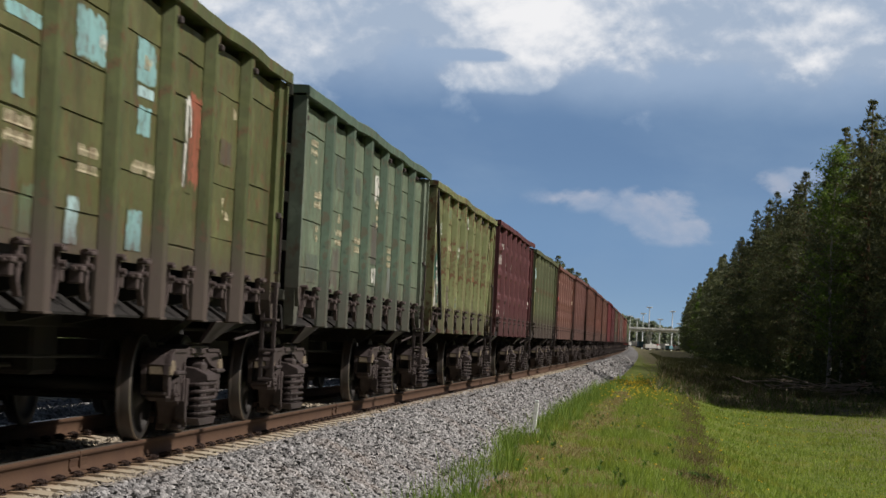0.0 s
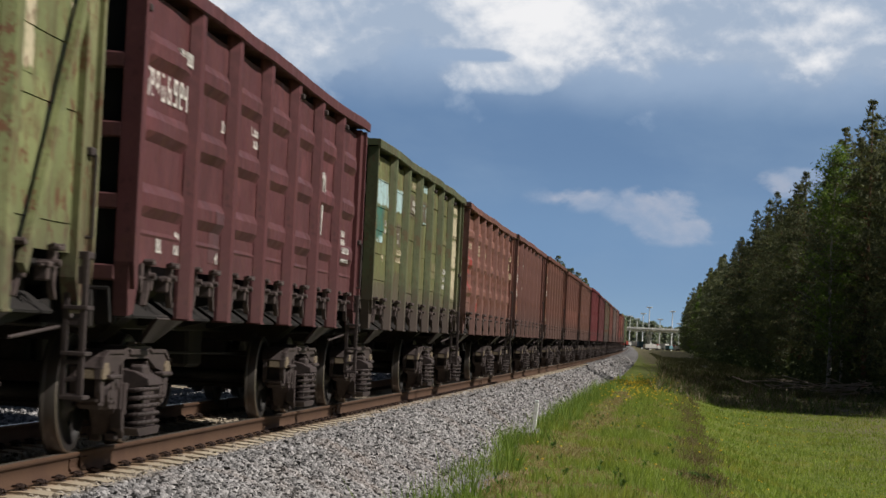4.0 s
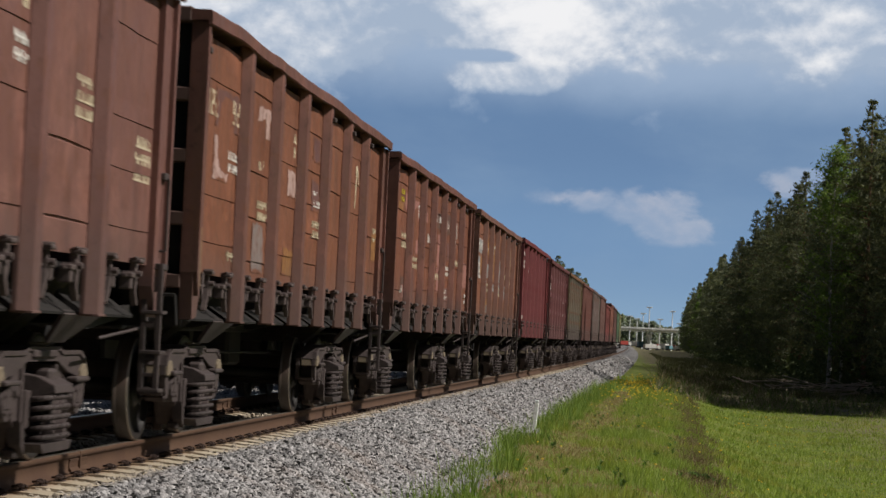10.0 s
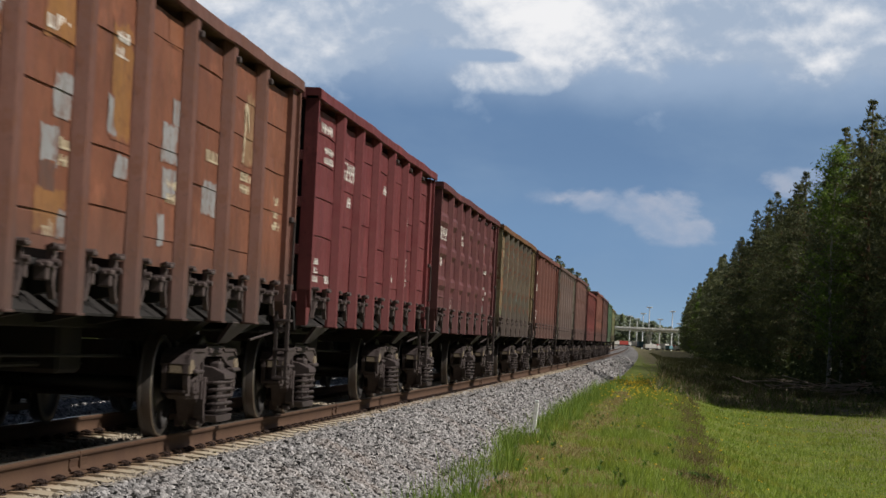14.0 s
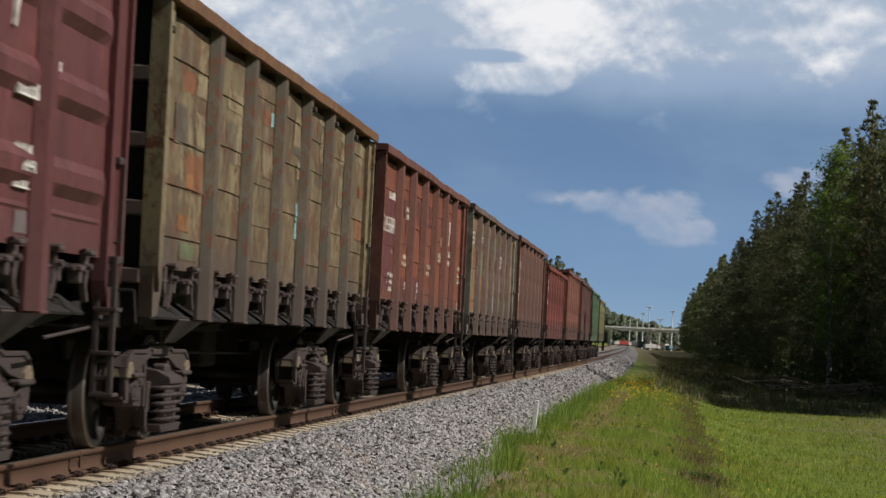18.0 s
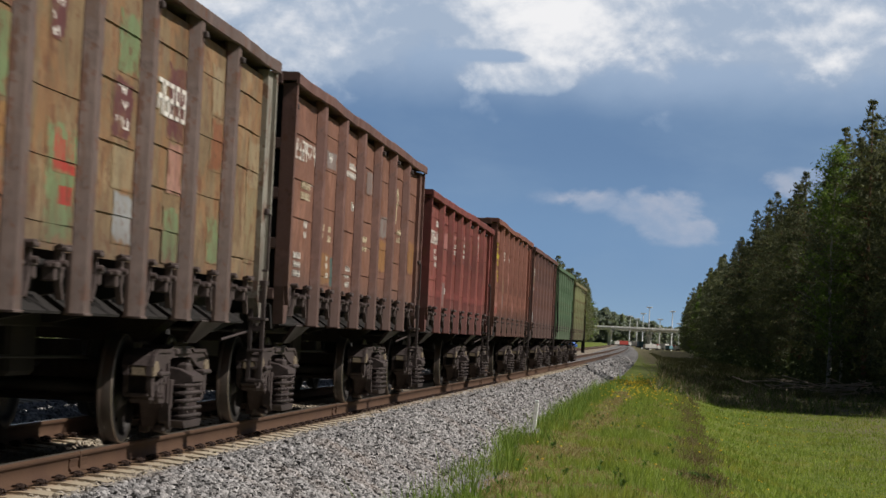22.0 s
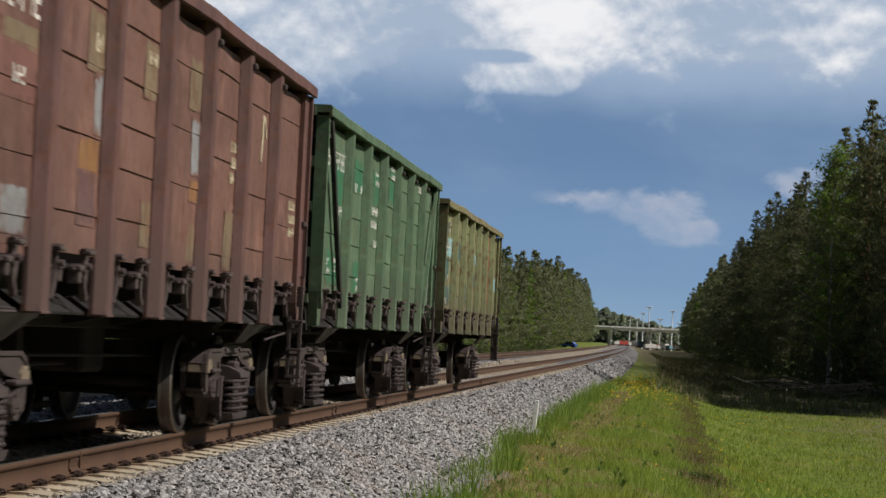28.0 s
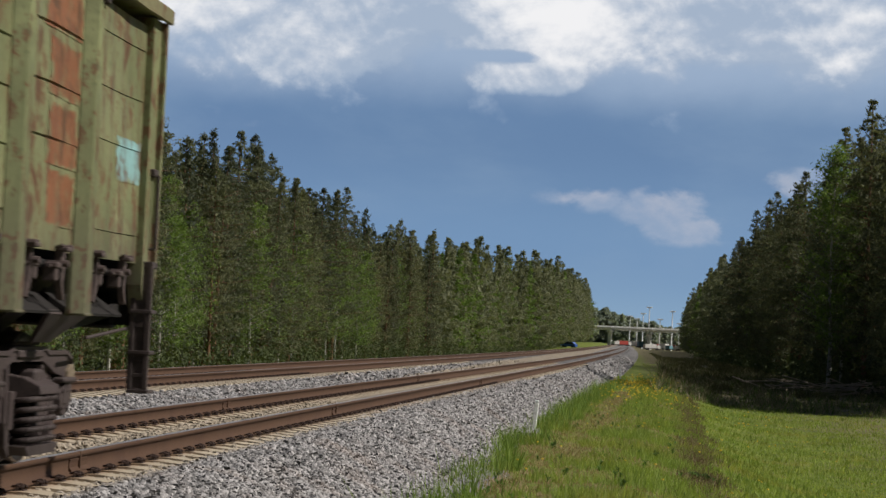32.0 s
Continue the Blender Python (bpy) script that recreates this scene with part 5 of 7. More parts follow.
wagon(6, "tan gondola wagon patched in green, maroon and ochre", (0.205, 0.138, 0.072), (0.240, 0.170, 0.095), 3.71, post=(0.125, 0.090, 0.080), rust=0.4, patchy=0.5, other=(0.250, 0.117, 0.048), blotch=0.35, corner=(0.25, 0.235, 0.20), marks=(
    ("t", 0, 0.40, 0.67, 2.95, 3.22, 3, "white"), ("t", 0, 0.67, 0.87, 3.05, 3.24, 2, "cream"), ("p", 0, 0.85, 0.99, 2.90, 3.24, "maroon"),
    ("t", 1, 0.01, 0.15, 2.95, 3.14, 2, "white"), ("p", 0, 0.35, 0.57, 2.37, 2.83, "pale"), ("p", 0, 0.63, 0.95, 2.52, 2.80, "rust"),
    ("p", 0, 0.31, 0.57, 1.60, 1.91, "red"), ("c", 1.36, 1.70, "red"), ("p", 1, 0.43, 1.00, 3.26, 3.32, "lime"), ("p", 1, 0.40, 1.00, 2.91, 3.19, "maroon"),
    ("n", 1, 0.08, 1.00, 2.97, 3.19, "white"), ("p", 1, 0.41, 1.00, 2.37, 2.87, "lime"), ("p", 1, 0.48, 1.00, 2.06, 2.34, "ochre"),
    ("p", 1, 0.45, 0.82, 1.80, 2.04, "plum"), ("p", 1, 0.47, 1.00, 1.62, 1.89, "rust"), ("p", 2, 0.42, 0.70, 2.87, 3.19, "maroon"),
    ("t", 2, 0.45, 0.68, 2.88, 3.16, 3, "white"), ("p", 2, 0.45, 1.00, 1.55, 2.35, "lime"), ("p", 2, 0.57, 1.00, 2.02, 2.32, "red"),
    ("p", 2, 0.70, 0.96, 1.79, 1.94, "red"), ("p", 3, 0.53, 1.00, 2.86, 3.32, "lime"), ("p", 3, 0.45, 0.92, 2.38, 2.83, "maroon"),
    ("t", 3, 0.53, 0.84, 2.46, 2.79, 3, "white"), ("p", 3, 0.51, 1.00, 2.01, 2.34, "pale"), ("p", 3, 0.58, 1.00, 1.62, 2.00, "slate"),
    ("p", 4, 0.54, 1.00, 2.52, 3.14, "maroon"), ("n", 4, 0.08, 1.00, 2.69, 2.97, "white"), ("p", 4, 0.63, 1.00, 2.10, 2.51, "pink"),
    ("p", 4, 0.58, 1.00, 1.54, 1.99, "lime"), ("p", 5, 0.58, 1.00, 2.90, 3.35, "pale"), ("p", 5, 0.59, 1.00, 2.42, 2.88, "rust"), ("p", 5, 0.63, 1.00, 1.60, 2.03, "lime"),
    ("p", 6, 0.63, 1.00, 2.39, 2.85, "pale"), ("p", 6, 0.63, 1.00, 1.67, 2.39, "sage"),))
wagon(7, "orange-brown gondola wagon with maroon repainted fields and a bent rim", (0.192, 0.056, 0.031), (0.218, 0.068, 0.038), 3.69, post=(0.140, 0.056, 0.044), rust=0.25, marks=(
    ("p", 0, 0.29, 1.00, 1.59, 3.11, "maroon"), ("t", 0, 0.54, 1.00, 3.00, 3.11, 1, "white"), ("n", 0, 0.08, 1.00, 2.51, 2.73, "white"),
    ("t", 0, 0.85, 0.99, 2.14, 2.26, 1, "white"), ("t", 0, 0.58, 1.00, 1.67, 1.94, 3, "white"), ("p", 1, 0.59, 1.00, 2.84, 3.12, "maroon"),
    ("t", 1, 0.73, 1.00, 2.81, 3.00, 2, "white"), ("p", 1, 0.78, 1.00, 2.36, 2.81, "plum"), ("t", 1, 0.59, 1.00, 2.08, 2.27, 2, "cream"),
    ("p", 1, 0.42, 0.96, 1.53, 1.93, "maroon"), ("p", 2, 0.00, 0.17, 1.55, 1.97, "grey"), ("t", 1, 0.81, 1.00, 1.74, 1.85, 1, "white"),
    ("p", 2, 0.55, 1.00, 2.80, 3.19, "maroon"), ("t", 2, 0.60, 1.00, 2.99, 3.18, 2, "white"), ("t", 3, 0.01, 0.15, 2.83, 2.94, 1, "white"),
    ("p", 2, 0.49, 1.00, 1.55, 1.96, "maroon"), ("t", 2, 0.85, 0.99, 1.62, 1.89, 3, "white"), ("p", 4, 0.00, 0.22, 2.33, 2.84, "plum"),
    ("t", 3, 0.61, 1.00, 2.04, 2.23, 2, "cream"), ("p", 3, 0.70, 1.00, 2.84, 3.19, "maroon"), ("t", 4, 0.85, 0.99, 2.61, 2.78, 1, "cream"),
    ("t", 4, 0.69, 1.00, 2.34, 2.50, 1, "cream"), ("p", 5, 0.00, 0.43, 2.10, 2.33, "maroon"), ("s", 5, 0.68, 2.67, 3.09, "white"),
    ("t", 5, 0.73, 1.00, 2.33, 2.59, 2, "white"), ("t", 6, 0.72, 1.00, 2.05, 2.37, 3, "cream"), ("t", 6, 0.85, 0.99, 1.55, 1.78, 1, "white"),))
wagon(8, "mottled olive and tan gondola wagon, paint peeling over old rust", (0.155, 0.120, 0.066), (0.235, 0.185, 0.105), 3.71, post=(0.085, 0.074, 0.054), rim=(0.156, 0.077, 0.034), rust=0.55, patchy=0.75, other=(0.073, 0.050, 0.033), dust=0.85, blotch=0.75, corner=(0.20, 0.165, 0.095), marks=(
    ("p", 0, 0.42, 0.70, 2.97, 3.15, "rust"), ("p", 0, 0.72, 1.00, 2.98, 3.18, "pale"), ("p", 0, 0.26, 0.55, 2.53, 2.86, "dark"), ("p", 0, 0.50, 1.00, 2.16, 2.50, "rust"),
    ("p", 0, 0.56, 0.70, 2.19, 2.31, "orange"), ("p", 0, 0.72, 1.00, 2.56, 2.85, "pale"), ("p", 0, 0.41, 0.68, 1.82, 1.96, "orange"),
    ("p", 0, 0.50, 0.92, 1.59, 1.74, "lime"), ("c", 1.36, 1.45, "lime"), ("p", 1, 0.46, 1.00, 3.02, 3.20, "pale"), ("p", 1, 0.46, 0.86, 2.50, 2.93, "dark"),
    ("p", 1, 0.80, 1.00, 2.55, 2.92, "pale"), ("p", 2, 0.01, 0.15, 2.07, 2.28, "blue"), ("p", 2, 0.59, 0.87, 3.07, 3.22, "rust"), ("p", 2, 0.85, 0.99, 3.08, 3.22, "blue"),
    ("p", 2, 0.56, 1.00, 2.55, 2.88, "pale"), ("p", 3, 0.66, 1.00, 2.98, 3.32, "pale"), ("p", 3, 0.84, 1.00, 2.21, 2.41, "blue"), ("p", 3, 0.85, 0.99, 2.02, 2.21, "blue"),
    ("p", 3, 0.82, 1.00, 2.66, 2.87, "pale"), ("p", 3, 0.65, 1.00, 2.91, 3.01, "dark"), ("p", 4, 0.70, 1.00, 3.41, 3.57, "pale"), ("p", 4, 0.83, 1.00, 2.98, 3.35, "pale"),
    ("p", 4, 0.58, 1.00, 2.70, 2.96, "dark"), ("p", 5, 0.74, 1.00, 3.36, 3.56, "pale"), ("p", 5, 0.70, 1.00, 3.09, 3.30, "pale"), ("p", 5, 0.68, 1.00, 2.57, 2.96, "pale"),
    ("p", 6, 0.58, 1.00, 3.21, 3.51, "pale"), ("p", 6, 0.70, 1.00, 2.79, 2.93, "rust"), ("p", 6, 0.60, 1.00, 2.23, 2.51, "rust"),))
wagon(9, "maroon gondola wagon with pressed steel sides", (0.106, 0.031, 0.033), (0.130, 0.041, 0.042), 3.7, "pressed", rust=0.12, dust=0.25, marks=(
    ("n", 0, 0.08, 1.00, 2.76, 2.98, "white"), ("t", 1, 0.01, 0.15, 3.31, 3.41, 1, "white"), ("t", 0, 0.41, 0.69, 2.29, 2.39, 1, "white"),
    ("t", 0, 0.45, 0.59, 2.38, 2.48, 1, "white"), ("t", 1, 0.01, 0.15, 2.32, 2.44, 1, "white"), ("c", 1.99, 2.17, "yellow"), ("t", 1, 0.50, 0.64, 2.82, 2.93, 1, "white"),
    ("t", 2, 0.05, 0.19, 2.84, 2.95, 1, "white"), ("t", 1, 0.54, 0.68, 1.55, 1.74, 2, "white"), ("t", 2, 0.58, 1.00, 2.81, 3.00, 2, "white"),
    ("t", 3, 0.03, 0.17, 2.84, 3.03, 2, "white"), ("s", 5, 0.63, 2.81, 3.20, "white"), ("t", 6, 0.00, 0.19, 2.62, 2.72, 1, "white"),
    ("t", 5, 0.66, 1.00, 2.41, 2.51, 1, "white"), ("t", 5, 0.70, 1.00, 1.85, 2.13, 3, "white"), ("p", 5, 0.80, 1.00, 1.57, 1.72, "grey"),))
wagon(10, "clean crimson gondola wagon with crisp white stencils", (0.140, 0.026, 0.029), (0.160, 0.036, 0.038), 3.76, rust=0.06, dust=0.12, marks=(
    ("t", 0, 0.30, 0.81, 3.34, 3.45, 1, "white"), ("t", 0, 0.46, 0.90, 3.00, 3.19, 2, "white"), ("t", 0, 0.22, 0.49, 1.61, 1.88, 3, "white"),
    ("t", 0, 0.78, 1.00, 1.61, 1.71, 1, "white"), ("n", 1, 0.08, 1.00, 2.93, 3.15, "white"), ("t", 1, 0.61, 0.86, 2.60, 2.73, 1, "white"),
    ("t", 3, 0.00, 0.20, 3.10, 3.30, 1, "white"), ("t", 3, 0.74, 1.00, 3.00, 3.12, 1, "white"), ("s", 5, 0.3, 2.3, 3.0, "white"), ("t", 5, 0.2, 0.6, 1.78, 2.2, 6, "white"),
    ("t", 4, 0.3, 0.6, 1.8, 1.9, 1, "white"),))
wagon(11, "ochre-brown gondola wagon with pale grey patches", (0.178, 0.062, 0.034), (0.215, 0.080, 0.042), 3.69, post=(0.135, 0.061, 0.046), rust=0.3, blotch=0.15, marks=(
    ("p", 0, 0.29, 1.00, 2.84, 3.13, "slate"), ("n", 0, 0.08, 1.00, 2.92, 3.14, "white"), ("p", 0, 0.32, 0.81, 2.30, 2.79, "slate"),
    ("p", 1, 0.01, 0.15, 2.36, 2.93, "slate"), ("p", 0, 0.75, 1.00, 2.37, 2.80, "ochre"), ("t", 0, 0.45, 0.76, 2.56, 2.75, 2, "white"),
    ("t", 0, 0.54, 0.76, 2.31, 2.50, 2, "white"), ("p", 1, 0.46, 1.00, 2.85, 3.23, "ochre"), ("t", 1, 0.49, 0.90, 2.91, 3.02, 1, "white"),
    ("t", 2, 0.01, 0.15, 2.91, 3.01, 1, "white"), ("p", 1, 0.68, 1.00, 2.36, 2.67, "slate"), ("p", 1, 0.50, 0.80, 2.03, 2.30, "slate"),
    ("p", 1, 0.49, 0.77, 1.87, 2.07, "dark"), ("t", 1, 0.80, 1.00, 2.06, 2.25, 2, "cream"), ("p", 1, 0.42, 1.00, 1.59, 1.90, "ochre"),
    ("t", 1, 0.48, 0.82, 1.59, 1.70, 1, "cream"), ("p", 1, 0.85, 0.99, 1.58, 1.78, "slate"), ("p", 2, 0.54, 1.00, 2.35, 3.24, "ochre"),
    ("t", 2, 0.58, 0.88, 2.96, 3.15, 2, "white"), ("t", 3, 0.01, 0.15, 2.96, 3.15, 2, "white"), ("t", 3, 0.01, 0.15, 2.44, 2.56, 1, "white"),
    ("p", 2, 0.49, 0.68, 2.37, 2.67, "slate"), ("p", 2, 0.65, 1.00, 2.09, 2.27, "slate"), ("p", 3, 0.62, 1.00, 3.27, 3.50, "rust"),
    ("p", 4, 0.01, 0.15, 2.95, 3.23, "slate"), ("p", 3, 0.57, 1.00, 2.34, 2.66, "slate"), ("p", 3, 0.81, 1.00, 2.65, 2.87, "slate"),
    ("p", 3, 0.64, 1.00, 2.05, 2.30, "slate"), ("t", 3, 0.73, 1.00, 2.02, 2.21, 2, "cream"), ("p", 3, 0.54, 0.71, 1.66, 1.93, "slate"),
    ("t", 4, 0.61, 1.00, 2.48, 2.58, 1, "cream"), ("p", 4, 0.54, 1.00, 2.00, 2.31, "slate"), ("p", 5, 0.69, 1.00, 2.58, 3.30, "tan"), ("s", 5, 0.62, 2.59, 3.13, "cream"),
    ("t", 5, 0.58, 1.00, 2.32, 2.51, 2, "cream"), ("t", 6, 0.60, 1.00, 2.06, 2.40, 3, "cream"), ("c", 1.36, 1.63, "slate"),))
wagon(12, "orange-brown gondola wagon with pink blotches", (0.170, 0.056, 0.030), (0.200, 0.070, 0.037), 3.71, post=(0.122, 0.049, 0.037), rust=0.3, blotch=0.1, marks=(
    ("t", 0, 0.51, 0.76, 3.05, 3.24, 2, "yellow"), ("p", 0, 0.30, 0.76, 2.92, 3.03, "ochre"), ("p", 0, 0.85, 0.99, 2.95, 3.22, "pink"),
    ("t", 0, 0.64, 1.00, 2.37, 2.60, 2, "cream"), ("p", 0, 0.72, 1.00, 1.71, 1.93, "dark"), ("t", 0, 0.67, 0.89, 1.68, 1.79, 1, "white"),
    ("p", 0, 0.81, 1.00, 1.59, 1.81, "pink"), ("p", 1, 0.35, 1.00, 2.88, 3.19, "pink"), ("n", 1, 0.08, 1.00, 2.91, 3.13, "white"), ("p", 1, 0.73, 0.98, 2.34, 2.57, "pink"),
    ("t", 1, 0.49, 1.00, 2.10, 2.29, 2, "cream"), ("p", 1, 0.32, 0.73, 1.60, 2.09, "plum"), ("p", 2, 0.50, 0.67, 2.90, 3.09, "pink"),
    ("t", 2, 0.77, 0.98, 2.60, 2.74, 1, "white"), ("t", 3, 0.01, 0.15, 2.93, 3.04, 1, "cream"), ("p", 3, 0.49, 1.00, 2.89, 3.19, "dark"),
    ("t", 3, 0.54, 1.00, 3.02, 3.13, 1, "white"), ("p", 3, 0.68, 1.00, 2.25, 2.81, "pink"), ("p", 3, 0.71, 1.00, 1.78, 2.25, "pink"),
    ("t", 3, 0.50, 0.97, 2.02, 2.13, 1, "cream"), ("p", 4, 0.53, 1.00, 2.87, 3.26, "dark"), ("t", 4, 0.60, 1.00, 2.99, 3.13, 1, "white"),
    ("p", 4, 0.69, 1.00, 2.42, 2.76, "plum"), ("t", 4, 0.57, 1.00, 2.03, 2.31, 3, "white"), ("p", 4, 0.48, 1.00, 1.56, 1.94, "plum"),
    ("t", 4, 0.49, 0.96, 1.70, 1.89, 2, "white"), ("s", 5, 0.50, 2.56, 3.14, "white"), ("t", 5, 0.55, 1.00, 2.37, 2.47, 1, "cream"),
    ("p", 6, 0.49, 1.00, 1.97, 2.49, "pink"), ("t", 6, 0.80, 1.00, 1.69, 1.89, 2, "white"),))
wagon(13, "rust-orange gondola wagon with white smeared fields", (0.168, 0.059, 0.029), (0.200, 0.072, 0.036), 3.74, post=(0.120, 0.050, 0.037), rust=0.3, blotch=0.1, marks=(
    ("p", 0, 0.33, 1.00, 2.83, 3.18, "plum"), ("n", 0, 0.08, 1.00, 2.90, 3.12, "cream"), ("p", 0, 0.32, 0.74, 2.36, 2.75, "blush"),
    ("t", 0, 0.72, 1.00, 2.46, 2.65, 2, "white"), ("t", 1, 0.01, 0.15, 2.54, 2.65, 1, "white"), ("t", 0, 0.81, 1.00, 1.65, 1.75, 1, "cream"), ("c", 1.36, 1.89, "tan"),
    ("p", 1, 0.46, 1.00, 2.92, 3.22, "blush"), ("t", 1, 0.59, 0.81, 2.60, 2.70, 1, "cream"), ("t", 2, 0.01, 0.15, 2.59, 2.69, 1, "cream"),
    ("t", 1, 0.61, 1.00, 2.11, 2.30, 2, "cream"), ("p", 1, 0.50, 0.88, 1.59, 2.08, "grey"), ("t", 2, 0.85, 0.99, 3.04, 3.14, 1, "cream"),
    ("t", 2, 0.85, 0.99, 2.89, 3.00, 1, "cream"), ("p", 2, 0.64, 1.00, 2.46, 2.75, "blush"), ("p", 2, 0.53, 1.00, 1.62, 1.91, "ochre"),
    ("p", 3, 0.60, 1.00, 2.96, 3.24, "plum"), ("p", 3, 0.59, 1.00, 2.40, 2.75, "plum"), ("t", 3, 0.66, 1.00, 2.45, 2.74, 3, "white"),
    ("t", 3, 0.63, 1.00, 2.10, 2.29, 2, "cream"), ("p", 5, 0.01, 0.15, 2.96, 3.21, "blush"), ("s", 5, 0.67, 2.64, 3.15, "cream"),
    ("t", 6, 0.00, 0.31, 2.40, 2.51, 1, "cream"), ("p", 6, 0.71, 1.00, 2.03, 2.42, "ochre"), ("t", 6, 0.79, 1.00, 2.29, 2.48, 2, "cream"),))
wagon(14, "mauve-brown gondola wagon with dark repainted fields", (0.170, 0.073, 0.056), (0.205, 0.091, 0.069), 3.73, post=(0.145, 0.065, 0.054), rust=0.2, marks=(
    ("t", 0, 0.49, 0.78, 2.95, 3.23, 3, "cream"), ("p", 0, 0.45, 1.00, 2.90, 2.98, "plum"), ("p", 0, 0.38, 1.00, 2.41, 2.77, "plum"),
    ("n", 0, 0.08, 1.00, 2.52, 2.74, "white"), ("t", 0, 0.47, 0.78, 2.24, 2.35, 1, "white"), ("t", 0, 0.42, 0.86, 2.14, 2.24, 1, "white"),
    ("p", 0, 0.42, 1.00, 1.67, 1.93, "rust"), ("t", 0, 0.85, 0.99, 1.71, 1.81, 1, "cream"), ("p", 0, 0.52, 0.91, 2.04, 2.19, "dark"),
    ("p", 1, 0.53, 1.00, 2.84, 3.32, "plum"), ("t", 1, 0.78, 1.00, 2.88, 3.07, 2, "white"), ("t", 1, 0.78, 1.00, 2.40, 2.59, 2, "white"),
    ("t", 1, 0.58, 1.00, 2.12, 2.31, 2, "cream"), ("p", 1, 0.50, 0.95, 1.67, 2.09, "dark"), ("p", 2, 0.66, 1.00, 2.94, 3.13, "ochre"),
    ("t", 2, 0.61, 0.84, 2.96, 3.07, 1, "cream"), ("t", 3, 0.01, 0.15, 2.98, 3.08, 1, "cream"), ("t", 2, 0.58, 0.72, 1.64, 1.91, 3, "white"),
    ("p", 2, 0.57, 0.82, 1.74, 2.01, "plum"), ("p", 3, 0.64, 1.00, 2.82, 3.29, "slate"), ("p", 3, 0.70, 1.00, 2.89, 3.21, "maroon"),
    ("p", 3, 0.60, 0.87, 2.41, 2.81, "slate"), ("t", 3, 0.85, 0.99, 2.53, 2.72, 2, "white"), ("t", 3, 0.63, 1.00, 2.11, 2.30, 2, "white"),
    ("p", 3, 0.63, 1.00, 1.58, 1.94, "maroon"), ("t", 4, 0.85, 0.99, 2.95, 3.05, 1, "cream"), ("t", 4, 0.75, 1.00, 2.61, 2.80, 2, "white"),
    ("s", 5, 0.70, 2.82, 3.15, "cream"), ("t", 5, 0.65, 1.00, 2.42, 2.71, 3, "cream"), ("t", 6, 0.63, 1.00, 2.12, 2.46, 3, "cream"), ("c", 1.36, 1.58, "sage"),))
wagon(15, "pinkish brown gondola wagon with pressed sides and red scrawls", (0.208, 0.090, 0.069), (0.260, 0.117, 0.091), 3.68, "pressed", post=(0.166, 0.077, 0.062), rust=0.35, blotch=0.15, marks=(
    ("p", 0, 0.35, 0.93, 2.64, 3.08, "rose"), ("p", 0, 0.31, 0.60, 2.30, 2.78, "red"), ("p", 0, 0.43, 0.57, 1.96, 2.17, "red"), ("p", 1, 0.47, 0.66, 3.13, 3.31, "red"),
    ("c", 1.40, 1.54, "red"), ("c", 1.58, 1.69, "plum"), ("t", 0, 0.33, 0.83, 2.83, 2.94, 1, "cream"), ("p", 1, 0.57, 1.00, 2.81, 3.11, "rose"),
    ("t", 1, 0.59, 1.00, 2.73, 3.00, 3, "cream"), ("p", 1, 0.45, 0.59, 1.60, 1.80, "red"), ("p", 1, 0.67, 0.89, 1.58, 1.77, "red"),
    ("p", 2, 0.55, 1.00, 2.53, 2.59, "plum"), ("t", 2, 0.79, 1.00, 2.76, 2.87, 1, "cream"), ("p", 4, 0.00, 0.19, 2.10, 2.49, "plum"),
    ("t", 4, 0.01, 0.15, 2.29, 2.39, 1, "white"), ("p", 3, 0.64, 1.00, 2.49, 2.54, "plum"), ("p", 4, 0.73, 1.00, 2.53, 2.65, "plum"),
    ("t", 6, 0.64, 1.00, 2.51, 3.10, 3, "cream"), ("p", 3, 0.52, 1.00, 3.23, 3.53, "rose"), ("p", 0, 0.45, 1.00, 2.26, 2.31, "plum"),))
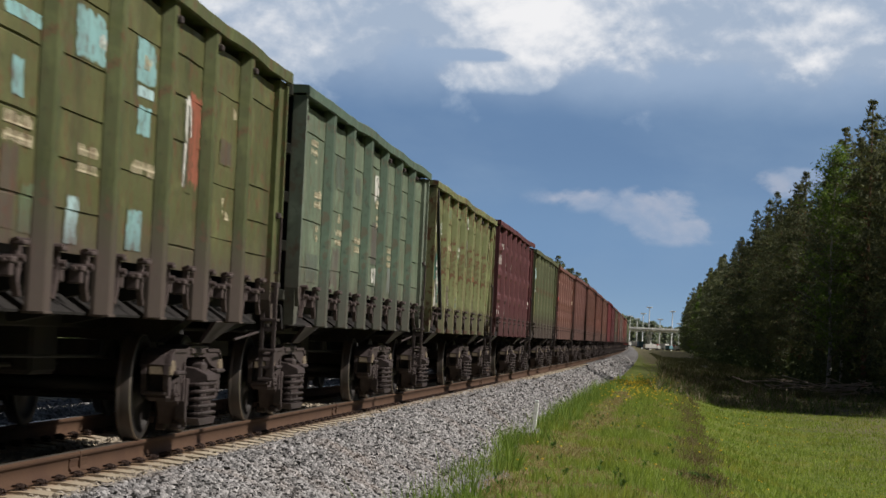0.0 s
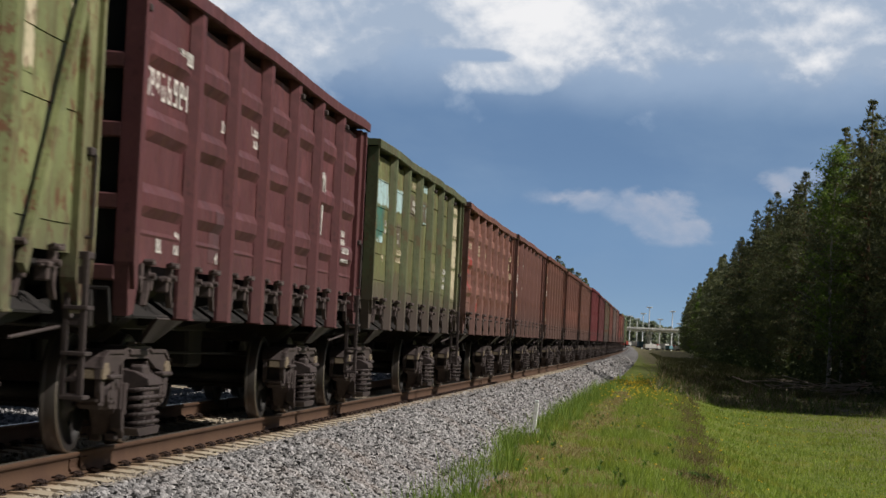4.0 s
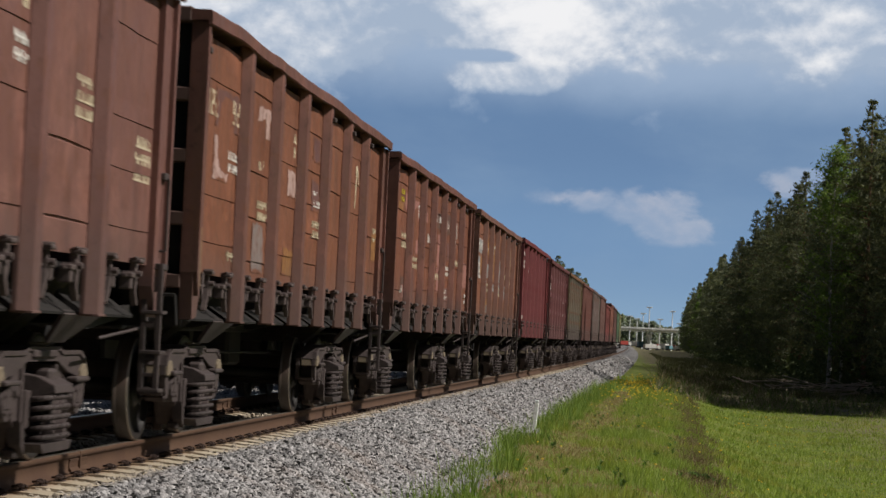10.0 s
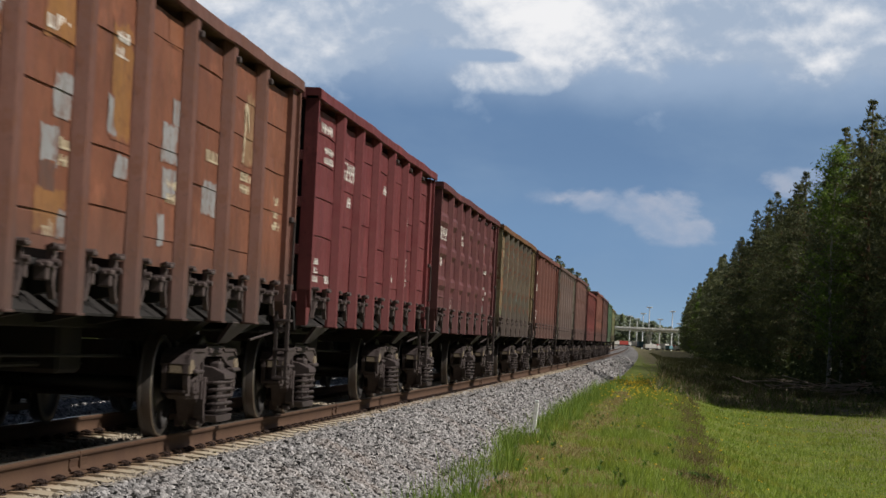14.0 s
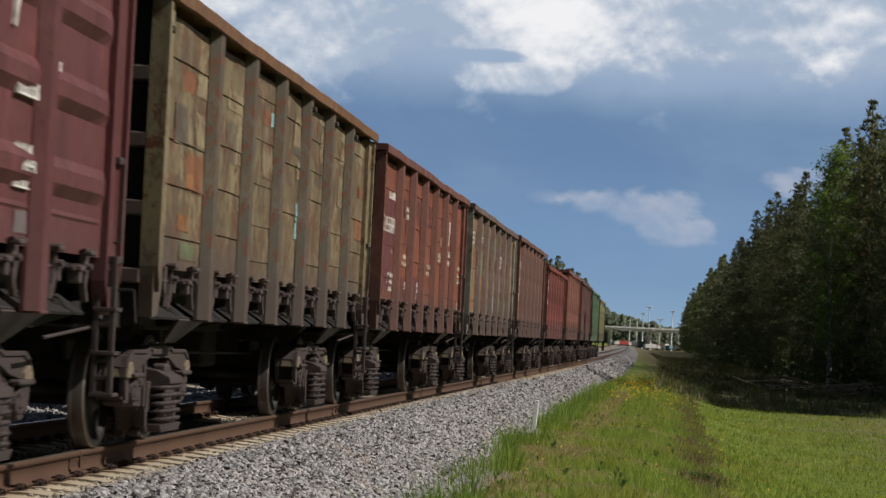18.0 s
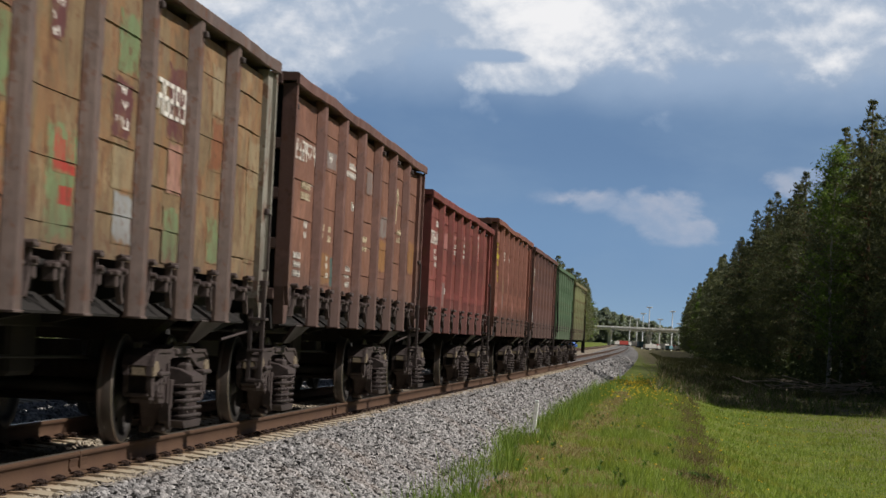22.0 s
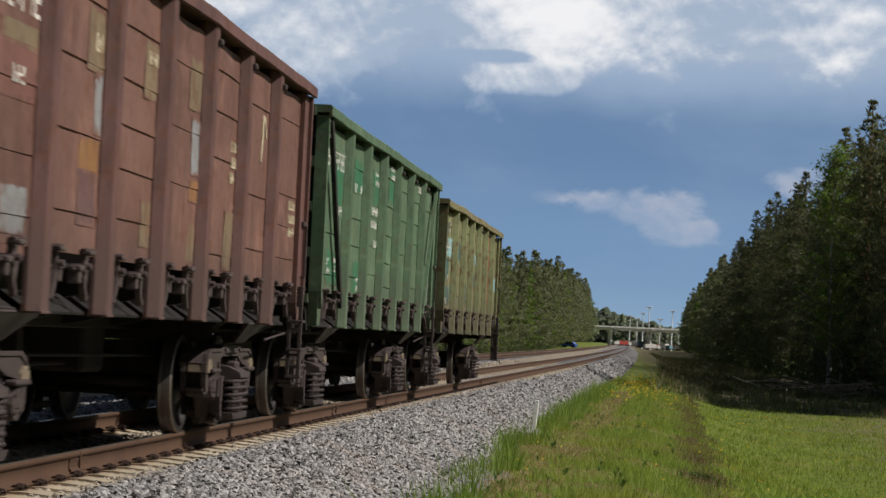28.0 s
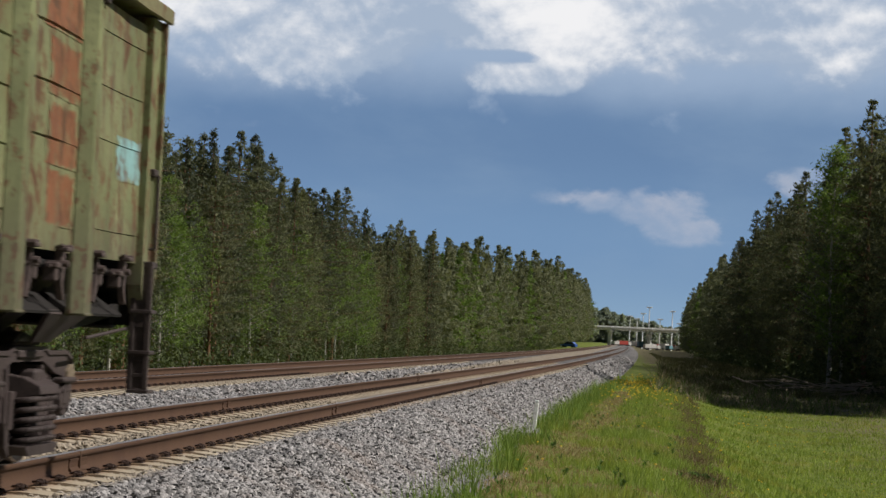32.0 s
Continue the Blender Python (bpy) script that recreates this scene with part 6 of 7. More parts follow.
wagon(16, "olive green gondola wagon, pale blue fields, cream end sheet", (0.140, 0.150, 0.058), (0.172, 0.178, 0.075), 3.69, post=(0.088, 0.100, 0.050), rust=0.25, dust=0.9, blotch=0.18, marks=(
    ("p", 0, 0.23, 1.00, 2.84, 3.20, "ice"), ("p", 0, 0.23, 0.72, 2.33, 2.84, "sea"), ("p", 0, 0.29, 0.72, 2.32, 2.42, "ice"), ("t", 0, 0.75, 0.89, 2.46, 2.65, 2, "white"),
    ("t", 0, 0.68, 0.82, 2.07, 2.17, 1, "cream"), ("p", 0, 0.21, 1.00, 1.53, 1.76, "dust"), ("p", 1, 0.38, 1.00, 2.85, 3.20, "ice"),
    ("p", 1, 0.56, 0.95, 2.34, 2.70, "plum"), ("t", 1, 0.64, 0.82, 2.36, 2.55, 2, "white"), ("t", 1, 0.53, 1.00, 2.11, 2.30, 2, "cream"),
    ("p", 1, 0.40, 1.00, 1.53, 1.97, "dust"), ("p", 2, 0.40, 1.00, 2.86, 3.23, "plum"), ("t", 2, 0.41, 1.00, 2.96, 3.15, 2, "white"),
    ("t", 2, 0.61, 0.99, 3.32, 3.42, 1, "cream"), ("p", 2, 0.44, 1.00, 1.53, 1.66, "dust"), ("p", 3, 0.59, 1.00, 3.38, 3.56, "ice"),
    ("p", 3, 0.51, 1.00, 2.89, 3.24, "plum"), ("p", 3, 0.59, 1.00, 2.86, 3.18, "ice"), ("p", 4, 0.59, 0.98, 2.01, 2.29, "sage"),
    ("t", 5, 0.66, 1.00, 1.88, 2.24, 3, "white"), ("p", 5, 0.56, 1.00, 2.65, 2.74, "sage"), ("p", 6, 0.46, 1.00, 3.33, 3.53, "cream"),
    ("p", 6, 0.47, 1.00, 2.88, 3.28, "cream"), ("p", 6, 0.51, 1.00, 2.31, 2.84, "cream"), ("p", 6, 0.56, 1.00, 1.73, 2.29, "cream"), ("c", 1.78, 1.90, "dark"),
    ("c", 1.36, 1.55, "sea"),))
wagon(17, "dark maroon gondola wagon with pressed steel sides", (0.099, 0.031, 0.035), (0.120, 0.038, 0.041), 3.76, "pressed", rust=0.1, dust=0.2, marks=(
    ("t", 0, 0.66, 1.00, 3.16, 3.27, 1, "white"), ("n", 0, 0.08, 1.00, 2.80, 3.02, "white"), ("t", 1, 0.00, 0.16, 2.30, 2.41, 1, "white"),
    ("t", 0, 0.85, 0.99, 1.62, 1.81, 2, "white"), ("t", 0, 0.45, 0.59, 1.61, 1.72, 1, "white"), ("t", 1, 0.85, 0.99, 2.78, 2.89, 1, "white"),
    ("p", 1, 0.62, 1.00, 1.60, 2.07, "plum"), ("t", 1, 0.74, 0.96, 1.60, 1.70, 1, "white"), ("t", 2, 0.72, 1.00, 2.78, 2.97, 2, "white"),
    ("s", 5, 0.3, 2.15, 2.85, "white"), ("t", 6, 0.2, 0.6, 1.9, 2.3, 4, "white"),))
wagon(18, "yellow-green gondola wagon with rust runs, turquoise fields and diagonal braces", (0.172, 0.195, 0.080), (0.210, 0.228, 0.100), 3.67, brace=True, rust=0.5, blotch=0.55, corner=(0.20, 0.205, 0.10), marks=(
    ("p", 0, 0.65, 1.00, 2.84, 3.06, "mint"), ("n", 0, 0.08, 1.00, 2.83, 3.05, "white"), ("p", 1, 0.01, 0.15, 2.48, 2.64, "rust"), ("p", 0, 0.31, 0.94, 1.99, 2.52, "sea"),
    ("t", 0, 0.47, 0.78, 2.25, 2.36, 1, "white"), ("t", 0, 0.38, 0.88, 2.09, 2.19, 1, "white"), ("t", 0, 0.55, 0.81, 1.98, 2.08, 1, "white"),
    ("p", 0, 0.45, 0.82, 1.53, 2.01, "white"), ("p", 0, 0.63, 0.97, 1.61, 1.95, "sea"), ("p", 0, 0.85, 0.99, 1.62, 1.98, "sea"), ("p", 1, 0.59, 1.00, 3.19, 3.36, "mint"),
    ("t", 1, 0.63, 1.00, 2.61, 2.71, 1, "cream"), ("p", 1, 0.58, 0.90, 1.65, 1.97, "plum"), ("p", 2, 0.00, 0.19, 1.55, 1.78, "fresh"),
    ("t", 1, 0.85, 0.99, 1.60, 1.72, 1, "white"), ("p", 2, 0.62, 1.00, 2.50, 2.77, "mint"), ("t", 2, 0.68, 1.00, 2.55, 2.74, 2, "white"),
    ("p", 2, 0.81, 1.00, 3.27, 3.40, "mint"), ("t", 2, 0.62, 0.76, 1.59, 1.78, 2, "blue"), ("p", 3, 0.00, 0.26, 1.56, 1.83, "teal"),
    ("p", 3, 0.75, 1.00, 3.19, 3.42, "mint"), ("t", 3, 0.75, 1.00, 3.18, 3.38, 1, "white"), ("p", 3, 0.67, 1.00, 2.77, 2.96, "grey"),
    ("p", 3, 0.70, 1.00, 2.43, 2.78, "mint"), ("t", 5, 0.00, 0.34, 2.87, 3.32, 3, "cream"), ("p", 6, 0.01, 0.15, 2.55, 3.17, "cream"),
    ("p", 6, 0.01, 0.31, 2.58, 3.18, "cream"), ("p", 6, 0.82, 1.00, 3.00, 3.16, "cream"), ("p", 4, 0.63, 1.00, 2.17, 2.28, "rust"),))
wagon(19, "grey-green gondola wagon with dusty darker fields", (0.118, 0.160, 0.102), (0.158, 0.195, 0.132), 3.7, post=(0.075, 0.115, 0.080), rust=0.2, dust=0.6, corner=(0.135, 0.165, 0.125), marks=(
    ("t", 0, 0.38, 0.71, 2.92, 3.20, 3, "cream"), ("t", 0, 0.62, 0.92, 2.45, 2.64, 2, "cream"), ("t", 0, 0.85, 0.99, 2.46, 2.66, 2, "cream"),
    ("t", 0, 0.77, 0.91, 2.07, 2.26, 2, "cream"), ("p", 0, 0.34, 0.92, 1.59, 1.91, "smoke"), ("p", 1, 0.01, 0.15, 2.76, 3.26, "smoke"),
    ("p", 1, 0.49, 1.00, 2.78, 3.20, "smoke"), ("t", 1, 0.73, 0.94, 2.37, 2.49, 1, "cream"), ("t", 1, 0.54, 1.00, 2.10, 2.29, 2, "cream"),
    ("p", 1, 0.45, 0.88, 1.56, 2.07, "plum"), ("t", 2, 0.62, 1.00, 2.08, 2.27, 2, "cream"), ("p", 2, 0.54, 0.82, 2.82, 3.05, "smoke"),
    ("p", 3, 0.68, 1.00, 2.82, 3.21, "white"), ("p", 3, 0.80, 1.00, 2.84, 3.19, "smoke"), ("t", 3, 0.79, 1.00, 2.76, 2.87, 1, "cream"),
    ("t", 3, 0.85, 0.99, 2.49, 2.68, 2, "cream"), ("p", 3, 0.60, 1.00, 1.97, 2.55, "plum"), ("p", 3, 0.68, 1.00, 1.71, 1.93, "white"),
    ("p", 3, 0.76, 1.00, 1.58, 1.92, "smoke"), ("t", 4, 0.67, 1.00, 2.00, 2.28, 3, "cream"), ("p", 4, 0.73, 1.00, 1.62, 2.00, "grey"), ("c", 1.93, 2.16, "smoke"),))
wagon(20, "olive green gondola wagon with blue fields and a striped emblem", (0.092, 0.099, 0.033), (0.115, 0.118, 0.044), 3.69, post=(0.080, 0.093, 0.034), rust=0.3, dust=0.9, blotch=0.12, marks=(
    ("p", 1, 0.38, 1.00, 2.86, 2.95, "blue"), ("p", 1, 0.57, 0.75, 2.39, 2.63, "blue"), ("t", 1, 0.47, 0.95, 2.11, 2.30, 2, "cream"),
    ("p", 1, 0.46, 0.74, 1.59, 2.11, "plum"), ("p", 1, 0.80, 1.00, 1.58, 1.89, "mint"), ("p", 2, 0.40, 1.00, 2.82, 3.18, "blue"),
    ("t", 2, 0.85, 1.00, 2.95, 3.05, 1, "white"), ("t", 2, 0.54, 0.96, 2.06, 2.25, 2, "cream"), ("p", 2, 0.37, 0.60, 1.56, 1.89, "ice"),
    ("p", 3, 0.46, 0.93, 2.86, 3.20, "blue"), ("t", 3, 0.64, 0.88, 2.97, 3.08, 1, "cream"), ("p", 3, 0.52, 0.91, 2.76, 2.84, "ice"),
    ("p", 3, 0.54, 0.86, 2.47, 2.70, "blue"), ("t", 3, 0.43, 1.00, 2.17, 2.27, 1, "cream"), ("p", 3, 0.42, 0.72, 1.59, 1.90, "blue"),
    ("p", 4, 0.69, 1.00, 2.18, 3.00, "salmon"), ("p", 4, 0.50, 0.83, 2.15, 2.86, "dark"), ("s", 4, 0.56, 2.19, 2.92, "white"), ("p", 5, 0.44, 0.81, 2.51, 2.74, "plum"),
    ("p", 6, 0.01, 0.15, 2.41, 2.70, "plum"), ("t", 5, 0.51, 1.00, 2.02, 2.21, 2, "cream"), ("t", 5, 0.85, 0.99, 2.95, 3.05, 1, "cream"),))


# ---- trees ----
def crown_soup(centres, radii, per, size, rng, flat=0.7, slim=1.0):
    """Small leaf clumps as loose triangles round the given centres; slim ones are tufts of needles."""
    n = len(centres) * per
    c = np.repeat(centres, per, 0)
    r = np.repeat(radii, per)
    d = rng.normal(size=(n, 3))
    d /= np.linalg.norm(d, axis=1)[:, None]
    p = c + d * (r * rng.uniform(0.35, 1.0, n))[:, None] * np.array([1, 1, flat])
    # clumps face outwards and a little upwards, as sprays of needles and leaves do
    up = d + np.array([0, 0, 0.5]) + rng.normal(0, 0.7, (n, 3))
    up /= np.linalg.norm(up, axis=1)[:, None]
    a = rng.normal(size=(n, 3))
    a -= up * (a * up).sum(1)[:, None]
    a /= np.linalg.norm(a, axis=1)[:, None]
    b = np.cross(up, a)
    s = size * rng.uniform(0.5, 1.3, n)[:, None]
    v = np.stack([p - a * s * slim, p + a * s / slim + b * s * 0.3, p + b * s * 1.1 / slim], 1).reshape(-1, 3)
    return v, np.arange(n * 3).reshape(-1, 3)


def pine_crown(rng, s, H, R, low, n, per, size, stem, fat=1.0):
    """A lumpy, tapering crown: boughs of flat needle sprays at all heights, smaller towards the leader."""
    cs, rs = [], []
    boughs = int(n * 1.35)
    lump = rng.uniform(0.50, 1.20, (14, 7))
    for i in range(boughs):
        t = min(0.985, (i + rng.uniform(0, 6)) / boughs)
        ang = rng.uniform(0, 6.283)
        wide = R * (min(1.0, 0.74 + 1.4 * t) * (1 - t ** 2.8) * 1.04 + 0.03)
        reach = wide * lump[int(t * 13.9), int(ang / 6.284 * 7)] * rng.uniform(0.72, 1.08)
        root = stem(H * (low + (0.985 - low) * t))
        tip = root + np.array([math.cos(ang) * reach, math.sin(ang) * reach, reach * rng.uniform(-0.10, 0.22) + 0.12])
        if s and reach > 1.3 and i % 3 == 0:
            s.tube(root, tip, 0.04, 0.012, 4, caps=False)
        k = max(1, int(reach / 0.75 / fat + 0.4))
        for j in range(k):
            q = 1.0 - 0.75 * j / max(k, 1)
            cs.append(root + (tip - root) * q + rng.normal(0, 0.10, 3) * (1 - 0.7 * t))
            rs.append(min(0.52, 0.16 + 0.42 * wide / R * rng.uniform(0.7, 1.2)) * fat)
    for j in range(3):
        cs.append(stem(H * (0.965 + 0.010 * j)) + rng.normal(0, 0.12, 3))
        rs.append((0.24 - 0.05 * j) * fat)
    v, f = crown_soup(np.array(cs), np.array(rs), per, size, rng, 0.55, 1.5)
    # the dark heart of twigs round the stem
    hs = np.linspace(H * (low + 0.02), H * 0.93, 40)
    core = np.array([stem(h) for h in hs])
    cr = R * 0.5 * np.minimum(1, 1.25 * (1 - hs / H) ** 0.6)
    w, g = crown_soup(core, cr, 9 if per > 10 else 4, size * 1.8, rng, 1.0, 1.2)
    return np.concatenate([v, w]), np.concatenate([f, g + len(v)])


def pine(seed, H, R, low, n=170, size=0.17, per=14):
    rng = np.random.default_rng(seed)
    tree = new("pine_tree")
    s = Shape()
    bend = rng.normal(0, 0.25, 2)

    def stem(h):
        u = h / H
        return np.array([bend[0] * u * u, bend[1] * u * u, h])
    hs = np.linspace(-0.3, H * 0.97, 7)
    for a, b in zip(hs, hs[1:]):
        s.tube(stem(a), stem(b), 0.17 * (1 - a / H) + 0.03, 0.17 * (1 - b / H) + 0.03, 7, caps=False)
    v, f = pine_crown(rng, s, H, R, low, n, per, size, stem)
    part("trunk", s.mesh("trunk", M["bark"]), tree, "reddish flaking bark")
    part("crown", soup("crown", v, f, M["needles"]), tree)
    return tagged(tree, "tall dark green pine in the forest edge", "tree", "trees of the forest edge")


def birch(seed, H, R, size=0.12, per=18):
    rng = np.random.default_rng(seed)
    tree = new("birch_tree")
    s = Shape()
    hs = np.linspace(-0.3, H * 0.95, 6)
    wob = rng.normal(0, 0.2, (6, 2))
    pts = [np.array([wob[i][0] * h / H, wob[i][1] * h / H, h]) for i, h in enumerate(hs)]
    for i in range(5):
        s.tube(pts[i], pts[i + 1], 0.14 * (1 - hs[i] / H) + 0.02, 0.14 * (1 - hs[i + 1] / H) + 0.02, 7, caps=False)
    cs, rs = [], []
    for i in range(150):
        u = rng.uniform(0.16, 1.0)
        ang = rng.uniform(0, 6.283)
        root = np.array([0, 0, H * u * 0.93])
        reach = R * math.sin(math.pi * min(1, u * 0.8 + 0.18)) ** 0.7 * rng.uniform(0.4, 1.1)
        tip = root + np.array([math.cos(ang) * reach, math.sin(ang) * reach, reach * 0.5])
        s.tube(root, tip, 0.02, 0.006, 4, caps=False)
        for j in range(3):
            cs.append(root + (tip - root) * (0.3 + 0.35 * j) + rng.normal(0, 0.2, 3))
            rs.append(rng.uniform(0.35, 0.7))
    part("trunk", s.mesh("trunk", M["birchbark"]), tree, "greyish white birch bark with dark scars")
    v, f = crown_soup(np.array(cs), np.array(rs), per, size, rng, 0.9)
    part("crown", soup("crown", v, f, M["birch"]), tree)
    return tagged(tree, "fresh green birch among the pines", "tree", "trees of the forest edge")


rt = random.Random(11)
PINES = [pine(1, 20, 3.1, 0.05), pine(2, 20.5, 3.5, 0.12), pine(3, 19.0, 2.9, 0.04), pine(4, 21.5, 3.3, 0.18), pine(7, 20, 2.6, 0.06)]
BACK = [pine(31, 20, 3.2, 0.25, 80, 0.30, 7), pine(32, 21, 3.0, 0.30, 80, 0.30, 7)]
BIRCHES = [birch(5, 16, 2.6), birch(6, 18, 2.9)]
used = set()


def plant(kinds, x, y, s):
    src = rt.choice(kinds)
    m = pose(x, y, ground_height(x, y) - 0.05, 0, 0, rt.uniform(0, 360)) @ Matrix.Diagonal((s, s, s * rt.uniform(0.95, 1.05), 1))
    ob = src if src not in used else copy_thing(src, pose(0, 0, 0))
    used.add(src)
    ob.matrix_basis = m
    return ob


def woods(name, spots, seed, n, per, size, mat, label, R=3.0, fat=1.0):
    """Many far trees as one mass of crowns on thin trunks."""
    rng = np.random.default_rng(seed)
    kinds = []
    for k in range(4):
        H = 20.0
        v, f = pine_crown(np.random.default_rng(seed + k), None, H, R, 0.05, n, per, size, lambda h: np.array([0, 0, h]), fat)
        a = np.linspace(0, 2 * math.pi, 6)[:5]
        trunk = np.concatenate([np.stack([0.1 * np.cos(a), 0.1 * np.sin(a), 0 * a - 0.5], 1), np.array([[0, 0, H * 0.9]])])
        tf = np.array([(i, (i + 1) % 5, 5) for i in range(5)])
        kinds.append((np.concatenate([v, trunk]), np.concatenate([f, tf + len(v)])))
    vs, fs, o = [], [], 0
    for x, y, s in spots:
        v, f = kinds[rng.integers(4)]
        q = rng.uniform(0, 6.283)
        c, d = math.cos(q), math.sin(q)
        p = np.stack([v[:, 0] * c - v[:, 1] * d, v[:, 0] * d + v[:, 1] * c, v[:, 2]], 1) * s + np.array([x, y, ground_height(x, y)])
        vs.append(p)
        fs.append(f + o)
        o += len(v)
    tagged(new(name, soup(name, np.concatenate(vs), np.concatenate(fs), mat)), label, "woods", kind="stuff")


def left_edge(y):
    return float(np.interp(y, [100, 196, 362, 455, 534, 570, 640, 950], [-34, -34.5, -37.5, -29, -24, -18, -15, -13]))


def right_edge(y):
    return float(np.interp(y, [90, 400, 600, 960], [22.2, 22.9, 25.0, 29.5]))


def forest(side, edge, y0, y1, rows, step):
    y = y0
    while y < y1:
        for r in range(rows):
            kinds = BIRCHES if rt.random() < ((0.30 if r == 0 else 0.1) if side < 0 else 0.03) else (PINES if r == 0 else BACK)
            x = edge(y) + side * (r * 4.2 + (rt.uniform(-0.9, 1.2) if r == 0 else rt.uniform(-1.6, 2.2)))
            plant(kinds, x, y + rt.uniform(-2.2, 2.2), rt.uniform(0.84, 1.10) * 1.12 * (0.89 if side > 0 else 1) * (0.86 if kinds is BIRCHES else 1))
        y += step * rt.uniform(0.8, 1.2)


forest(1, right_edge, 96, 400, 2, 4.8)
# extra row, mostly out of view, added to thicken the shade on the field
forest(1, lambda y: right_edge(y) + 2.4, 97, 190, 1, 3.8)
forest(-1, left_edge, 120, 420, 2, 4.7)
forest(-1, lambda y: left_edge(y) - 2.2, 122, 250, 1, 5.2)
deep = []
for side, edge, y0 in ((1, right_edge, 96), (-1, left_edge, 118)):
    y = y0
    while y < 960:
        for r in range((7 if side > 0 else 5) if y < 420 else 3):
            if r < 2 and y < (400 if side > 0 else 420):
                continue
            deep.append((edge(y) + side * (r * 4.3 + rt.uniform(-1.5, 1.5)), y + rt.uniform(-2, 2), rt.uniform(0.80, 1.06) * (1.09 if y < 420 else 1.2) * (0.87 if side > 0 else 1)))
        y += 5.5 if y < 420 else rt.uniform(3.0, 8.0)
woods("forest", [t for t in deep if t[1] < 420], 40, 42, 9, 0.38, M["needles"], "dense dark pine forest behind its edge on both sides")
far = [t for t in deep if t[1] >= 420]
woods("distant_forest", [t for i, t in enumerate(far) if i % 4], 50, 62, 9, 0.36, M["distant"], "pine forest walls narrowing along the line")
woods("distant_birches", [(x, y, q * 0.9) for x, y, q in far[::4]], 55, 60, 9, 0.34, M["birch"], "fresh green birches among the distant pines")
hill = [(x, rt.uniform(1500, 1760), rt.uniform(0.85, 1.0) * max(0.35, 1.15 - 0.0086 * (x + 10))) for x in (rt.uniform(-130, 120) for _ in range(760))]
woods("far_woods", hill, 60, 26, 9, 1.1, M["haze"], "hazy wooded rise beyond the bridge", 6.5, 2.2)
plant(BIRCHES, 19.3, 168, 1.06)
plant(BIRCHES, 20.5, 171, 0.8)


def thicket(name, strips, mat, label):
    """Undergrowth: clumps of leaves from the ground up along the forest edges."""
    rng = np.random.default_rng(77)
    cs, rs = [], []
    for edge, side, y0, y1, n, h0, off in strips:
        for _ in range(n):
            y = y0 + (y1 - y0) * rng.uniform() ** 1.3
            x = edge(y) + side * (off + rng.normal(0, 1.3))
            h = h0 * rng.uniform(0.4, 1.1)
            g = ground_height(x, y)
            for k in range(5):
                cs.append((x + rng.normal(0, 0.5), y + rng.normal(0, 0.5), g + h * (k + 0.3) / 5))
                rs.append(rng.uniform(0.4, 0.8))
    v, f = crown_soup(np.array(cs), np.array(rs), 10, 0.2, rng, 0.9)
    tagged(new(name, soup(name, v, f, mat)), label, "bushes", kind="stuff")


thicket("undergrowth", ((left_edge, -1, 120, 650, 520, 4.0, -1.5), (right_edge, 1, 101, 600, 620, 3.0, -0.5)), M["bush"], "leafy undergrowth along the forest edges")


# ---- grass and flowers ----
def blades(name, spots, hmin, hmax, width, mat, label, lean=0.35, seed=3):
    rng = np.random.default_rng(seed)
    n = len(spots)
    x, y = spots[:, 0], spots[:, 1]
    z = np.array([ground_height(a, b) for a, b in spots[:, :2]])
    h = rng.uniform(hmin, hmax, n) * spots[:, 2]
    q = rng.uniform(0, 6.283, n)
    w = width * rng.uniform(0.6, 1.4, n)
    dx, dy = np.cos(q) * w, np.sin(q) * w
    lx, ly = rng.normal(0, lean, n) * h, rng.normal(0, lean, n) * h
    p = np.stack([np.stack([x - dx, y - dy, z - 0.02], 1), np.stack([x + dx, y + dy, z - 0.02], 1), np.stack([x + lx, y + ly, z + h], 1)], 1).reshape(-1, 3)
    tagged(new(name, soup(name, p, np.arange(3 * n).reshape(-1, 3), mat)), label, "grass", kind="stuff")


def scatter(n, d0, d1, y0, y1, seed, keep=lambda x, y, k: 1.0, bias=1.0):
    """Places at a distance d from the near rail."""
    rng = np.random.default_rng(seed)
    d, y, k = rng.uniform(d0, d1, n), y0 + (y1 - y0) * rng.uniform(0, 1, n) ** bias, rng.uniform(0, 1, n)
    x = d + np.interp(y, _D, _S)
    out = []
    for a, b, c, e in zip(x, y, k, d):
        v = keep(e, b, c)
        if v > 0:
            out.append((a, b, v))
    return np.array(out)


def patchy(scale, lo, hi, s=0.0):
    def keep(d, y, k):
        v = noise.noise((d * scale, y * scale * 0.6, s)) * 0.5 + 0.5
        w = noise.noise((d * scale * 4.1, y * scale * 2.6, s + 7)) * 0.5 + 0.5
        return (0.45 + 0.7 * v) * (0.35 + 1.5 * w) if v + 0.25 * (k - 0.5) > lo and v < hi else 0.0
    return keep


def toe(y):
    """Where the ballast ends and grass begins."""
    return float(np.interp(y, [20, 46, 70], [2.14, 2.06, 2.0])) + 0.12 * noise.noise((y * 0.9, 3, 0))


def worn_strip(d, y):
    """A trodden line along the shoulder where the soil shows."""
    x = float(np.interp(y, [20, 30, 40, 56, 75, 110], [2.9, 3.1, 3.3, 3.9, 4.3, 4.8])) - CX(y)
    return abs(d - x - 0.12 * noise.noise((y * 0.5, 1, 0))) < 0.34 + 0.30 * noise.noise((y * 0.22, 8, 0)) + 0.60 * noise.noise((d * 2.2, y * 0.8, 4))


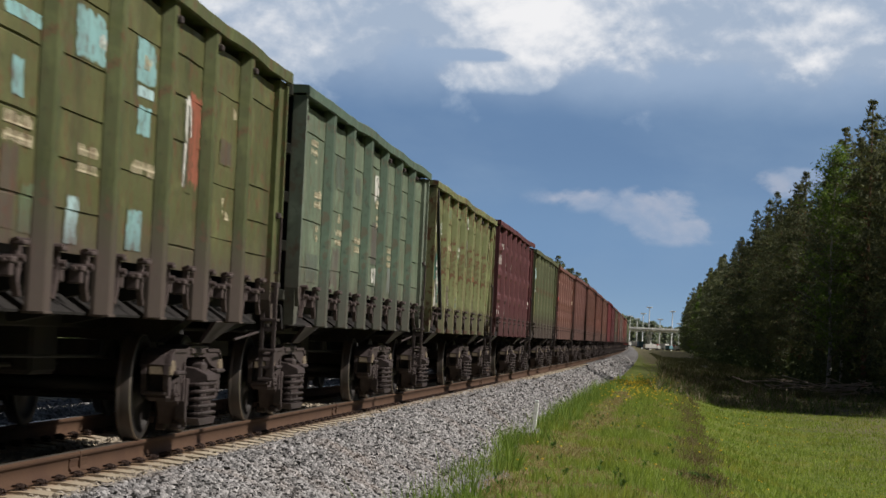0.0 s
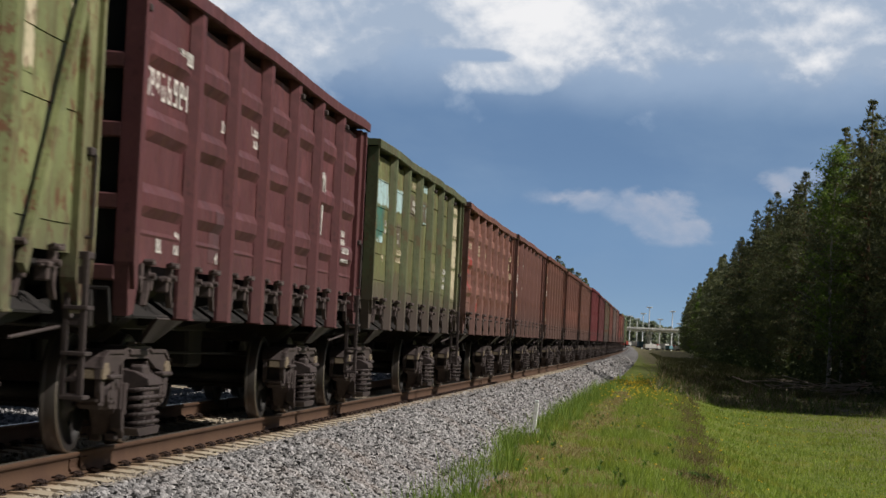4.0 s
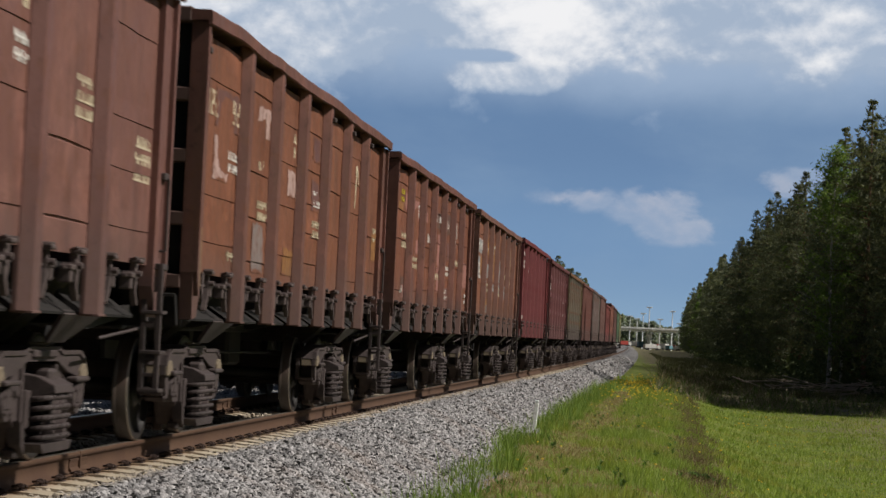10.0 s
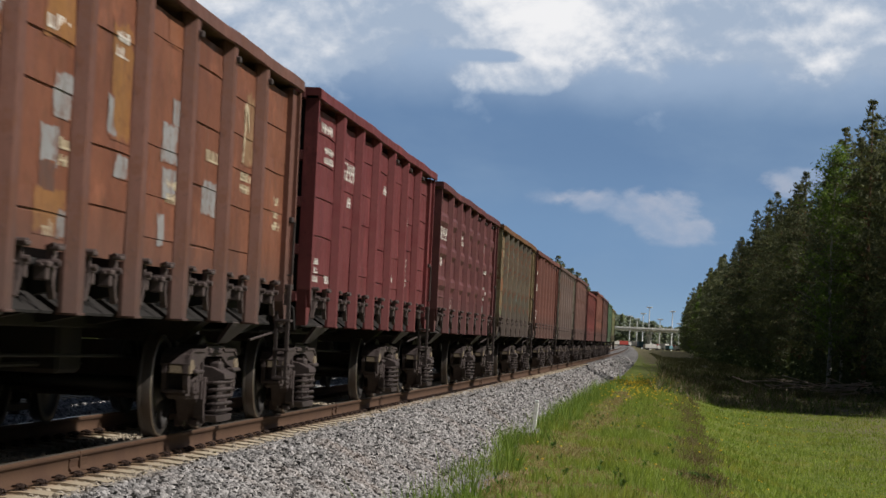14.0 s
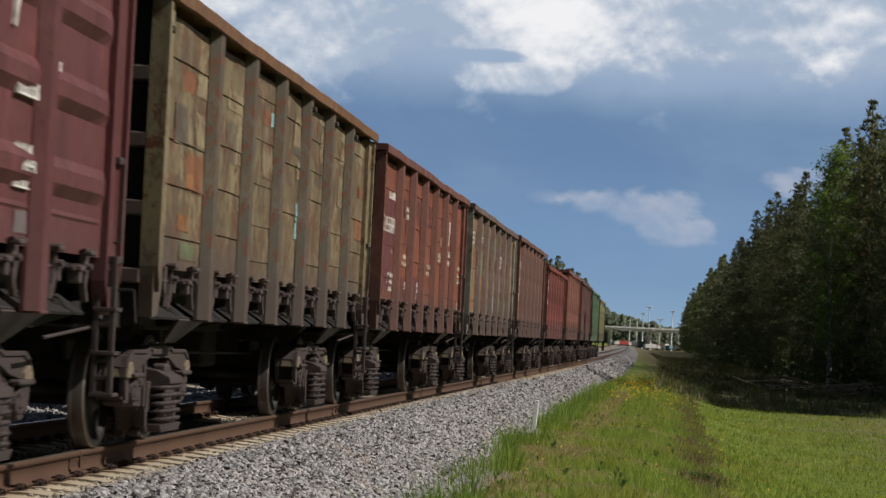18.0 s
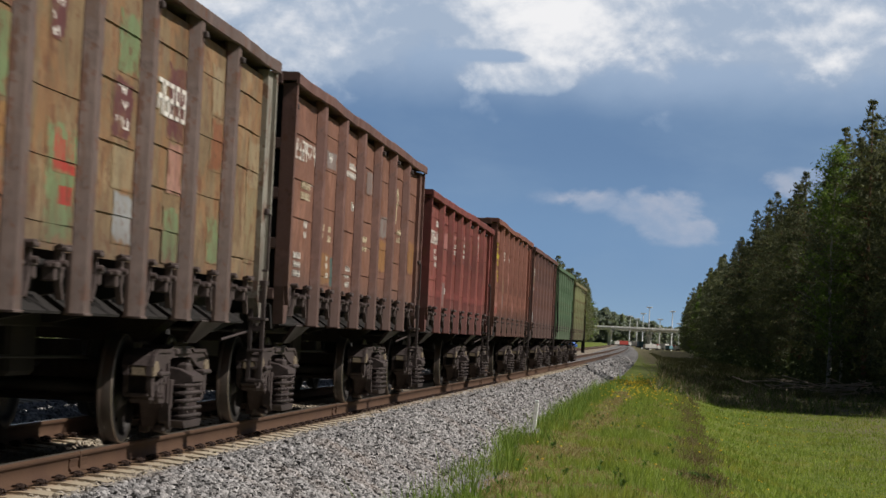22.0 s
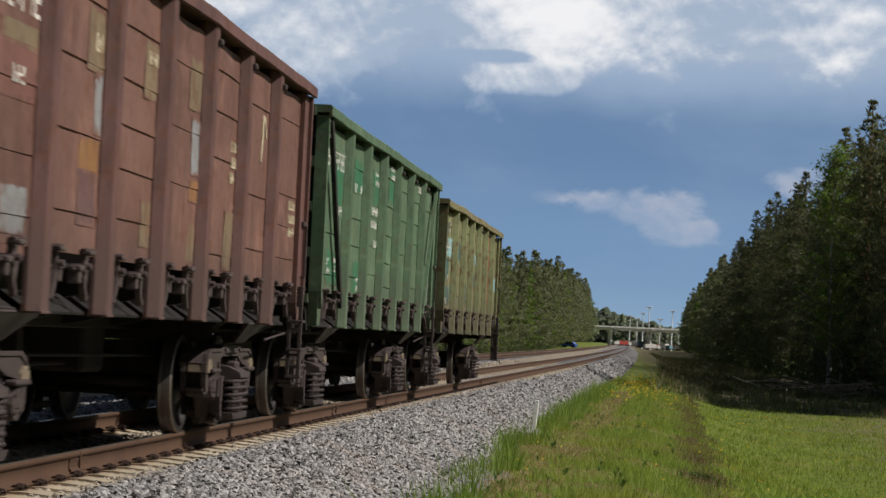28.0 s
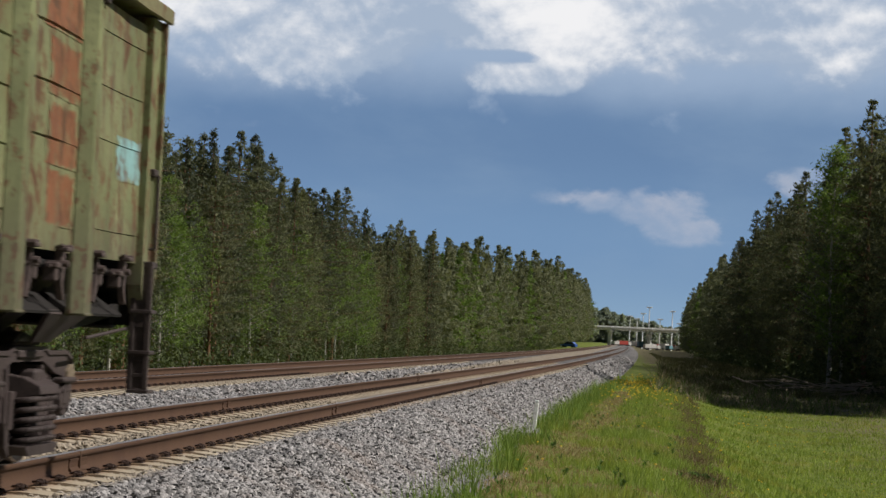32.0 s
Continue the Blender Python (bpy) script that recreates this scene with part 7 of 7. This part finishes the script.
def past_toe(keep, off=0.0, wide=99.0):
    return lambda d, y, k: 0.0 if abs(d - 2.12) < 0.28 and 43.5 < y < 46.8 else (0.22 * keep(d, y, k) * (k < 0.5) if worn_strip(d, y) else keep(d, y, k)) if toe(y) + off < d + 0.25 * (k - 0.5) < toe(y) + off + wide else 0.0


blades("verge_grass", scatter(125000, 2.0, 5.6, 17, 125, 1, past_toe(patchy(0.7, 0.44, 1.0)), 1.7), 0.06, 0.20, 0.008, M["grass"], "fresh green grass on the bank shoulder", 0.4, 3)
blades("tall_grass", scatter(44000, 1.85, 3.4, 18, 95, 2, past_toe(patchy(1.7, 0.56, 1.0, 5.0), -0.08, 0.85), 1.4), 0.14, 0.46, 0.009, M["rank"], "tall grass tufts along the ballast edge", 0.35, 4)
blades("dry_grass", scatter(34000, 2.2, 5.4, 18, 80, 3, past_toe(patchy(0.7, 0.0, 0.50), 0.1), 1.4), 0.03, 0.11, 0.009, M["straw"], "dry straw-coloured grass in worn patches", 0.9, 5)
blades("path_grass", scatter(52000, 4.75, 6.05, 26, 96, 6, lambda d, y, k: 0.9 if abs(d - 5.4 - 0.3 * noise.noise((y * 0.3, 0, 0))) < (0.10 + 0.5 * k * k) * (0.75 + 0.9 * noise.noise((d * 1.6, y * 0.45, 2))) else 0.0, 1.3), 0.05, 0.17, 0.011, M["deadgrass"], "brown trodden grass along the foot of the bank", 0.7, 6)


blades("worn_grass", scatter(60000, 1.8, 4.9, 20, 90, 8, lambda d, y, k: 0.5 + k if worn_strip(d, y) and d > toe(y) + 0.15 else 0.0, 1.4), 0.02, 0.08, 0.010, M["straw"], "brown dead grass and litter on the worn strip", 1.0, 8)


def shade_growth():
    """Rank dead grass, saplings and tussocks on the shaded ground before the forest."""
    rng = np.random.default_rng(44)
    y = 92 + 150 * rng.uniform(0, 1, 60000) ** 1.5
    d = 4.2 + 15.5 * rng.uniform(0, 1, len(y))
    x = d + np.interp(y, _D, _S)
    v = np.array([noise.noise((a * 0.45, b * 0.16, 5)) + 0.5 * noise.noise((a * 1.7, b * 0.6, 9)) for a, b in zip(x, y)])
    ok = (v > 0.0) & (y + 6 * v > 97) & (x < 24)
    return np.stack([x, y, 0.7 + 1.6 * v.clip(0, 1)], 1)[ok]


SHADE = shade_growth()
blades("shade_grass", SHADE[::2], 0.15, 0.42, 0.020, M["brush"], "pale dead grass in the shade before the forest", 0.5, 45)
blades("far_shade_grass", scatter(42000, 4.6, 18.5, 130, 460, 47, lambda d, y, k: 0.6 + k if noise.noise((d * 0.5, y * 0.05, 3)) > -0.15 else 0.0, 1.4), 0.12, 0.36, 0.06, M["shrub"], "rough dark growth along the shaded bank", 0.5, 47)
blades("shade_tussocks", SHADE[1::2], 0.12, 0.36, 0.022, M["weed"], "dark green tussocks before the forest", 0.5, 46)


def brushwood(x, y, n, seed):
    """A heap of cut branches."""
    rng = np.random.default_rng(seed)
    heap = new("brushwood_heap")
    for k in range(n):
        a, q, L = rng.normal(0, 1.0, 2), rng.normal(0.15, 0.5), rng.uniform(1.6, 4.2)
        p = Vector((a[0] * 1.3, a[1] * 0.9, 0.10 + rng.uniform(0, 0.75)))
        d = Vector((math.cos(q), math.sin(q), rng.normal(0.0, 0.14))) * L / 2
        z0 = min(p.z - d.z, p.z + d.z)
        if z0 < 0.03:
            p.z += 0.03 - z0
        s = Shape().tube(p - d, p, 0.035, 0.026, 6).tube(p, p + d + Vector((0, 0, rng.normal(0, 0.08))), 0.026, 0.012, 6)
        part("branch", s.mesh("branch", M["deadwood"]), heap)
    heap.matrix_basis = pose(x, y, ground_height(x, y))
    return tagged(heap, "heap of grey cut branches at the forest edge", "brushwood", "brushwood heaps")


brushwood(18.4, 139.0, 30, 3)
brushwood(21.0, 144.0, 26, 4)
brushwood(15.2, 143.0, 14, 5)


def weeds():
    """Broad-leaved weeds in clumps on the bank."""
    rng = np.random.default_rng(21)
    v, f = [], []
    for i in range(130):
        y = 20 + 55 * rng.uniform() ** 1.4
        d = toe(y) + rng.uniform(0.1, 3.2)
        x = d + CX(y)
        if i >= 110:
            x, y = 5.8 + rng.normal(0, 0.16), 37 + rng.normal(0, 0.2)
        g = ground_height(x, y)
        r = rng.uniform(0.04, 0.10)
        for k in range(rng.integers(7, 14)):
            q, s, h = rng.uniform(0, 6.283), r * rng.uniform(0.6, 1.2), rng.uniform(0.03, 0.13)
            c, t = math.cos(q), math.sin(q)
            o = len(v)
            v += [(x, y, g + h * 0.2), (x + c * s * 0.5 - t * s * 0.24, y + t * s * 0.5 + c * s * 0.24, g + h), (x + c * s, y + t * s, g + h * 0.8), (x + c * s * 0.5 + t * s * 0.24, y + t * s * 0.5 - c * s * 0.24, g + h)]
            f.append((o, o + 1, o + 2, o + 3))
    tagged(new("weeds", soup("weeds", np.array(v), np.array(f), M["weed"])), "dark green broad-leaved weeds on the bank", "weeds", kind="stuff")


weeds()


def field_spots():
    rng = np.random.default_rng(9)
    y = 30 + 190 * rng.uniform(0, 1, 130000) ** 1.5
    x = CX(30) + 5.75 + (0.125 * y + 1.2) * rng.uniform(0, 1, len(y))
    v = np.array([noise.noise((a * 0.5, b * 0.25, 2)) for a, b in zip(x, y)])
    spots = np.stack([x, y, 0.75 + 0.5 * v], 1)
    # thin and sparse where the forest keeps the sun off
    return spots[(y < 100 + 8 * v) | (rng.uniform(0, 1, len(y)) < 0.3)]


blades("meadow_grass", field_spots(), 0.05, 0.15, 0.016, M["grass"], "short green meadow grass", 0.4, 7)


def flowers():
    rng = np.random.default_rng(12)
    v, f = [], []
    spots = list(zip(rng.normal(3.4, 0.8, 520), rng.normal(100, 13, 420))) + list(zip(rng.uniform(2.3, 9, 130), 30 + 60 * rng.uniform(0, 1, 130)))
    for d, y in spots:
        if d < 2.2:
            continue
        x = d + CX(y)
        z = ground_height(x, y) + rng.uniform(0.08, 0.22)
        r = rng.uniform(0.018, 0.035) * (1.6 if y > 70 else 0.8)
        o = len(v)
        for k in range(6):
            q = 1.047 * k
            v.append((x + r * math.cos(q), y + r * math.sin(q), z + 0.012 * (k % 2)))
        v += [(x, y, z + 0.5 * r), (x, y, z - 0.5 * r)]
        f += [(o + k, o + (k + 1) % 6, o + 6) for k in range(6)] + [(o + (k + 1) % 6, o + k, o + 7) for k in range(6)]
    tagged(new("yellow_flowers", soup("yellow_flowers", np.array(v), np.array(f), M["yellow"])), "yellow dandelions and cress in the bank grass", "flowers", kind="stuff")


flowers()


# ---- stakes at the ballast edge ----
def stake(d, y, h, lean):
    x = CX(y) + d
    st = new("marker_stake")
    part("post", Shape().block(-0.042, 0.042, -0.042, 0.042, -0.2, h, 0.008).mesh("post", M["stake"]), st)
    part("cap", Shape().block(-0.042, 0.042, -0.042, 0.042, h, h + 0.05, 0.01).mesh("cap", M["mast"]), st)
    st.matrix_basis = pose(x, y, ground_height(x, y), 0, lean, 0)
    tagged(st, "short white marker stake in the grass by the ballast", "stake", "marker stakes")


stake(2.06, 46.6, 0.60, 4)
stake(2.08, 85.0, 0.42, 2)
stake(2.35, 114.0, 0.48, -2)


# ---- the road bridge and what stands round it ----
def road_bridge():
    br = new("road_bridge")
    part("deck", Shape().block(-75, 130, -5, 5, 6.95, 7.50, 0.06).mesh("deck", M["bridge"]), br)
    part("girder", Shape().block(-75, 130, -3.6, 3.6, 6.28, 6.96, 0.05).mesh("girder", M["mast"]), br)
    for y in (-5.1, 5.1):
        part("parapet", Shape().block(-75, 130, y - 0.1, y + 0.1, 7.5, 8.1, 0.03).mesh("parapet", M["bridge"]), br, "pale steel parapet")
    pier = Shape()
    for y in (-3, 0, 3):
        pier.tube((0, y, -2.5), (0, y, 5.6), 0.55, seg=10)
    pier.block(-0.8, 0.8, -4.6, 4.6, 5.5, 6.32, 0.08)
    me = pier.mesh("pier", M["bridge"])
    for x in (-24, -7, 10.5, 27.5, 45, 62):
        part("pier", me, br, m=pose(x, 0, 0))
    br.matrix_basis = pose(4, 1000, 0, 0, 0, 9)
    tagged(br, "pale concrete road bridge over the railway", "bridge")


road_bridge()


def mast(px, py, h):
    m = new("lighting_mast")
    part("pole", Shape().tube((0, 0, -2), (0, 0, h), 0.32, 0.16, 8).mesh("pole", M["mast"]), m)
    part("lamp_head", Shape().block(-1.3, 1.3, -0.4, 0.4, h, h + 0.55, 0.1).mesh("lamp_head", M["mast"]), m)
    m.matrix_basis = pose(px, py, 0)
    tagged(m, "tall pale lighting mast beyond the bridge", "mast", "masts by the bridge")


for px, py, h in ((5.6, 1040, 13.0), (9.0, 1060, 12.2), (11.6, 1050, 14.6), (14.2, 1030, 17.2), (19.6, 1060, 12.4), (24.8, 1040, 16.0), (29.0, 1080, 11.0)):
    mast(px, py, h)


def vehicle(kind, label, x, y, turn, paint, L, Wd, Hc, z=None):
    """A parked car or lorry with body, cabin glass and wheels."""
    v = new(kind)
    s = Shape()
    if kind == "car":
        s.prism([(-L / 2, 0.32), (L / 2, 0.32), (L / 2, 0.72), (L * 0.24, 0.92), (L * 0.10, Hc), (-L * 0.28, Hc), (-L * 0.44, 0.95), (-L / 2, 0.88)], -Wd / 2, Wd / 2)
        part("body", s.mesh("body", paint), v)
        g = Shape().prism([(L * 0.22, 0.93), (L * 0.09, Hc - 0.06), (-L * 0.27, Hc - 0.06), (-L * 0.40, 0.95)], -Wd / 2 - 0.01, Wd / 2 + 0.01)
        part("window", g.mesh("window", M["glass"]), v)
    else:
        part("box", Shape().block(-Wd / 2, Wd / 2, -L / 2, L * 0.24, 0.9, Hc, 0.05).mesh("box", paint), v)
        part("cab", Shape().block(-Wd / 2, Wd / 2, L * 0.27, L / 2, 0.6, Hc * 0.82, 0.15).mesh("cab", M["white"]), v)
        part("chassis", Shape().block(-Wd / 2 + 0.2, Wd / 2 - 0.2, -L / 2, L / 2, 0.55, 0.9, 0.03).mesh("chassis", M["rubber"]), v)
    r = 0.32 if kind == "car" else 0.48
    tyre = Shape().tube((-0.11, 0, 0), (0.11, 0, 0), r, seg=14).mesh("wheel", M["rubber"])
    for sx in (-1, 1):
        for yy in (-0.3, 0.3):
            part("wheel", tyre, v, m=pose(sx * (Wd / 2 - 0.1), yy * L, r))
    v.matrix_basis = pose(x, y, ground_height(x, y) if z is None else z, 0, 0, turn)
    tagged(v, label, kind, "" if kind == "car" else "vehicles under the bridge")


vehicle("car", "small bright blue car parked by the line", -10.6, 598, 70, M["car_blue"], 4.2, 1.75, 1.5)
RED = plain_metal("lorry_red", (0.35, 0.05, 0.04), 0.5, 0.0, 0.2)
TEAL = plain_metal("lorry_teal", (0.10, 0.22, 0.26), 0.5, 0.0, 0.2)
for k, (x, y, t) in enumerate(((-2.5, 985, 20), (1.5, 1015, -60), (5.0, 1030, 80), (8.4, 1010, 15), (11.0, 1060, -40), (13.6, 990, -70), (16.2, 1045, 25), (18.8, 1020, 30), (21.5, 1000, -20), (24.0, 1070, 75), (26.5, 985, 60), (29.5, 1015, 10))):
    hue, paint = (("white", M["white"]), ("red", RED), ("white", M["white"]), ("grey-blue", TEAL), ("red", RED))[k % 5]
    vehicle("lorry", hue + " box lorry parked under the bridge", x + 2, y, t, paint, 5.5 + 0.8 * (k % 3), 2.1, 2.3 + 0.25 * (k % 4))


# ---- sky backdrop: two shells of cloud, drifting slowly ----
def shell(radius, a0, a1, e0, e1):
    na, ne = 64, 32
    v = []
    for j in range(ne + 1):
        el = radians(e0 + (e1 - e0) * j / ne)
        for i in range(na + 1):
            az = radians(a0 + (a1 - a0) * i / na)
            v.append((radius * math.sin(az) * math.cos(el), radius * math.cos(az) * math.cos(el), radius * math.sin(el)))
    i = (np.arange(ne)[:, None] * (na + 1) + np.arange(na)[None, :]).ravel()
    return np.array(v), np.stack([i, i + 1, i + na + 2, i + na + 1], 1)


class Clouds(Nodes):
    """A glowing sky in degrees: azimuth from the track towards the right, and elevation."""

    def span(self, radius):
        t = self.t
        az = self.math("MULTIPLY", self.math("ARCTAN2", self.axis("X"), self.axis("Y")), 57.2958)
        el = self.math("MULTIPLY", self.math("ARCSINE", self.math("DIVIDE", self.axis("Z"), radius)), 57.2958)
        self.az, self.el = az, el
        n = t.nodes.new("ShaderNodeCombineXYZ")
        self.put(az, n.inputs[0])
        self.put(el, n.inputs[1])
        self.uv = n.outputs[0]
        t.nodes.remove(self.b)
        self.em = t.nodes.new("ShaderNodeEmission")
        return self

    def blob(self, a, e, ra, re):
        """1 in the middle of an ellipse, 0 at its rim and beyond."""
        x = self.math("DIVIDE", self.math("SUBTRACT", self.az, a), ra)
        y = self.math("DIVIDE", self.math("SUBTRACT", self.el, e), re)
        r = self.math("SQRT", self.math("ADD", self.math("MULTIPLY", x, x), self.math("MULTIPLY", y, y)))
        return self.math("SUBTRACT", 1.0, r, True)

    def most(self, *vals):
        out = vals[0]
        for v in vals[1:]:
            out = self.math("MAXIMUM", out, v)
        return out

    def cloud_noise(self, scale, dy=0.0, stretch=1.6):
        co = self.moved(3.1, dy, 0.7, self.scaled(1.0 / stretch, 1.0, 1.0, self.uv))
        return self.noise(scale, 8, 0.56, co, 0.12)


def sky_far(radius):
    n = Clouds("storm_sky").span(radius)
    c = n.mix(n.step(n.el, -0.5, 2.4), (0.265, 0.40, 0.545), (0.175, 0.295, 0.48))
    c = n.mix(n.step(n.el, 2.2, 5.2), c, (0.135, 0.232, 0.40))
    c = n.mix(n.step(n.el, 5.4, 7.2), c, (0.19, 0.285, 0.445))
    soft = n.cloud_noise(0.3, 5.0, 2.2)
    c = n.mix(n.math("MULTIPLY", n.step(soft, 0.42, 0.75), 0.4), c, (0.25, 0.36, 0.51))
    fine = n.cloud_noise(1.0)
    shape = n.most(n.math("MULTIPLY", n.blob(0.7, 3.40, 1.7, 0.75), 1.15), n.blob(1.2, 2.92, 2.1, 0.55), n.math("MULTIPLY", n.blob(3.9, 4.20, 1.4, 0.50), 1.2), n.math("MULTIPLY", n.blob(-1.2, 3.6, 1.9, 0.5), 0.6))
    dens = n.step(n.math("ADD", n.math("MULTIPLY", shape, 0.9), n.math("MULTIPLY", n.math("MULTIPLY", n.math("SUBTRACT", fine, 0.5), 2.6), n.math("MULTIPLY", shape, 2.6, True))), 0.14, 0.62)
    lit = n.mix(n.step(n.cloud_noise(1.0, 0.22), 0.35, 0.62), (0.50, 0.52, 0.60), (0.32, 0.40, 0.54))
    c = n.mix(n.math("MULTIPLY", dens, 0.66), c, lit)
    n.put(c, n.em.inputs["Color"])
    n.t.links.new(n.em.outputs[0], n.t.nodes["Material Output"].inputs["Surface"])
    return n.mat


def sky_near(radius):
    n = Clouds("cumulus").span(radius)
    big, fine = n.cloud_noise(0.34, 0.0, 1.5), n.cloud_noise(0.62, 2.0, 1.3)
    body = n.most(n.math("MULTIPLY", n.blob(-2.2, 8.3, 4.2, 2.4), 1.25), n.math("MULTIPLY", n.blob(-3.0, 6.62, 2.2, 0.62), 1.2), n.math("MULTIPLY", n.blob(-8.6, 6.9, 4.2, 1.5), 0.9), n.math("MULTIPLY", n.blob(4.4, 8.0, 5.2, 1.7), 0.9), n.math("MULTIPLY", n.blob(-12.5, 8.2, 4.5, 2.0), 0.9))
    dens = n.math("ADD", n.math("ADD", n.math("MULTIPLY", body, 0.8), n.step(n.el, 6.4, 9.0, 0.0, 0.55)), n.math("MULTIPLY", n.math("SUBTRACT", fine, 0.5), 1.35))
    alpha = n.step(n.math("SUBTRACT", dens, n.math("MULTIPLY", n.step(n.math("ADD", n.blob(-3.7, 7.10, 2.0, 0.26), n.math("MULTIPLY", n.math("SUBTRACT", n.cloud_noise(1.3, 4.0, 2.4), 0.5), 1.4)), 0.15, 0.8), 0.36)), 0.10, 0.50)
    veil = n.math("MULTIPLY", n.step(n.math("ADD", n.el, n.math("MULTIPLY", big, 1.8)), 6.3, 8.0), 0.92)
    relief = n.math("SUBTRACT", fine, n.cloud_noise(0.62, 2.28, 1.3))
    core = n.most(n.math("MULTIPLY", n.blob(-2.1, 8.3, 3.3, 2.2), 1.25), n.math("MULTIPLY", n.blob(-3.4, 6.75, 1.8, 0.55), 0.55), n.math("MULTIPLY", n.blob(5.2, 8.4, 2.6, 1.0), 0.5), n.math("MULTIPLY", n.blob(-8.6, 7.2, 4.0, 1.6), 0.30), n.math("MULTIPLY", n.blob(-12.5, 8.2, 3.6, 1.8), 0.8), n.math("MULTIPLY", n.blob(4.6, 7.3, 1.2, 0.5), 0.5))
    bright = n.math("ADD", n.math("MULTIPLY", relief, 2.6), n.math("ADD", n.math("MULTIPLY", core, 0.95), n.math("MULTIPLY", n.math("SUBTRACT", big, 0.35), 0.9)))
    c = n.mix(n.step(bright, 0.05, 1.15), (0.37, 0.455, 0.585), (0.88, 0.88, 0.895))
    c = n.mix(alpha, (0.33, 0.43, 0.585), c)
    n.put(c, n.em.inputs["Color"])
    t = n.t
    mixer, clear = t.nodes.new("ShaderNodeMixShader"), t.nodes.new("ShaderNodeBsdfTransparent")
    n.put(n.math("MAXIMUM", alpha, veil), mixer.inputs[0])
    t.links.new(clear.outputs[0], mixer.inputs[1])
    t.links.new(n.em.outputs[0], mixer.inputs[2])
    t.links.new(mixer.outputs[0], t.nodes["Material Output"].inputs["Surface"])
    return n.mat


v, f = shell(4200, -40, 32, -3, 28)
backdrop = tagged(new("sky_backdrop", soup("sky_backdrop", v, f, sky_far(4200.0))), "slate blue storm sky with low pale clouds", "sky", kind="structure")
v, f = shell(4000, -38, 30, 5, 26)
clouds = tagged(new("cloud_backdrop", soup("cloud_backdrop", v, f, sky_near(4000.0))), "white and grey cumulus across the upper sky", "clouds", kind="structure")


# ---- all that moves ----
def motions():
    for i, w in enumerate(WAGONS):
        walk(w, [(float(t), on_track(LAST + (0.30 if i == 0 else 0.0) - PITCH_Y * i - SPEED * t, CENTRE)) for t in range(33)])
    # the wheels roll: one turning for the leading axles of the bogies and one for the trailing ones
    for k, wheels in WHEELS.items():
        first = wheels[0]
        walk(first, [(j / 15, pose(0, k, 0.4785, math.degrees(SPEED * j / 15 / 0.4785))) for j in range(481)])
        for o in wheels[1:]:
            o.rotation_mode = "QUATERNION"
            keys = o.animation_data_create()
            keys.action = first.animation_data.action
            keys.action_slot = first.animation_data.action_slot
    # the clouds drift slowly across
    walk(backdrop, [(0.0, pose(EYE.x, EYE.y, 0, 0, 0, 0.128)), (16.0, pose(EYE.x, EYE.y, 0)), (32.0, pose(EYE.x, EYE.y, 0, 0, 0, -0.128))])
    walk(clouds, [(0.0, pose(EYE.x, EYE.y, 0, 0, 0, 0.345)), (16.0, pose(EYE.x, EYE.y, 0)), (32.0, pose(EYE.x, EYE.y, 0, 0, 0, -0.345))])


motions()
